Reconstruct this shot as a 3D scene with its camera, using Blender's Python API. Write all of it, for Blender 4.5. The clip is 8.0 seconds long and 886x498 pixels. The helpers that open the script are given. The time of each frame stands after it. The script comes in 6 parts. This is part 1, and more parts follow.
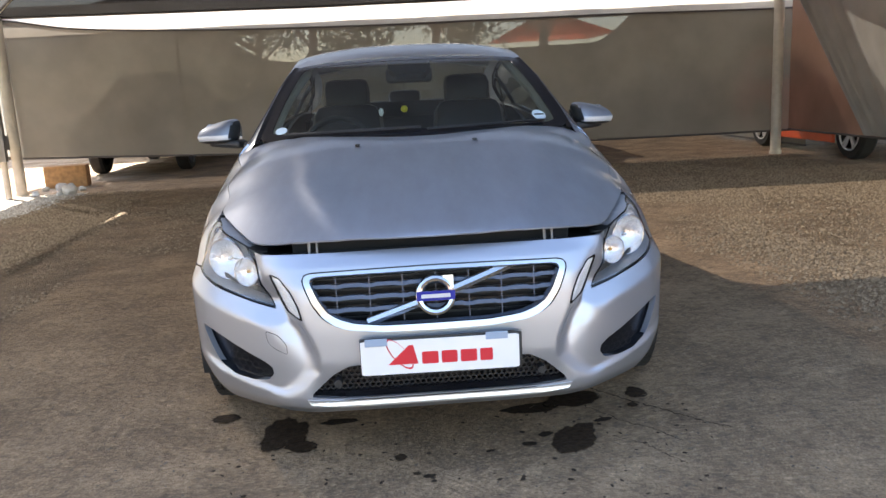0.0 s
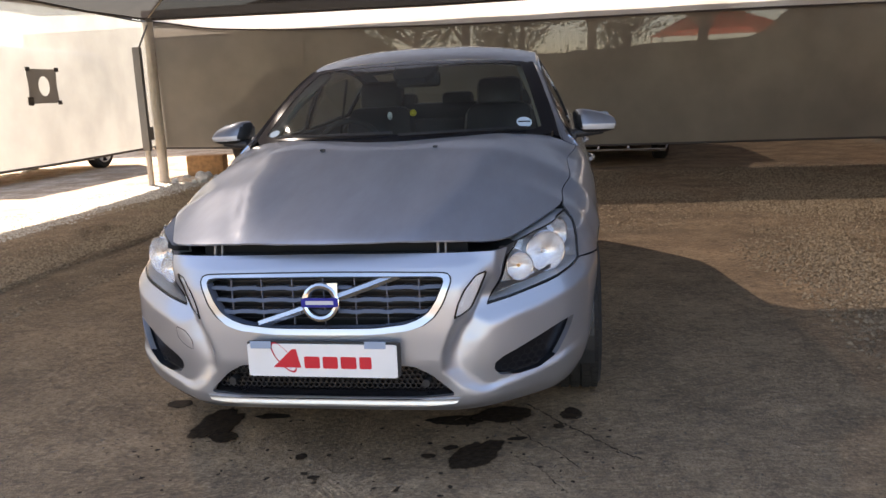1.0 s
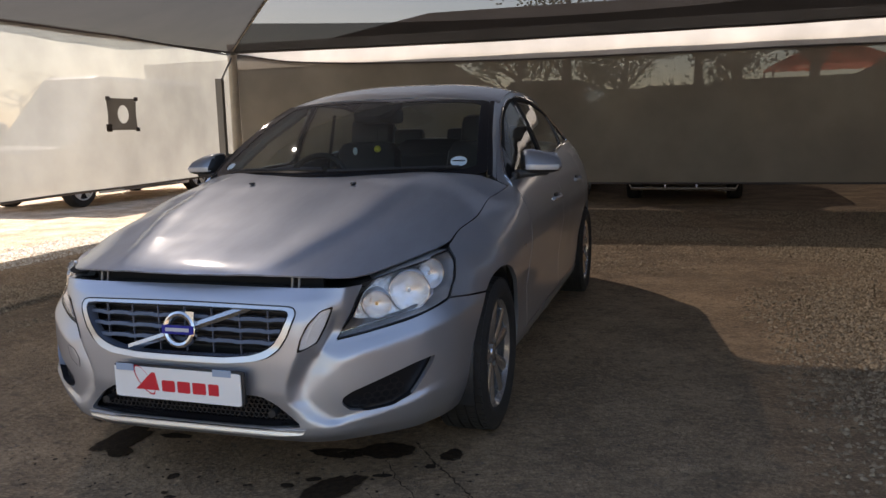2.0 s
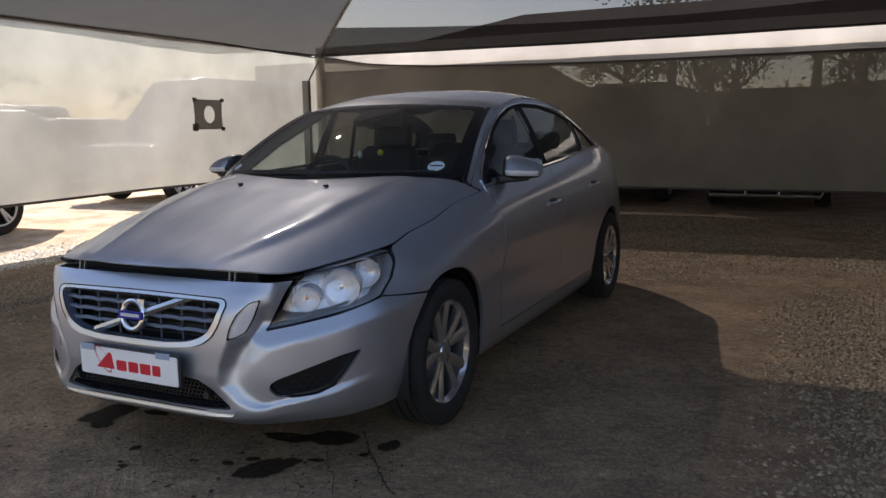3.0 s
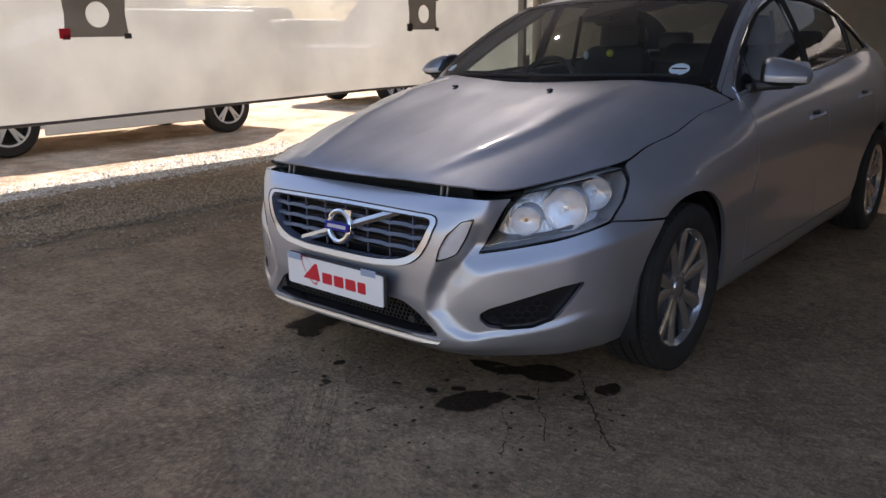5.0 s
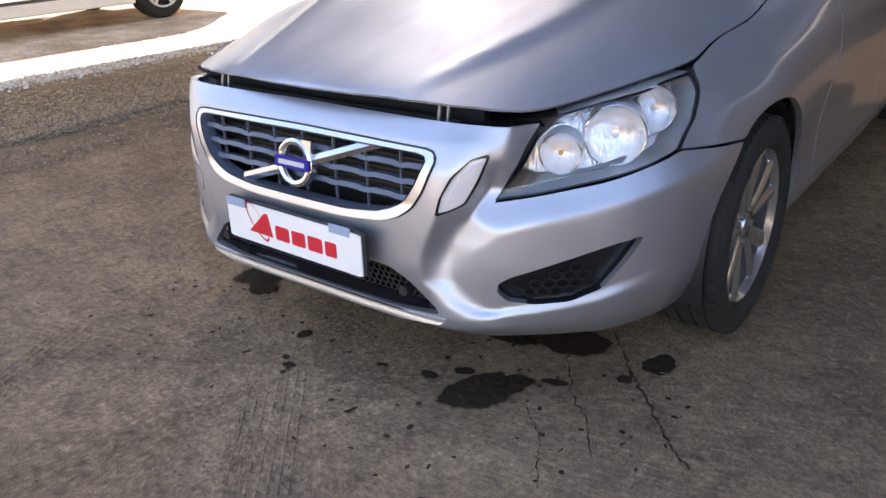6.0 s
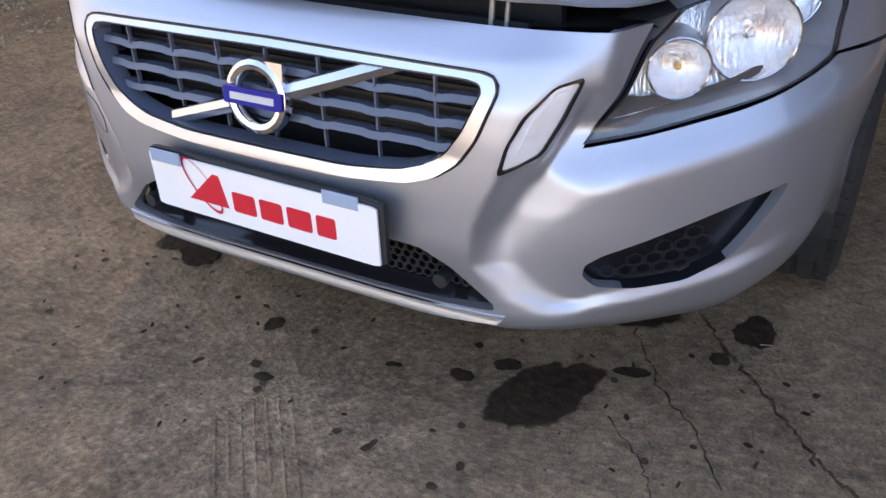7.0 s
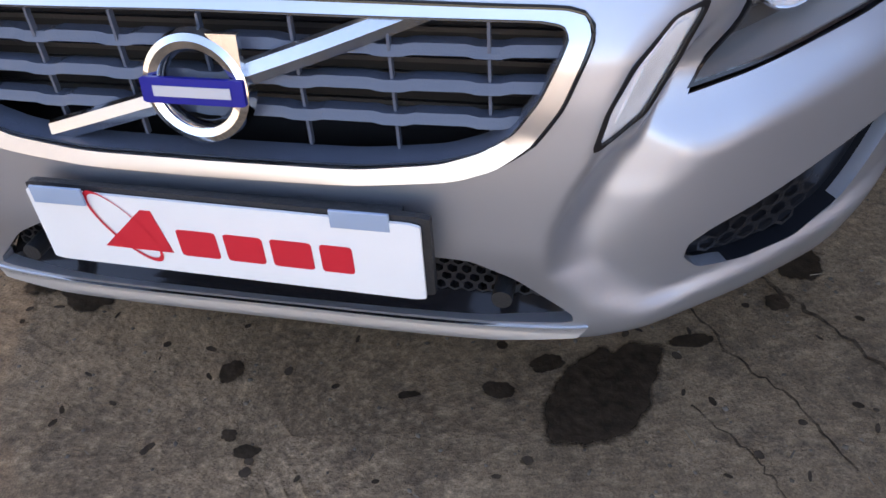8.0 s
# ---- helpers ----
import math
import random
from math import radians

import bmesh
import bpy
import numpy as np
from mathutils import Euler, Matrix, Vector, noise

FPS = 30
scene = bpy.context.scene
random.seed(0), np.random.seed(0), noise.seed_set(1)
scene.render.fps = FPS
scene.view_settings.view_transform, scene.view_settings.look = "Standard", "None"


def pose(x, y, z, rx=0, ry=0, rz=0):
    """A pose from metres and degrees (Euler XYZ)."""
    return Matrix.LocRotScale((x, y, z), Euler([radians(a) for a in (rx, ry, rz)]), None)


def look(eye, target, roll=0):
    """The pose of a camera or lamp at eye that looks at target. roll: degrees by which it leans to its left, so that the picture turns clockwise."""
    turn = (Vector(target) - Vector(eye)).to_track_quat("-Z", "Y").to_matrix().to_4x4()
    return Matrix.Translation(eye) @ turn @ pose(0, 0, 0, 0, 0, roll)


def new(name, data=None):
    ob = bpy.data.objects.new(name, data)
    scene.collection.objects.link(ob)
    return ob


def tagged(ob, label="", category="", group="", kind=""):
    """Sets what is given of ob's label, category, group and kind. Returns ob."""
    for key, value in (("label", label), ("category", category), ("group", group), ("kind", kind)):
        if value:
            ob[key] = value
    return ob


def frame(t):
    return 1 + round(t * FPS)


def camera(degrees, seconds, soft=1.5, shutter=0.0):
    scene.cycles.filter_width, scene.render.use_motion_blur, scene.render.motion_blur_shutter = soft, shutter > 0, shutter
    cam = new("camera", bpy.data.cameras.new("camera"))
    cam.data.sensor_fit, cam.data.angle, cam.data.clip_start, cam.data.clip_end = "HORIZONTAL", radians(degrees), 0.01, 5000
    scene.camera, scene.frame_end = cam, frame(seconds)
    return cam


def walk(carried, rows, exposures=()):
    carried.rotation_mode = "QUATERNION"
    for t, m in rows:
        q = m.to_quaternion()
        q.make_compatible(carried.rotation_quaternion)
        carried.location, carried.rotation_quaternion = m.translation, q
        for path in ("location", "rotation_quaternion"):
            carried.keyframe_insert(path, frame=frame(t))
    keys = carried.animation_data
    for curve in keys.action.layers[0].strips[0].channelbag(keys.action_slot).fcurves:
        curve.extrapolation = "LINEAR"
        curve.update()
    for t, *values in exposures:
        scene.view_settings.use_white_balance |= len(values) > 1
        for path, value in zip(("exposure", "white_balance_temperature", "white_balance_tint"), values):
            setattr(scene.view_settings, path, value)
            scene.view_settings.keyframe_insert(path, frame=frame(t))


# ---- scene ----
cam = camera(57.5, 8.0)
PATH = [
    (0, (-0.09, -2.462, 1.231), (0.003, -0.502, 0.84), -2.9),
    (0.5, (0.363, -2.457, 1.252), (0.319, -0.5, 0.845), -2.6),
    (1, (0.806, -2.422, 1.248), (0.487, -0.486, 0.861), -2.5),
    (1.5, (1.262, -2.408, 1.258), (0.749, -0.505, 0.92), -2.1),
    (1.7, (1.426, -2.344, 1.256), (0.896, -0.441, 0.939), -1.8),
    (2.8, (2.238, -2.184, 1.256), (1.392, -0.396, 0.961), -0.9),
    (3, (2.353, -2.152, 1.273), (1.488, -0.373, 0.974), -0.9),
    (3.5, (2.605, -2.163, 1.276), (1.632, -0.442, 0.971), -1.1),
    (4, (2.636, -2.17, 1.271), (1.606, -0.484, 0.962), -0.8),
    (4.5, (2.394, -2.038, 1.234), (1.24, -0.436, 0.913), -0.5),
    (5, (2.073, -1.857, 1.243), (0.817, -0.389, 0.726), -0.8),
    (5.2, (1.995, -1.726, 1.225), (0.721, -0.315, 0.605), -0.9),
    (6.3, (1.287, -1.201, 1.157), (0.26, 0.286, 0.3), -0.9),
    (6.5, (1.164, -1.124, 1.115), (0.204, 0.371, 0.196), -0.4),
    (7, (0.889, -0.946, 1.079), (0.047, 0.524, 0.016), -2.0),
    (7.5, (0.649, -0.831, 1.046), (0.111, 0.743, -0.065), -1.8),
    (8, (0.458, -0.708, 0.993), (0.047, 0.795, -0.26), -4.3),
]
EXPOSURES = [(0.0, 2.4, 6950, 14), (1.0, 1.9, 7450, 19), (1.7, 1.35, 7300, 18), (3.5, 1.0, 6800, 17), (4.5, 1.0, 6900, 18), (5.2, 1.4, 7150, 21), (6.3, 2.4, 7100, 21), (8.0, 2.25, 7150, 22)]
walk(cam, [(t, look(eye, target, roll)) for t, eye, target, roll in PATH], EXPOSURES)


from mathutils.geometry import delaunay_2d_cdt

# ---- world, sun and exposure ----
TO_SUN = Vector((-0.95, 1.02, 1.0)).normalized()
world = bpy.data.worlds.new("sky")
scene.world = world
world.use_nodes = True
wn = world.node_tree.nodes
sky = wn.new("ShaderNodeTexSky")
sky.sky_type, sky.sun_disc = "NISHITA", False
sky.sun_elevation = math.asin(TO_SUN.z)
sky.sun_rotation = math.atan2(TO_SUN.x, TO_SUN.y)
sky.dust_density, sky.air_density = 0.7, 1.0
world.node_tree.links.new(sky.outputs[0], wn["Background"].inputs[0])
wn["Background"].inputs[1].default_value = 0.135
sun_data = bpy.data.lights.new("sun", "SUN")
sun_data.energy, sun_data.angle, sun_data.color = 5.0, radians(0.55), (1.0, 0.945, 0.87)
sun = new("sun", sun_data)
sun.matrix_world = look(TO_SUN * 40, (0, 0, 0))


# ---- materials ----
def mat(name, base, rough=0.5, metal=0.0, coat=0.0, bump=0.0, bump_scale=60.0, mottle=0.0, mottle_scale=6.0, dust=0.0, spec=0.5):
    """A principled surface with grain, blotches and relief at real size."""
    m = bpy.data.materials.new(name)
    m.use_nodes = True
    nt = m.node_tree
    b = nt.nodes["Principled BSDF"]
    b.inputs["Base Color"].default_value = (*base, 1)
    b.inputs["Roughness"].default_value = rough
    b.inputs["Metallic"].default_value = metal
    b.inputs["Coat Weight"].default_value = coat
    b.inputs["Coat Roughness"].default_value = 0.06
    b.inputs["Specular IOR Level"].default_value = spec
    tc = nt.nodes.new("ShaderNodeTexCoord")
    if mottle or dust:
        big = nt.nodes.new("ShaderNodeTexNoise")
        big.inputs["Scale"].default_value, big.inputs["Detail"].default_value = mottle_scale, 8
        nt.links.new(tc.outputs["Object"], big.inputs["Vector"])
    if mottle:
        ramp = nt.nodes.new("ShaderNodeMapRange")
        ramp.inputs["From Min"].default_value, ramp.inputs["From Max"].default_value = 0.3, 0.7
        ramp.inputs["To Min"].default_value, ramp.inputs["To Max"].default_value = 1 - mottle, 1 + mottle
        nt.links.new(big.outputs["Fac"], ramp.inputs["Value"])
        mul = nt.nodes.new("ShaderNodeVectorMath")
        mul.operation = "SCALE"
        mul.inputs[0].default_value = base
        nt.links.new(ramp.outputs[0], mul.inputs["Scale"])
        nt.links.new(mul.outputs[0], b.inputs["Base Color"])
    if dust:
        dr = nt.nodes.new("ShaderNodeMapRange")
        dr.inputs["From Min"].default_value, dr.inputs["From Max"].default_value = 0.3, 0.75
        dr.inputs["To Min"].default_value, dr.inputs["To Max"].default_value = rough, rough + dust
        nt.links.new(big.outputs["Fac"], dr.inputs["Value"])
        nt.links.new(dr.outputs[0], b.inputs["Roughness"])
    if bump:
        fine = nt.nodes.new("ShaderNodeTexNoise")
        fine.inputs["Scale"].default_value, fine.inputs["Detail"].default_value = bump_scale, 6
        nt.links.new(tc.outputs["Object"], fine.inputs["Vector"])
        bp = nt.nodes.new("ShaderNodeBump")
        bp.inputs["Strength"].default_value, bp.inputs["Distance"].default_value = bump, 0.01
        nt.links.new(fine.outputs["Fac"], bp.inputs["Height"])
        nt.links.new(bp.outputs[0], b.inputs["Normal"])
    return m


def glass(name, tint, gloss=0.02, shine=0.07):
    """A thin pane: clear with the tint, and mirror gloss by Fresnel."""
    m = bpy.data.materials.new(name)
    m.use_nodes = True
    nt = m.node_tree
    nt.nodes.remove(nt.nodes["Principled BSDF"])
    tr, gl = nt.nodes.new("ShaderNodeBsdfTransparent"), nt.nodes.new("ShaderNodeBsdfGlossy")
    tr.inputs[0].default_value = (*tint, 1)
    gl.inputs["Roughness"].default_value = gloss
    lw, mx = nt.nodes.new("ShaderNodeLayerWeight"), nt.nodes.new("ShaderNodeMixShader")
    lw.inputs[0].default_value = 0.5
    pw, sc = nt.nodes.new("ShaderNodeMath"), nt.nodes.new("ShaderNodeMath")
    pw.operation, sc.operation = "POWER", "MULTIPLY_ADD"
    pw.inputs[1].default_value, sc.inputs[1].default_value, sc.inputs[2].default_value = 5.0, 0.9, shine
    nt.links.new(lw.outputs["Facing"], pw.inputs[0])
    nt.links.new(pw.outputs[0], sc.inputs[0])
    nt.links.new(sc.outputs[0], mx.inputs[0])
    nt.links.new(tr.outputs[0], mx.inputs[1])
    nt.links.new(gl.outputs[0], mx.inputs[2])
    nt.links.new(mx.outputs[0], nt.nodes["Material Output"].inputs[0])
    return m


def net(name, color, holes, through_light):
    """Knitted shade net: holes let light straight through, the threads scatter it to both sides."""
    m = bpy.data.materials.new(name)
    m.use_nodes = True
    nt = m.node_tree
    nt.nodes.remove(nt.nodes["Principled BSDF"])
    tr, df, tl = (nt.nodes.new("ShaderNodeBsdf" + k) for k in ("Transparent", "Diffuse", "Translucent"))
    tc, no = nt.nodes.new("ShaderNodeTexCoord"), nt.nodes.new("ShaderNodeTexNoise")
    no.inputs["Scale"].default_value, no.inputs["Detail"].default_value = 1.3, 6
    mr = nt.nodes.new("ShaderNodeMapRange")
    mr.inputs["From Min"].default_value, mr.inputs["From Max"].default_value = 0.3, 0.7
    mr.inputs["To Min"].default_value, mr.inputs["To Max"].default_value = 0.82, 1.12
    sc = nt.nodes.new("ShaderNodeVectorMath")
    sc.operation = "SCALE"
    sc.inputs[0].default_value = color
    nt.links.new(tc.outputs["Object"], no.inputs["Vector"])
    nt.links.new(no.outputs["Fac"], mr.inputs["Value"])
    nt.links.new(mr.outputs[0], sc.inputs["Scale"])
    nt.links.new(sc.outputs[0], df.inputs[0])
    nt.links.new(sc.outputs[0], tl.inputs[0])
    a, b = nt.nodes.new("ShaderNodeMixShader"), nt.nodes.new("ShaderNodeMixShader")
    a.inputs[0].default_value, b.inputs[0].default_value = through_light, holes
    nt.links.new(df.outputs[0], a.inputs[1])
    nt.links.new(tl.outputs[0], a.inputs[2])
    nt.links.new(a.outputs[0], b.inputs[1])
    nt.links.new(tr.outputs[0], b.inputs[2])
    nt.links.new(b.outputs[0], nt.nodes["Material Output"].inputs[0])
    return m


def paint(name, base, dust):
    """Metallic car paint under clear lacquer, with flakes and a film of dust."""
    m = mat(name, base, rough=0.46, metal=0.84, coat=1.0)
    nt = m.node_tree
    b = nt.nodes["Principled BSDF"]
    tc = nt.nodes.new("ShaderNodeTexCoord")
    no = nt.nodes.new("ShaderNodeTexNoise")
    no.inputs["Scale"].default_value, no.inputs["Detail"].default_value = 3.0, 3
    nt.links.new(tc.outputs["Object"], no.inputs["Vector"])
    mr = nt.nodes.new("ShaderNodeMapRange")
    mr.inputs["From Min"].default_value, mr.inputs["From Max"].default_value = 0.35, 0.75
    mr.inputs["To Min"].default_value, mr.inputs["To Max"].default_value = 0.09, 0.09 + dust * 0.8
    nt.links.new(no.outputs["Fac"], mr.inputs["Value"])
    nt.links.new(mr.outputs[0], b.inputs["Coat Roughness"])
    return m


def dusted(m, tone, lo, hi):
    """A settled film of dust, wiped into streaks, over a paint."""
    nt = m.node_tree
    film, mp, no, mr, mx, tc = (nt.nodes.new("ShaderNode" + k) for k in ("BsdfDiffuse", "Mapping", "TexNoise", "MapRange", "MixShader", "TexCoord"))
    film.inputs[0].default_value = (*tone, 1)
    mp.inputs["Scale"].default_value = (3.2, 1.0, 1.0)
    no.inputs["Scale"].default_value, no.inputs["Detail"].default_value, no.inputs["Roughness"].default_value = 1.7, 9, 0.62
    for k, x in zip(("From Min", "From Max", "To Min", "To Max"), (0.33, 0.68, lo, hi)):
        mr.inputs[k].default_value = x
    nt.links.new(tc.outputs["Object"], mp.inputs["Vector"])
    nt.links.new(mp.outputs[0], no.inputs["Vector"])
    nt.links.new(no.outputs["Fac"], mr.inputs["Value"])
    nt.links.new(mr.outputs[0], mx.inputs[0])
    nt.links.new(nt.nodes["Principled BSDF"].outputs[0], mx.inputs[1])
    nt.links.new(film.outputs[0], mx.inputs[2])
    nt.links.new(mx.outputs[0], nt.nodes["Material Output"].inputs[0])
    return m


DUSTYPAINT = dusted(paint("dusty_silver_blue_paint", (0.42, 0.455, 0.525), 0.14), (0.200, 0.195, 0.19), 0.06, 0.40)
PAINT = paint("silver_blue_paint", (0.45, 0.475, 0.525), 0.09)
CHROME = mat("chrome", (0.80, 0.80, 0.80), rough=0.08, metal=1.0)
LIPSILVER = mat("lip_silver", (0.62, 0.63, 0.64), rough=0.3, metal=0.75)
SATIN = mat("satin_silver", (0.60, 0.61, 0.62), rough=0.24, metal=1.0)
ALLOY = mat("alloy", (0.60, 0.61, 0.63), rough=0.22, metal=0.9, coat=0.5)
GREYPLASTIC = mat("grille_grey", (0.095, 0.112, 0.15), rough=0.26, bump=0.1, bump_scale=300)
RIMSILVER = mat("silver_alloy", (0.66, 0.66, 0.66), rough=0.4, metal=0.3, mottle=0.05)
SOFTSILVER = mat("satin_grille_metal", (0.58, 0.61, 0.65), rough=0.30, metal=0.9, mottle=0.04)
BLACKPLASTIC = mat("black_plastic", (0.018, 0.019, 0.021), rough=0.45, bump=0.2, bump_scale=250)
FOGBLACK = mat("fog_blank_black", (0.008, 0.009, 0.012), rough=0.32, spec=0.35)
GLOSSBLACK = mat("gloss_black", (0.01, 0.01, 0.012), rough=0.12)
# Near-black for dark parts; also stands in for shade in gaps and hollows.
CAVITY = mat("matt_black_and_gap_shade", (0.006, 0.006, 0.007), rough=0.8)
RUBBER = mat("tyre_rubber", (0.018, 0.017, 0.016), rough=0.8, bump=0.25, bump_scale=120, mottle=0.25, mottle_scale=14)
SEAT = mat("dark_leather", (0.014, 0.014, 0.016), rough=0.5, bump=0.2, bump_scale=90)
CREAM = mat("cream_lining", (0.30, 0.28, 0.24), rough=0.8, bump=0.1)
DASH = mat("dash_plastic", (0.02, 0.021, 0.022), rough=0.6, bump=0.15, bump_scale=400)
WHITE = mat("white_board", (0.80, 0.80, 0.79), rough=0.35, mottle=0.03)
RED = mat("red_print", (0.62, 0.02, 0.035), rough=0.4)
BLUE = mat("blue_enamel", (0.008, 0.012, 0.23), rough=0.4, spec=0.25)
TAPE = mat("blue_grey_tape", (0.30, 0.38, 0.50), rough=0.3)
PEWTER = mat("pewter", (0.50, 0.50, 0.52), rough=0.45)
AMBER = mat("amber_lens", (0.75, 0.38, 0.10), rough=0.2)
LAMPGREY = mat("lamp_tray_grey", (0.54, 0.55, 0.57), rough=0.25, coat=0.3)
REFLECTOR = mat("lamp_reflector", (0.95, 0.95, 0.96), rough=0.12, metal=0.8, bump=0.6, bump_scale=1.0)
_nt = REFLECTOR.node_tree
_mp = _nt.nodes.new("ShaderNodeMapping")
_mp.inputs["Scale"].default_value = (130, 130, 16)
_fine = [n for n in _nt.nodes if n.type == "TEX_NOISE"][0]
_nt.links.new([n for n in _nt.nodes if n.type == "TEX_COORD"][0].outputs["Object"], _mp.inputs["Vector"])
_nt.links.new(_mp.outputs[0], _fine.inputs["Vector"])
LAMPWHITE = mat("lamp_white", (0.92, 0.90, 0.91), rough=0.3, coat=0.6, mottle=0.08, mottle_scale=45)
MESHBLACK = mat("mesh_plastic", (0.014, 0.015, 0.018), rough=0.35, bump=0.15, bump_scale=250, spec=0.4)
MIRROR = mat("lamp_mirror", (0.90, 0.90, 0.90), rough=0.14, metal=0.9)
STICKER = mat("disc_sticker", (0.55, 0.66, 0.72), rough=0.5)
YELLOW = mat("yellow_smiley", (0.75, 0.62, 0.03), rough=0.5)
WINDSCREEN = glass("windscreen_glass", (0.60, 0.66, 0.63), 0.02, 0.045)
SIDEGLASS = glass("side_glass", (0.80, 0.84, 0.83))
LENS = glass("lamp_lens", (0.96, 0.97, 0.97))


def hazed(m, tone, lo, hi, scale):
    """A thin uneven film of haze or dust over a pane."""
    nt = m.node_tree
    film, no, mr, mx, tc = (nt.nodes.new("ShaderNode" + k) for k in ("BsdfDiffuse", "TexNoise", "MapRange", "MixShader", "TexCoord"))
    film.inputs[0].default_value = (*tone, 1)
    no.inputs["Scale"].default_value, no.inputs["Detail"].default_value = scale, 10
    for k, x in zip(("From Min", "From Max", "To Min", "To Max"), (0.4, 0.75, lo, hi)):
        mr.inputs[k].default_value = x
    end = nt.nodes["Material Output"].inputs[0]
    old = end.links[0].from_socket
    nt.links.new(tc.outputs["Object"], no.inputs["Vector"])
    nt.links.new(no.outputs["Fac"], mr.inputs["Value"])
    nt.links.new(mr.outputs[0], mx.inputs[0])
    nt.links.new(old, mx.inputs[1])
    nt.links.new(film.outputs[0], mx.inputs[2])
    nt.links.new(mx.outputs[0], end)
    return m


HAZYLENS = hazed(glass("hazy_lamp_lens", (0.97, 0.97, 0.97)), (0.80, 0.80, 0.82), 0.015, 0.055, 12)
hazed(WINDSCREEN, (0.55, 0.52, 0.47), 0.010, 0.055, 7)
LAMPWALL = mat("lamp_wall", (0.24, 0.24, 0.25), rough=0.35, coat=0.2)
DARKTRAY = mat("lamp_dark_tray", (0.020, 0.018, 0.017), rough=0.5)
# Canopy panels' holes differ in place of transmission that changes with sun angle.
CANOPYNET = net("canopy_net", (0.036, 0.032, 0.030), 0.024, 0.33)
SIDENET = net("side_canopy_net", (0.034, 0.027, 0.024), 0.032, 0.30)
REARNET = net("rear_canopy_net", (0.040, 0.036, 0.033), 0.06, 0.33)
OPENNET = net("open_canopy_net", (0.040, 0.036, 0.033), 0.13, 0.33)
# One curtain net in lit and shaded copies; light is put into colour.
PALELITNET = net("pale_lit_net", (0.405, 0.402, 0.362), 0.065, 0.5)
SHADEDNET = net("shaded_net_copy", (0.262, 0.240, 0.204), 0.05, 0.30)
DEEPSHADENET = net("deep_shade_net_copy", (0.090, 0.076, 0.068), 0.02, 0.20)
# Red light coming through from behind is put into this net's colour.
REDLITNET = net("red_lit_net", (0.40, 0.25, 0.185), 0.03, 0.45)
VALANCE = net("valance_sheet", (0.58, 0.555, 0.51), 0.02, 0.6)
CREAMPAINT = mat("cream_painted_steel", (0.55, 0.49, 0.40), rough=0.5, mottle=0.12, mottle_scale=8, bump=0.1)
STEEL = mat("dull_steel", (0.25, 0.24, 0.23), rough=0.5, metal=0.7)
HEM = mat("dark_hem", (0.09, 0.08, 0.075), rough=0.9)
PATCH = net("dark_patch_cloth", (0.17, 0.145, 0.125), 0.06, 0.28)
STAIN = mat("wet_stain", (0.040, 0.026, 0.016), rough=0.75, mottle=0.45, mottle_scale=45, spec=0.12, bump=0.6, bump_scale=60)
DAMP = mat("damp_stain", (0.065, 0.045, 0.030), rough=0.8, mottle=0.4, mottle_scale=50, spec=0.12)


def soft_rim(m):
    """Lets a film fade out, in broken patches, towards its rim."""
    nt = m.node_tree
    at, no, ad, mr, tr, mx = (nt.nodes.new("ShaderNode" + k) for k in ("Attribute", "TexNoise", "Math", "MapRange", "BsdfTransparent", "MixShader"))
    at.attribute_name = "rim"
    no.inputs["Scale"].default_value, no.inputs["Detail"].default_value, no.inputs["Roughness"].default_value = 28, 10, 0.7
    tc = nt.nodes.new("ShaderNodeTexCoord")
    nt.links.new(tc.outputs["Object"], no.inputs["Vector"])
    ad.operation = "ADD"
    nt.links.new(at.outputs["Fac"], ad.inputs[0])
    soft = nt.nodes.new("ShaderNodeMath")
    soft.operation, soft.inputs[1].default_value = "MULTIPLY", 0.40
    nt.links.new(no.outputs["Fac"], soft.inputs[0])
    nt.links.new(soft.outputs[0], ad.inputs[1])
    mr.inputs["From Min"].default_value, mr.inputs["From Max"].default_value, mr.inputs["To Max"].default_value = 0.48, 0.66, 0.95
    nt.links.new(ad.outputs[0], mr.inputs["Value"])
    nt.links.new(mr.outputs[0], mx.inputs[0])
    nt.links.new(tr.outputs[0], mx.inputs[1])
    nt.links.new(nt.nodes["Principled BSDF"].outputs[0], mx.inputs[2])
    nt.links.new(mx.outputs[0], nt.nodes["Material Output"].inputs[0])
    return m


soft_rim(STAIN)
soft_rim(DAMP)
BRICK = mat("clay_block", (0.45, 0.24, 0.10), rough=0.85, mottle=0.25, mottle_scale=15, bump=0.4)
STONE = mat("pale_stone", (0.62, 0.60, 0.56), rough=0.8, mottle=0.15, bump=0.3)
WHITECAR = mat("white_car_paint", (0.78, 0.78, 0.76), rough=0.3, coat=0.8, mottle=0.04)
REDCAR = mat("orange_red_paint", (0.75, 0.10, 0.03), rough=0.35, coat=0.6, mottle=0.05)
DARKCAR = mat("dark_car_paint", (0.06, 0.06, 0.06), rough=0.5, coat=0.1, mottle=0.05)
BARK = mat("bark", (0.20, 0.15, 0.11), rough=0.9, mottle=0.3, bump=0.6, bump_scale=20)
REDNET = net("red_net", (0.75, 0.12, 0.05), 0.10, 0.5)


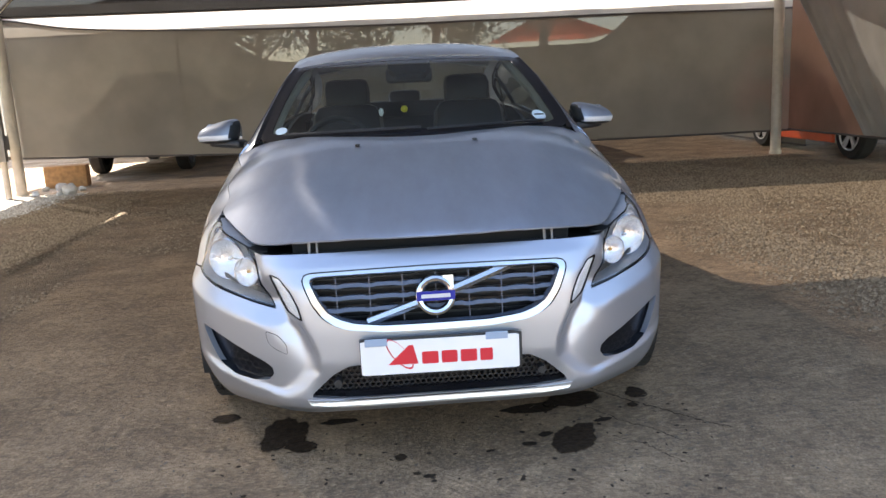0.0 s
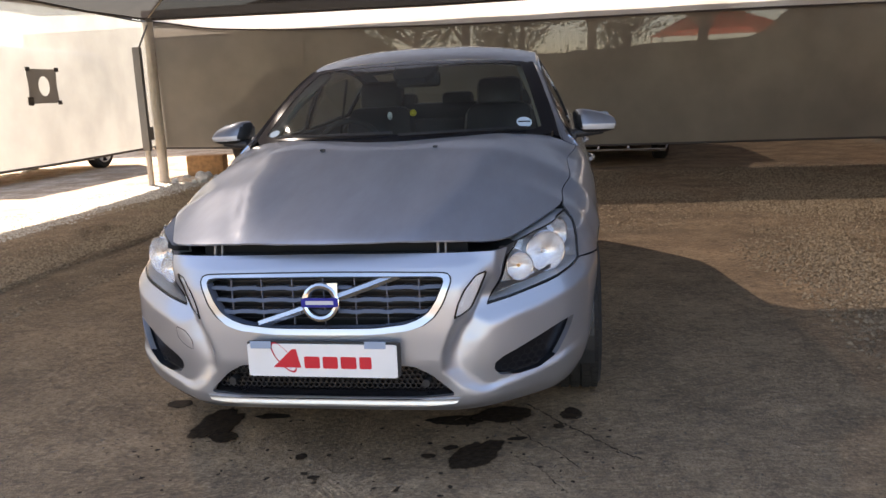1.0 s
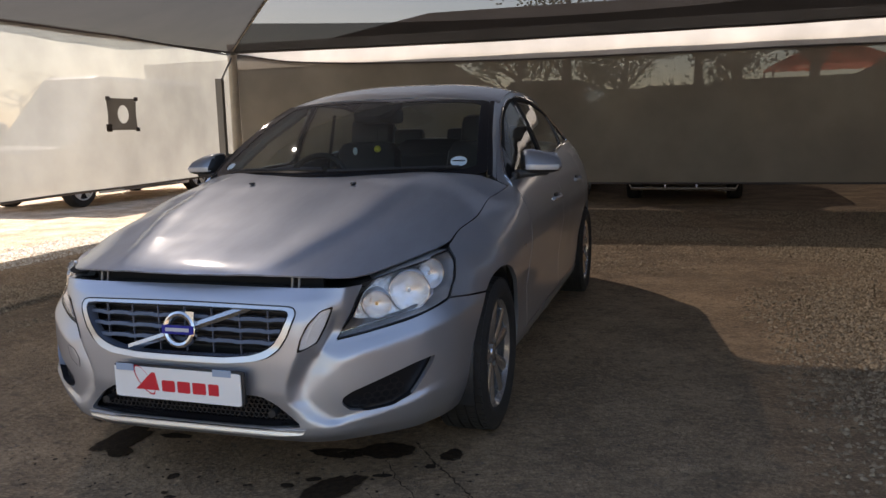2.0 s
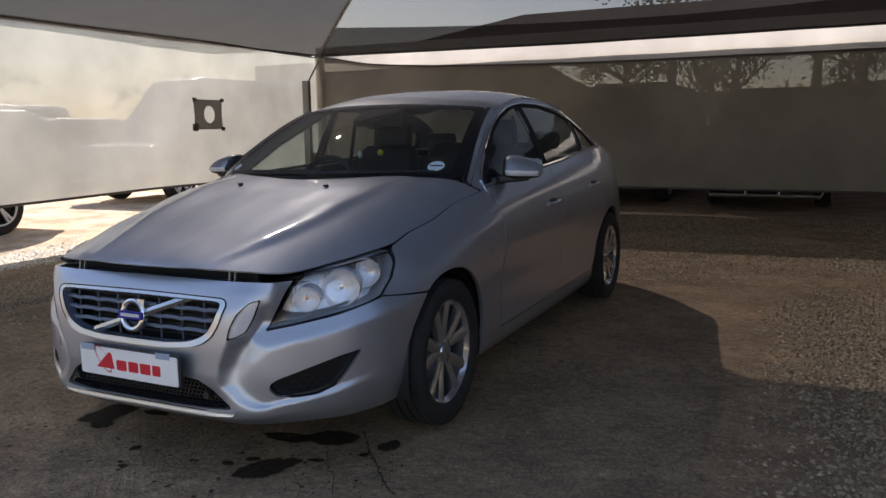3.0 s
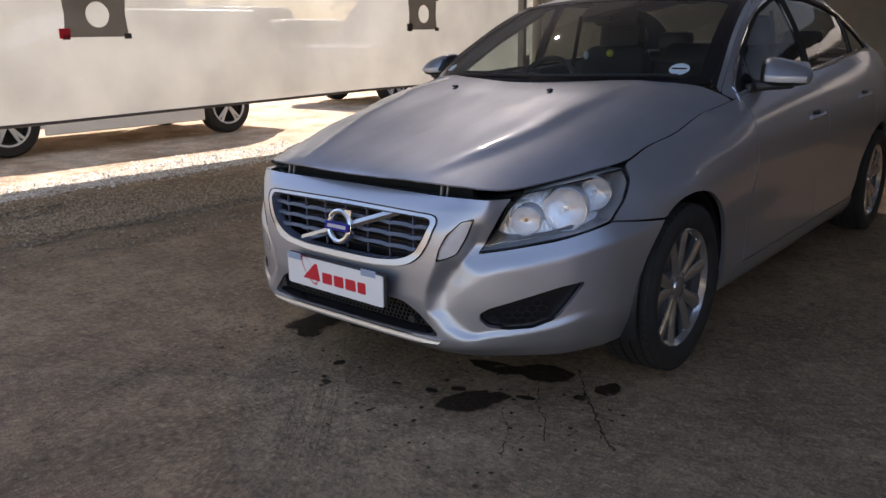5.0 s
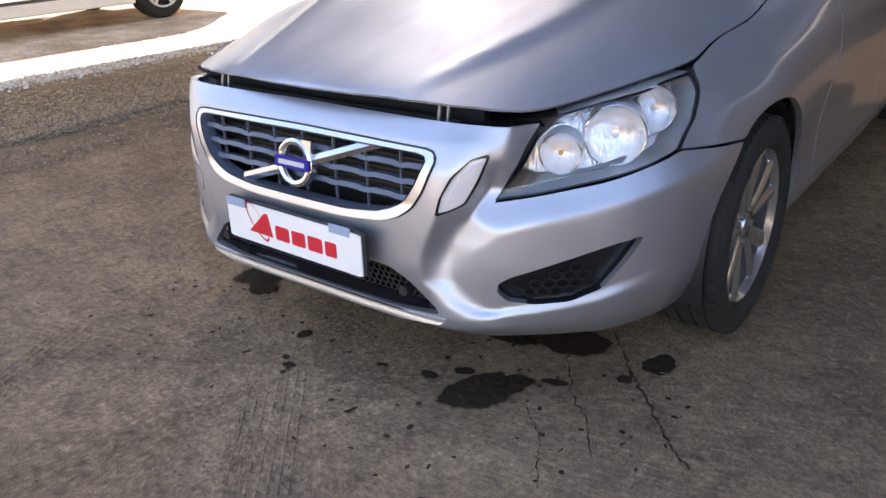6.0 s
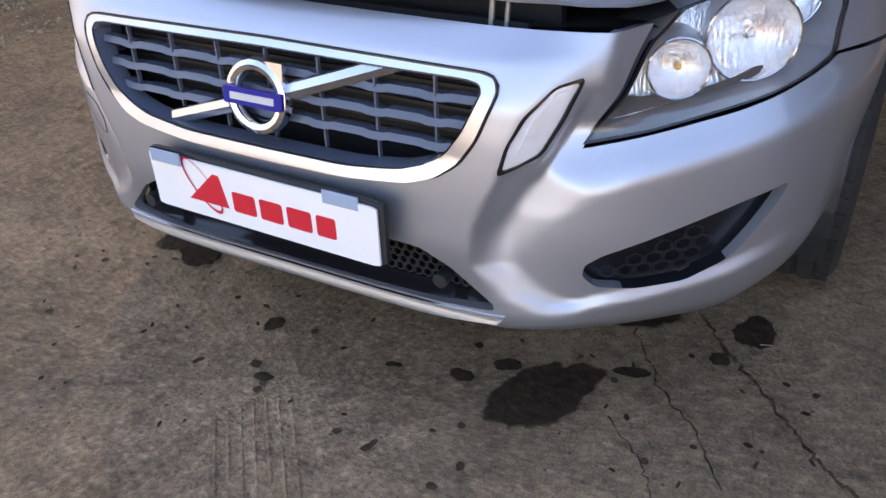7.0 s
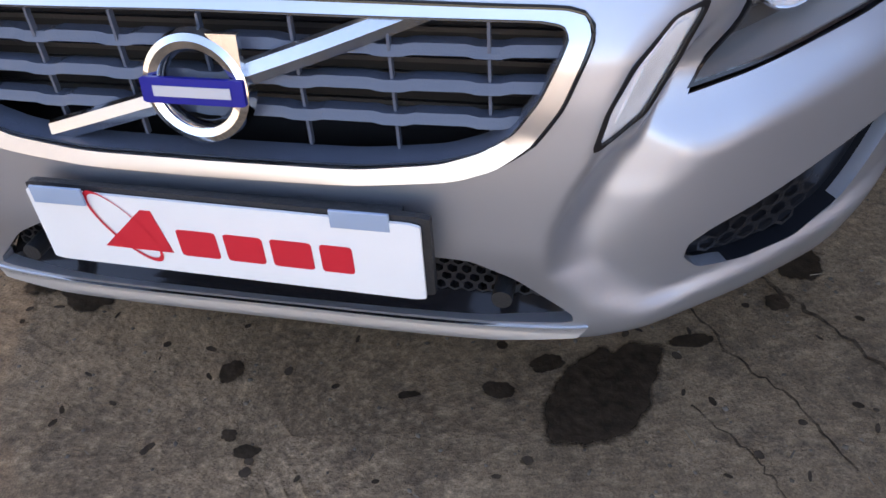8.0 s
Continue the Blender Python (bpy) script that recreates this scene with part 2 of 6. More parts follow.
def ground_material():
    """Compacted grey-brown yard, sandy patches, grit and fine scuffs; sunlight and bounce put into paler sand."""
    m = mat("yard_ground", (0.2, 0.17, 0.14), rough=0.92)
    nt = m.node_tree
    L, N = nt.links.new, nt.nodes.new
    b = nt.nodes["Principled BSDF"]
    tc = N("ShaderNodeTexCoord")

    def noise_at(scale, detail=8, rough=0.6, stretch=None):
        n = N("ShaderNodeTexNoise")
        n.inputs["Scale"].default_value, n.inputs["Detail"].default_value, n.inputs["Roughness"].default_value = scale, detail, rough
        if stretch:
            mp = N("ShaderNodeMapping")
            mp.inputs["Scale"].default_value = stretch
            L(tc.outputs["Object"], mp.inputs["Vector"])
            L(mp.outputs[0], n.inputs["Vector"])
        else:
            L(tc.outputs["Object"], n.inputs["Vector"])
        return n.outputs["Fac"]

    def span(v, lo, hi, a=0.0, z=1.0):
        r = N("ShaderNodeMapRange")
        r.interpolation_type = "SMOOTHSTEP"
        for k, x in zip(("From Min", "From Max", "To Min", "To Max"), (lo, hi, a, z)):
            r.inputs[k].default_value = x
        L(v, r.inputs["Value"])
        return r.outputs[0]

    def mixc(f, a, c):
        x = N("ShaderNodeMix")
        x.data_type = "RGBA"
        L(f, x.inputs[0])
        for slot, v in ((6, a), (7, c)):
            if isinstance(v, tuple):
                x.inputs[slot].default_value = (*v, 1)
            else:
                L(v, x.inputs[slot])
        return x.outputs[2]

    def op(kind, a, c):
        x = N("ShaderNodeMath")
        x.operation = kind
        for slot, v in ((0, a), (1, c)):
            if isinstance(v, (int, float)):
                x.inputs[slot].default_value = v
            else:
                L(v, x.inputs[slot])
        return x.outputs[0]

    sep = N("ShaderNodeSeparateXYZ")
    L(tc.outputs["Object"], sep.inputs[0])
    wob = op("MULTIPLY", op("SUBTRACT", noise_at(1.2), 0.5), 1.1)
    ax = op("ADD", sep.outputs[0], op("MULTIPLY", wob, 0.7))
    ay = op("ADD", sep.outputs[1], wob)
    edge_l = op("ADD", sep.outputs[0], op("MULTIPLY", wob, 0.35))
    pad = op("MULTIPLY", op("MULTIPLY", span(edge_l, -2.62, -2.42), span(ax, 2.05, 2.5, 1.0, 0.0)), span(ay, 3.6, 4.3, 1.0, 0.0))
    grain = noise_at(38, 10, 0.75)
    blot = noise_at(2.2, 8, 0.62)
    hard = mixc(span(blot, 0.3, 0.7), (0.195, 0.137, 0.082), (0.365, 0.268, 0.168))
    hard = mixc(span(grain, 0.42, 0.72), hard, (0.44, 0.338, 0.220))
    hard = mixc(span(noise_at(13, 9, 0.7), 0.50, 0.66, 0.0, 0.55), hard, (0.115, 0.086, 0.060))
    hard = mixc(span(noise_at(5, 10, 0.75), 0.56, 0.66, 0.0, 0.5), hard, (0.42, 0.325, 0.215))
    scuff = noise_at(9, 6, 0.6, (0.25, 5.0, 1.0))
    hard = mixc(span(scuff, 0.58, 0.72, 0.0, 0.35), hard, (0.085, 0.072, 0.062))
    loose = mixc(span(blot, 0.35, 0.65), (0.16, 0.113, 0.068), (0.28, 0.212, 0.135))
    loose = mixc(span(grain, 0.45, 0.7), loose, (0.32, 0.255, 0.175))
    # Left sand paled for sunlight; sand ahead, out of view, paled to bounce light.
    pale = op("MAXIMUM", span(op("ADD", sep.outputs[0], op("MULTIPLY", wob, 0.5)), -4.3, -5.2, 0.0, 0.85), span(op("ADD", sep.outputs[1], op("MULTIPLY", wob, 0.5)), -1.5, -2.1, 0.0, 0.85))
    sandy = mixc(span(noise_at(1.6, 9, 0.68), 0.36, 0.62), (0.40, 0.30, 0.20), (0.66, 0.58, 0.46))
    sandy = mixc(span(noise_at(30, 8, 0.7), 0.52, 0.70, 0.0, 0.6), sandy, (0.30, 0.23, 0.16))
    loose = mixc(pale, loose, sandy)
    pad = op("MULTIPLY", pad, span(ay, -2.1, -1.5))
    speck = noise_at(95, 6, 0.8)
    hard = mixc(span(speck, 0.60, 0.74, 0.0, 0.7), hard, (0.50, 0.42, 0.33))
    hard = mixc(span(noise_at(60, 8, 0.8), 0.60, 0.70, 0.0, 0.6), hard, (0.07, 0.056, 0.045))
    tone = mixc(pad, loose, hard)
    for scale, detail, lo, hi in ((1.3, 5, 0.80, 1.16), (5.5, 8, 0.84, 1.16), (24, 10, 0.72, 1.30), (75, 12, 0.55, 1.50), (240, 6, 0.70, 1.35)):
        sc = N("ShaderNodeVectorMath")
        sc.operation = "SCALE"
        L(tone, sc.inputs[0])
        L(span(noise_at(scale, detail, 0.8), 0.28, 0.72, lo, hi), sc.inputs["Scale"])
        tone = sc.outputs[0]
    warm = N("ShaderNodeVectorMath")
    warm.operation = "MULTIPLY"
    warm.inputs[1].default_value = (1.00, 0.895, 0.80)
    L(tone, warm.inputs[0])
    L(warm.outputs[0], b.inputs["Base Color"])
    bp = N("ShaderNodeBump")
    bp.inputs["Strength"].default_value, bp.inputs["Distance"].default_value = 1.0, 0.03
    L(op("ADD", op("MULTIPLY", grain, 0.6), op("MULTIPLY", noise_at(12, 8, 0.7), 0.9)), bp.inputs["Height"])
    L(bp.outputs[0], b.inputs["Normal"])
    return m


GROUND = ground_material()


def island_material(name, lo, hi, rough=0.85):
    """Loose pieces whose tone changes from piece to piece."""
    m = mat(name, lo, rough=rough)
    nt = m.node_tree
    g, x = nt.nodes.new("ShaderNodeNewGeometry"), nt.nodes.new("ShaderNodeMix")
    x.data_type = "RGBA"
    x.inputs[6].default_value, x.inputs[7].default_value = (*lo, 1), (*hi, 1)
    nt.links.new(g.outputs["Random Per Island"], x.inputs[0])
    nt.links.new(x.outputs[2], nt.nodes["Principled BSDF"].inputs["Base Color"])
    return m


GRAVEL = island_material("gravel", (0.14, 0.096, 0.054), (0.43, 0.325, 0.205))
# Gravel tones whitened to carry the sunlight of the strip by the curtain.
SUNLITGRAVEL = island_material("sunlit_gravel", (0.34, 0.29, 0.22), (0.80, 0.76, 0.68))
LEAVES = island_material("leaf_tones", (0.08, 0.10, 0.05), (0.22, 0.24, 0.14), 0.6)
PEBBLE = island_material("pebbles", (0.10, 0.075, 0.05), (0.24, 0.19, 0.14))


# ---- geometry helpers ----
def obj(name, verts, faces, material, parent=None, label="", smooth=False, normals=None):
    me = bpy.data.meshes.new(name)
    me.from_pydata([tuple(v) for v in verts], [], [tuple(f) for f in faces])
    me.validate()
    if smooth:
        me.shade_smooth()
    if normals is not None and len(normals) == len(me.loops):
        me.normals_split_custom_set(normals)
    me.materials.append(material)
    ob = new(name, me)
    ob.parent = parent
    if label:
        tagged(ob, label)
    return ob


def part(name, bm, material, parent=None, label="", smooth=False):
    """Links a bmesh as one mesh object under a thing or a part."""
    bmesh.ops.recalc_face_normals(bm, faces=bm.faces)
    me = bpy.data.meshes.new(name)
    bm.to_mesh(me)
    bm.free()
    if smooth:
        me.shade_smooth()
        me.set_sharp_from_angle(angle=radians(35))
    me.materials.append(material)
    ob = new(name, me)
    ob.parent = parent
    if label:
        tagged(ob, label)
    return ob


def thing(name, label, category, at=(0, 0, 0), turn=0, group="", kind=""):
    ob = new(name)
    ob.matrix_world = pose(*at, 0, 0, turn)
    return tagged(ob, label, category, group, kind)


def box(size, at=(0, 0, 0), bevel=0.0, turn=(0, 0, 0), bm=None):
    own = bm or bmesh.new()
    made = bmesh.ops.create_cube(own, size=1.0, matrix=pose(*at, *turn) @ Matrix.Diagonal((*size, 1)))
    if bevel:
        edges = list({e for v in made["verts"] for e in v.link_edges})
        bmesh.ops.bevel(own, geom=edges, offset=bevel, segments=2, profile=0.5, affect="EDGES")
    return own


def rod(a, b, r, n=12, bm=None, r2=None):
    own = bm or bmesh.new()
    a, b = Vector(a), Vector(b)
    turn = (b - a).to_track_quat("Z", "Y").to_matrix().to_4x4()
    bmesh.ops.create_cone(own, cap_ends=True, segments=n, radius1=r, radius2=r if r2 is None else r2, depth=(b - a).length, matrix=Matrix.Translation((a + b) / 2) @ turn)
    return own


def tube(points, r, n=8, closed=False):
    """A round bar along a line of points."""
    own = bmesh.new()
    pts = [Vector(p) for p in points]
    rings = []
    up = Vector((0.13, 0.21, 0.97))
    for i, p in enumerate(pts):
        a = pts[i - 1] if i or closed else p
        c = pts[(i + 1) % len(pts)] if i + 1 < len(pts) or closed else p
        t = (c - a).normalized()
        u = t.cross(up).normalized()
        w = u.cross(t)
        rings.append([own.verts.new(p + r * (math.cos(k * math.tau / n) * u + math.sin(k * math.tau / n) * w)) for k in range(n)])
    pairs = list(zip(rings, rings[1:])) + ([(rings[-1], rings[0])] if closed else [])
    for A, B in pairs:
        for k in range(n):
            own.faces.new((A[k], A[(k + 1) % n], B[(k + 1) % n], B[k]))
    if not closed:
        own.faces.new(rings[0][::-1])
        own.faces.new(rings[-1])
    return own


def lathe(profile, n=48, axis="x"):
    """A solid of revolution: profile of (along the axis, radius)."""
    own = bmesh.new()
    rings = []
    for a, r in profile:
        ring = []
        for k in range(n):
            c, s = math.cos(k * math.tau / n) * r, math.sin(k * math.tau / n) * r
            ring.append(own.verts.new((a, c, s) if axis == "x" else (c, s, a)))
        rings.append(ring)
    for A, B in zip(rings, rings[1:]):
        for k in range(n):
            own.faces.new((A[k], A[(k + 1) % n], B[(k + 1) % n], B[k]))
    return own


def slab(outline, depth, m=Matrix()):
    """A flat piece cut to an outline in its own x, y, of that depth along z."""
    own = bmesh.new()
    a = [own.verts.new(m @ Vector((x, y, 0))) for x, y in outline]
    b = [own.verts.new(m @ Vector((x, y, depth))) for x, y in outline]
    own.faces.new(a[::-1])
    own.faces.new(b)
    for i in range(len(a)):
        j = (i + 1) % len(a)
        own.faces.new((a[i], a[j], b[j], b[i]))
    return own


def pch(knots):
    """A smooth curve through knots (x, y) that does not overshoot."""
    xs, ys = np.array([k[0] for k in knots], float), np.array([k[1] for k in knots], float)
    h, d = np.diff(xs), np.diff(ys) / np.diff(xs)
    m = np.zeros(len(xs))
    m[0], m[-1] = d[0], d[-1]
    for i in range(1, len(xs) - 1):
        if d[i - 1] * d[i] > 0:
            w1, w2 = 2 * h[i] + h[i - 1], h[i] + 2 * h[i - 1]
            m[i] = (w1 + w2) / (w1 / d[i - 1] + w2 / d[i])

    def at(x):
        x = np.clip(np.asarray(x, float), xs[0], xs[-1])
        i = np.clip(np.searchsorted(xs, x) - 1, 0, len(xs) - 2)
        t = (x - xs[i]) / h[i]
        return ys[i] * (1 + 2 * t) * (1 - t) ** 2 + m[i] * h[i] * t * (1 - t) ** 2 + ys[i + 1] * t * t * (3 - 2 * t) + m[i + 1] * h[i] * t * t * (t - 1)

    return at


def rounded(points, step=0.008, tight=0.5, closed=True):
    """A line through corner points with rounded corners (corner cutting), at even steps."""
    p = np.array(points, float)
    for _ in range(3):
        nxt = np.roll(p, -1, 0) if closed else p[1:]
        cur = p if closed else p[:-1]
        q = 0.25 * tight * 2
        a, b = cur + (nxt - cur) * q / 2, nxt - (nxt - cur) * q / 2
        new_p = np.empty((2 * len(cur), 2))
        new_p[0::2], new_p[1::2] = a, b
        p = new_p if closed else np.vstack([p[:1], new_p, p[-1:]])
    return resampled(p, step, closed)


def resampled(p, step, closed=True):
    p = np.asarray(p, float)
    ring = np.vstack([p, p[:1]]) if closed else p
    d = np.r_[0, np.cumsum(np.hypot(*np.diff(ring, axis=0).T))]
    n = max(3, int(d[-1] / step))
    s = np.linspace(0, d[-1], n + 1)
    s = s[:-1] if closed else s
    return np.stack([np.interp(s, d, ring[:, 0]), np.interp(s, d, ring[:, 1])], 1)


def inside(pts, poly):
    x, y = pts[:, 0], pts[:, 1]
    hit = np.zeros(len(pts), bool)
    for (x0, y0), (x1, y1) in zip(poly, np.roll(poly, -1, 0)):
        cross = ((y0 > y) != (y1 > y)) & (x < (x1 - x0) * (y - y0) / (y1 - y0 + 1e-15) + x0)
        hit ^= cross
    return hit


def far_from(pts, poly, d):
    ok = np.ones(len(pts), bool)
    for q in poly:
        ok &= (pts[:, 0] - q[0]) ** 2 + (pts[:, 1] - q[1]) ** 2 > d * d
    return ok




def panel(name, outline, fn, material, parent, holes=(), grid=0.02, thick=0.012, label="", flip=False, rim=0.0):
    """A sheet-metal panel: the surface fn(u, v) inside an outline with holes, its edges turned in by thick."""
    loops = [np.asarray(outline, float)] + [np.asarray(h, float) for h in holes]
    lo, hi = loops[0].min(0), loops[0].max(0)
    gu, gv = np.meshgrid(np.arange(lo[0], hi[0], grid), np.arange(lo[1], hi[1], grid))
    gu = gu + (np.arange(gu.shape[0]) % 2)[:, None] * grid / 2
    pts = np.stack([gu.ravel(), gv.ravel()], 1)
    pts = pts[inside(pts, loops[0])]
    for h in loops[1:]:
        pts = pts[~inside(pts, h)]
    for h in loops:
        pts = pts[far_from(pts, h, grid * 0.5)]
    co, edges = [], []
    for h in loops:
        k = len(co)
        co += [Vector(p) for p in h]
        edges += [(k + i, k + (i + 1) % len(h)) for i in range(len(h))]
    co += [Vector(p) for p in pts]
    v2, _, f2, *_ = delaunay_2d_cdt(co, edges, [], 0, 1e-7)
    uv = np.array([tuple(v) for v in v2])
    tri = np.array([f for f in f2 if len(f) == 3])
    mid = uv[tri].mean(1)
    ok = inside(mid, loops[0])
    for h in loops[1:]:
        ok &= ~inside(mid, h)
    tri = tri[ok]
    P = fn(uv[:, 0], uv[:, 1])
    e = 0.003
    du = fn(uv[:, 0] + e, uv[:, 1]) - fn(uv[:, 0] - e, uv[:, 1])
    dv = fn(uv[:, 0], uv[:, 1] + e) - fn(uv[:, 0], uv[:, 1] - e)
    nrm = np.cross(du, dv)
    nrm /= np.linalg.norm(nrm, axis=1)[:, None] + 1e-12
    a = uv[tri]
    e1, e2 = a[:, 1] - a[:, 0], a[:, 2] - a[:, 0]
    ccw = e1[:, 0] * e2[:, 1] - e1[:, 1] * e2[:, 0] > 0
    tri = np.where(ccw[:, None], tri, tri[:, ::-1])
    if flip:
        nrm, tri = -nrm, tri[:, ::-1]
    count = {}
    for t in tri:
        for i in range(3):
            count[(t[i], t[(i + 1) % 3])] = 1
    rim_edges = [k for k in count if (k[1], k[0]) not in count]
    used = sorted({i for k in rim_edges for i in k})
    low = {v: len(P) + i for i, v in enumerate(used)}
    V = np.vstack([P, P[used] - nrm[used] * thick])
    faces = [tuple(t) for t in tri]
    normals = [nrm[i] for t in tri for i in t]
    if thick:
        for i, j in rim_edges:
            f = (j, i, low[i], low[j])
            n = np.cross(V[f[1]] - V[f[0]], V[f[2]] - V[f[0]])
            n = n / (np.linalg.norm(n) + 1e-12)
            faces.append(f)
            normals += [n] * 4
    return obj(name, V, faces, material, parent, label, True, [tuple(n) for n in normals])


# ---- the car's surfaces: x across, y back from the badge, z up ----
PLAN = [(0, 0.050), (0.15, 0.050), (0.30, 0.053), (0.41, 0.060), (0.48, 0.077), (0.57, 0.118), (0.70, 0.212), (0.80, 0.312), (0.868, 0.45), (0.902, 0.65), (0.925, 0.95),
        (0.930, 1.5), (0.930, 2.2), (0.927, 3.0), (0.912, 3.7), (0.86, 4.2), (0.76, 4.44), (0.58, 4.55), (0.30, 4.59), (0, 4.60)]
plan_s = np.r_[0, np.cumsum(np.hypot(*np.diff(np.array(PLAN), axis=0).T))]
plan_x, plan_y = pch([(s, p[0]) for s, p in zip(plan_s, PLAN)]), pch([(s, p[1]) for s, p in zip(plan_s, PLAN)])
# How far the skin lies in (minus) or out from that plan line, by height, at stations along it.
PROFILES = {
    0: [(0.15, -0.14), (0.20, -0.05), (0.232, -0.008), (0.27, 0.0), (0.46, 0.0), (0.57, -0.004), (0.65, -0.015), (0.69, -0.022), (0.72, -0.048), (0.75, -0.094), (0.82, -0.276)],
    3: [(0.15, -0.13), (0.20, -0.05), (0.232, -0.008), (0.27, 0.0), (0.46, 0.0), (0.57, -0.004), (0.65, -0.013), (0.69, -0.016), (0.72, -0.038), (0.75, -0.076), (0.82, -0.236)],
    5: [(0.15, -0.14), (0.20, -0.055), (0.25, -0.012), (0.32, 0.0), (0.42, 0.006), (0.50, 0.006), (0.58, -0.002), (0.68, -0.014), (0.75, -0.038), (0.82, -0.10)],
    7: [(0.15, -0.12), (0.21, -0.055), (0.27, -0.018), (0.34, 0.0), (0.45, 0.002), (0.56, 0.0), (0.64, -0.006), (0.72, -0.034), (0.78, -0.078), (0.84, -0.16)],
    9: [(0.15, -0.10), (0.22, -0.06), (0.30, -0.028), (0.45, -0.008), (0.56, 0.0), (0.65, -0.014), (0.72, -0.040), (0.78, -0.085), (0.83, -0.15), (0.87, -0.25)],
    10: [(0.15, -0.08), (0.25, -0.04), (0.40, -0.010), (0.55, 0.0), (0.66, 0.0), (0.76, -0.026), (0.83, -0.070), (0.88, -0.125), (0.93, -0.22)],
    11: [(0.15, -0.10), (0.22, -0.05), (0.30, -0.030), (0.45, -0.030), (0.60, -0.012), (0.70, 0.0), (0.78, -0.004), (0.87, -0.030), (0.93, -0.062), (0.985, -0.105), (1.06, -0.19)],
    13: [(0.15, -0.10), (0.22, -0.05), (0.30, -0.035), (0.45, -0.035), (0.60, -0.014), (0.72, 0.0), (0.82, -0.008), (0.90, -0.028), (0.97, -0.062), (1.02, -0.095), (1.10, -0.16)],
    14: [(0.15, -0.08), (0.25, -0.04), (0.40, -0.010), (0.55, 0.0), (0.72, 0.010), (0.84, 0.002), (0.93, -0.026), (1.00, -0.062), (1.05, -0.10), (1.12, -0.17)],
    16: [(0.15, -0.10), (0.25, -0.03), (0.45, 0.0), (0.60, 0.0), (0.80, -0.03), (0.95, -0.06), (1.04, -0.09), (1.12, -0.15)],
    19: [(0.15, -0.10), (0.25, -0.03), (0.45, 0.0), (0.60, 0.0), (0.80, -0.03), (0.95, -0.05), (1.04, -0.06), (1.12, -0.12)],
}
NS, NZ = 2600, 520
grid_s, grid_z = np.linspace(0, plan_s[-1], NS), np.linspace(0.15, 1.12, NZ)
at_stations = np.array([pch(v)(grid_z) for v in PROFILES.values()])
OFF = np.empty((NS, NZ))
for j in range(NZ):
    OFF[:, j] = pch([(plan_s[k], at_stations[i, j]) for i, k in enumerate(PROFILES)])(grid_s)


# The ledge under the headlamp, the hollow from the running light down beside the plate, the blade under the fog recess.
sx, zz = plan_x(grid_s)[:, None], grid_z[None, :]
nose = (grid_s < plan_s[9])[:, None]


def fade(v, lo, hi):
    t = np.clip((v - lo) / (hi - lo), 0, 1)
    return t * t * (3 - 2 * t)


edge_x = pch([(0.15, 0.56), (0.235, 0.525), (0.262, 0.497), (0.272, 0.483), (0.305, 0.424), (0.332, 0.397), (0.361, 0.380), (0.406, 0.383), (0.461, 0.400), (0.51, 0.420), (0.575, 0.438), (0.622, 0.460), (0.663, 0.490), (0.74, 0.54)])(zz)
edge_w = pch([(0.15, 0.08), (0.25, 0.085), (0.30, 0.085), (0.40, 0.060), (0.55, 0.070), (0.63, 0.085), (0.70, 0.14), (0.80, 0.20)])(zz)
edge_r = pch([(0.15, 0.30), (0.24, 0.25), (0.29, 0.16), (0.36, 0.05), (0.55, 0.045), (0.62, 0.10), (0.70, 0.30), (0.80, 0.40)])(zz)
ramp = (sx - edge_x) / edge_w
ramp = np.minimum(edge_r * np.log1p(np.exp(np.clip(ramp / edge_r, -40, 40))), 1.0)
in_nose = (1 - ramp) ** 2
crease = pch([(0.0, 0.480), (0.50, 0.482), (0.54, 0.486), (0.57, 0.493), (0.60, 0.504), (0.70, 0.528), (0.80, 0.556), (0.87, 0.585), (0.93, 0.61)])(sx)
cove_x = pch([(0.15, 0.10), (0.235, 0.30), (0.258, 0.42), (0.28, 0.458), (0.347, 0.466), (0.393, 0.480), (0.435, 0.500), (0.47, 0.535), (0.56, 0.60), (0.80, 0.70)])(zz)
near = 0.003
rise_ = near * np.log1p(np.exp(np.clip((zz - crease) / near, -40, 40)) + np.exp(np.clip(0.45 * (cove_x - sx) * fade(zz, 0.32, 0.44) / near, -40, 40)))
tail = (1 - fade(grid_s, plan_s[8], plan_s[9] + 0.05))[:, None]
rise_ = 0.065 * np.tanh(rise_ / 0.065)
lamp_side = pch([(0.15, 0.40), (0.53, 0.465), (0.55, 0.478), (0.61, 0.508), (0.67, 0.532), (0.75, 0.57)])(zz)
gate = 1 - fade(zz, 0.49, 0.54) * (1 - fade(sx, lamp_side, lamp_side + 0.03))
ledge = -(1 - fade(zz, 0.57, 0.66) * (1 - fade(sx, 0.55, 0.63))) * (0.35 * rise_ + 6.0 * rise_ ** 2) * (1 - in_nose) * gate * tail
nose_out = (0.021 + 0.019 * fade(zz, 0.27, 0.40) - 0.024 * fade(zz, 0.62, 0.72)) * in_nose
blade_z = pch([(0.0, 0.250), (0.47, 0.252), (0.528, 0.260), (0.571, 0.271), (0.65, 0.286), (0.725, 0.306), (0.80, 0.335), (0.93, 0.38)])(sx)
blade = 0.013 * (1 - fade(zz, blade_z, blade_z + 0.030)) * (1 - in_nose) * fade(sx, 0.42, 0.50) * (1 - fade(sx, 0.74, 0.86))
OFF = OFF + np.where(nose | (grid_s < plan_s[10])[:, None], ledge + nose_out + blade, 0)


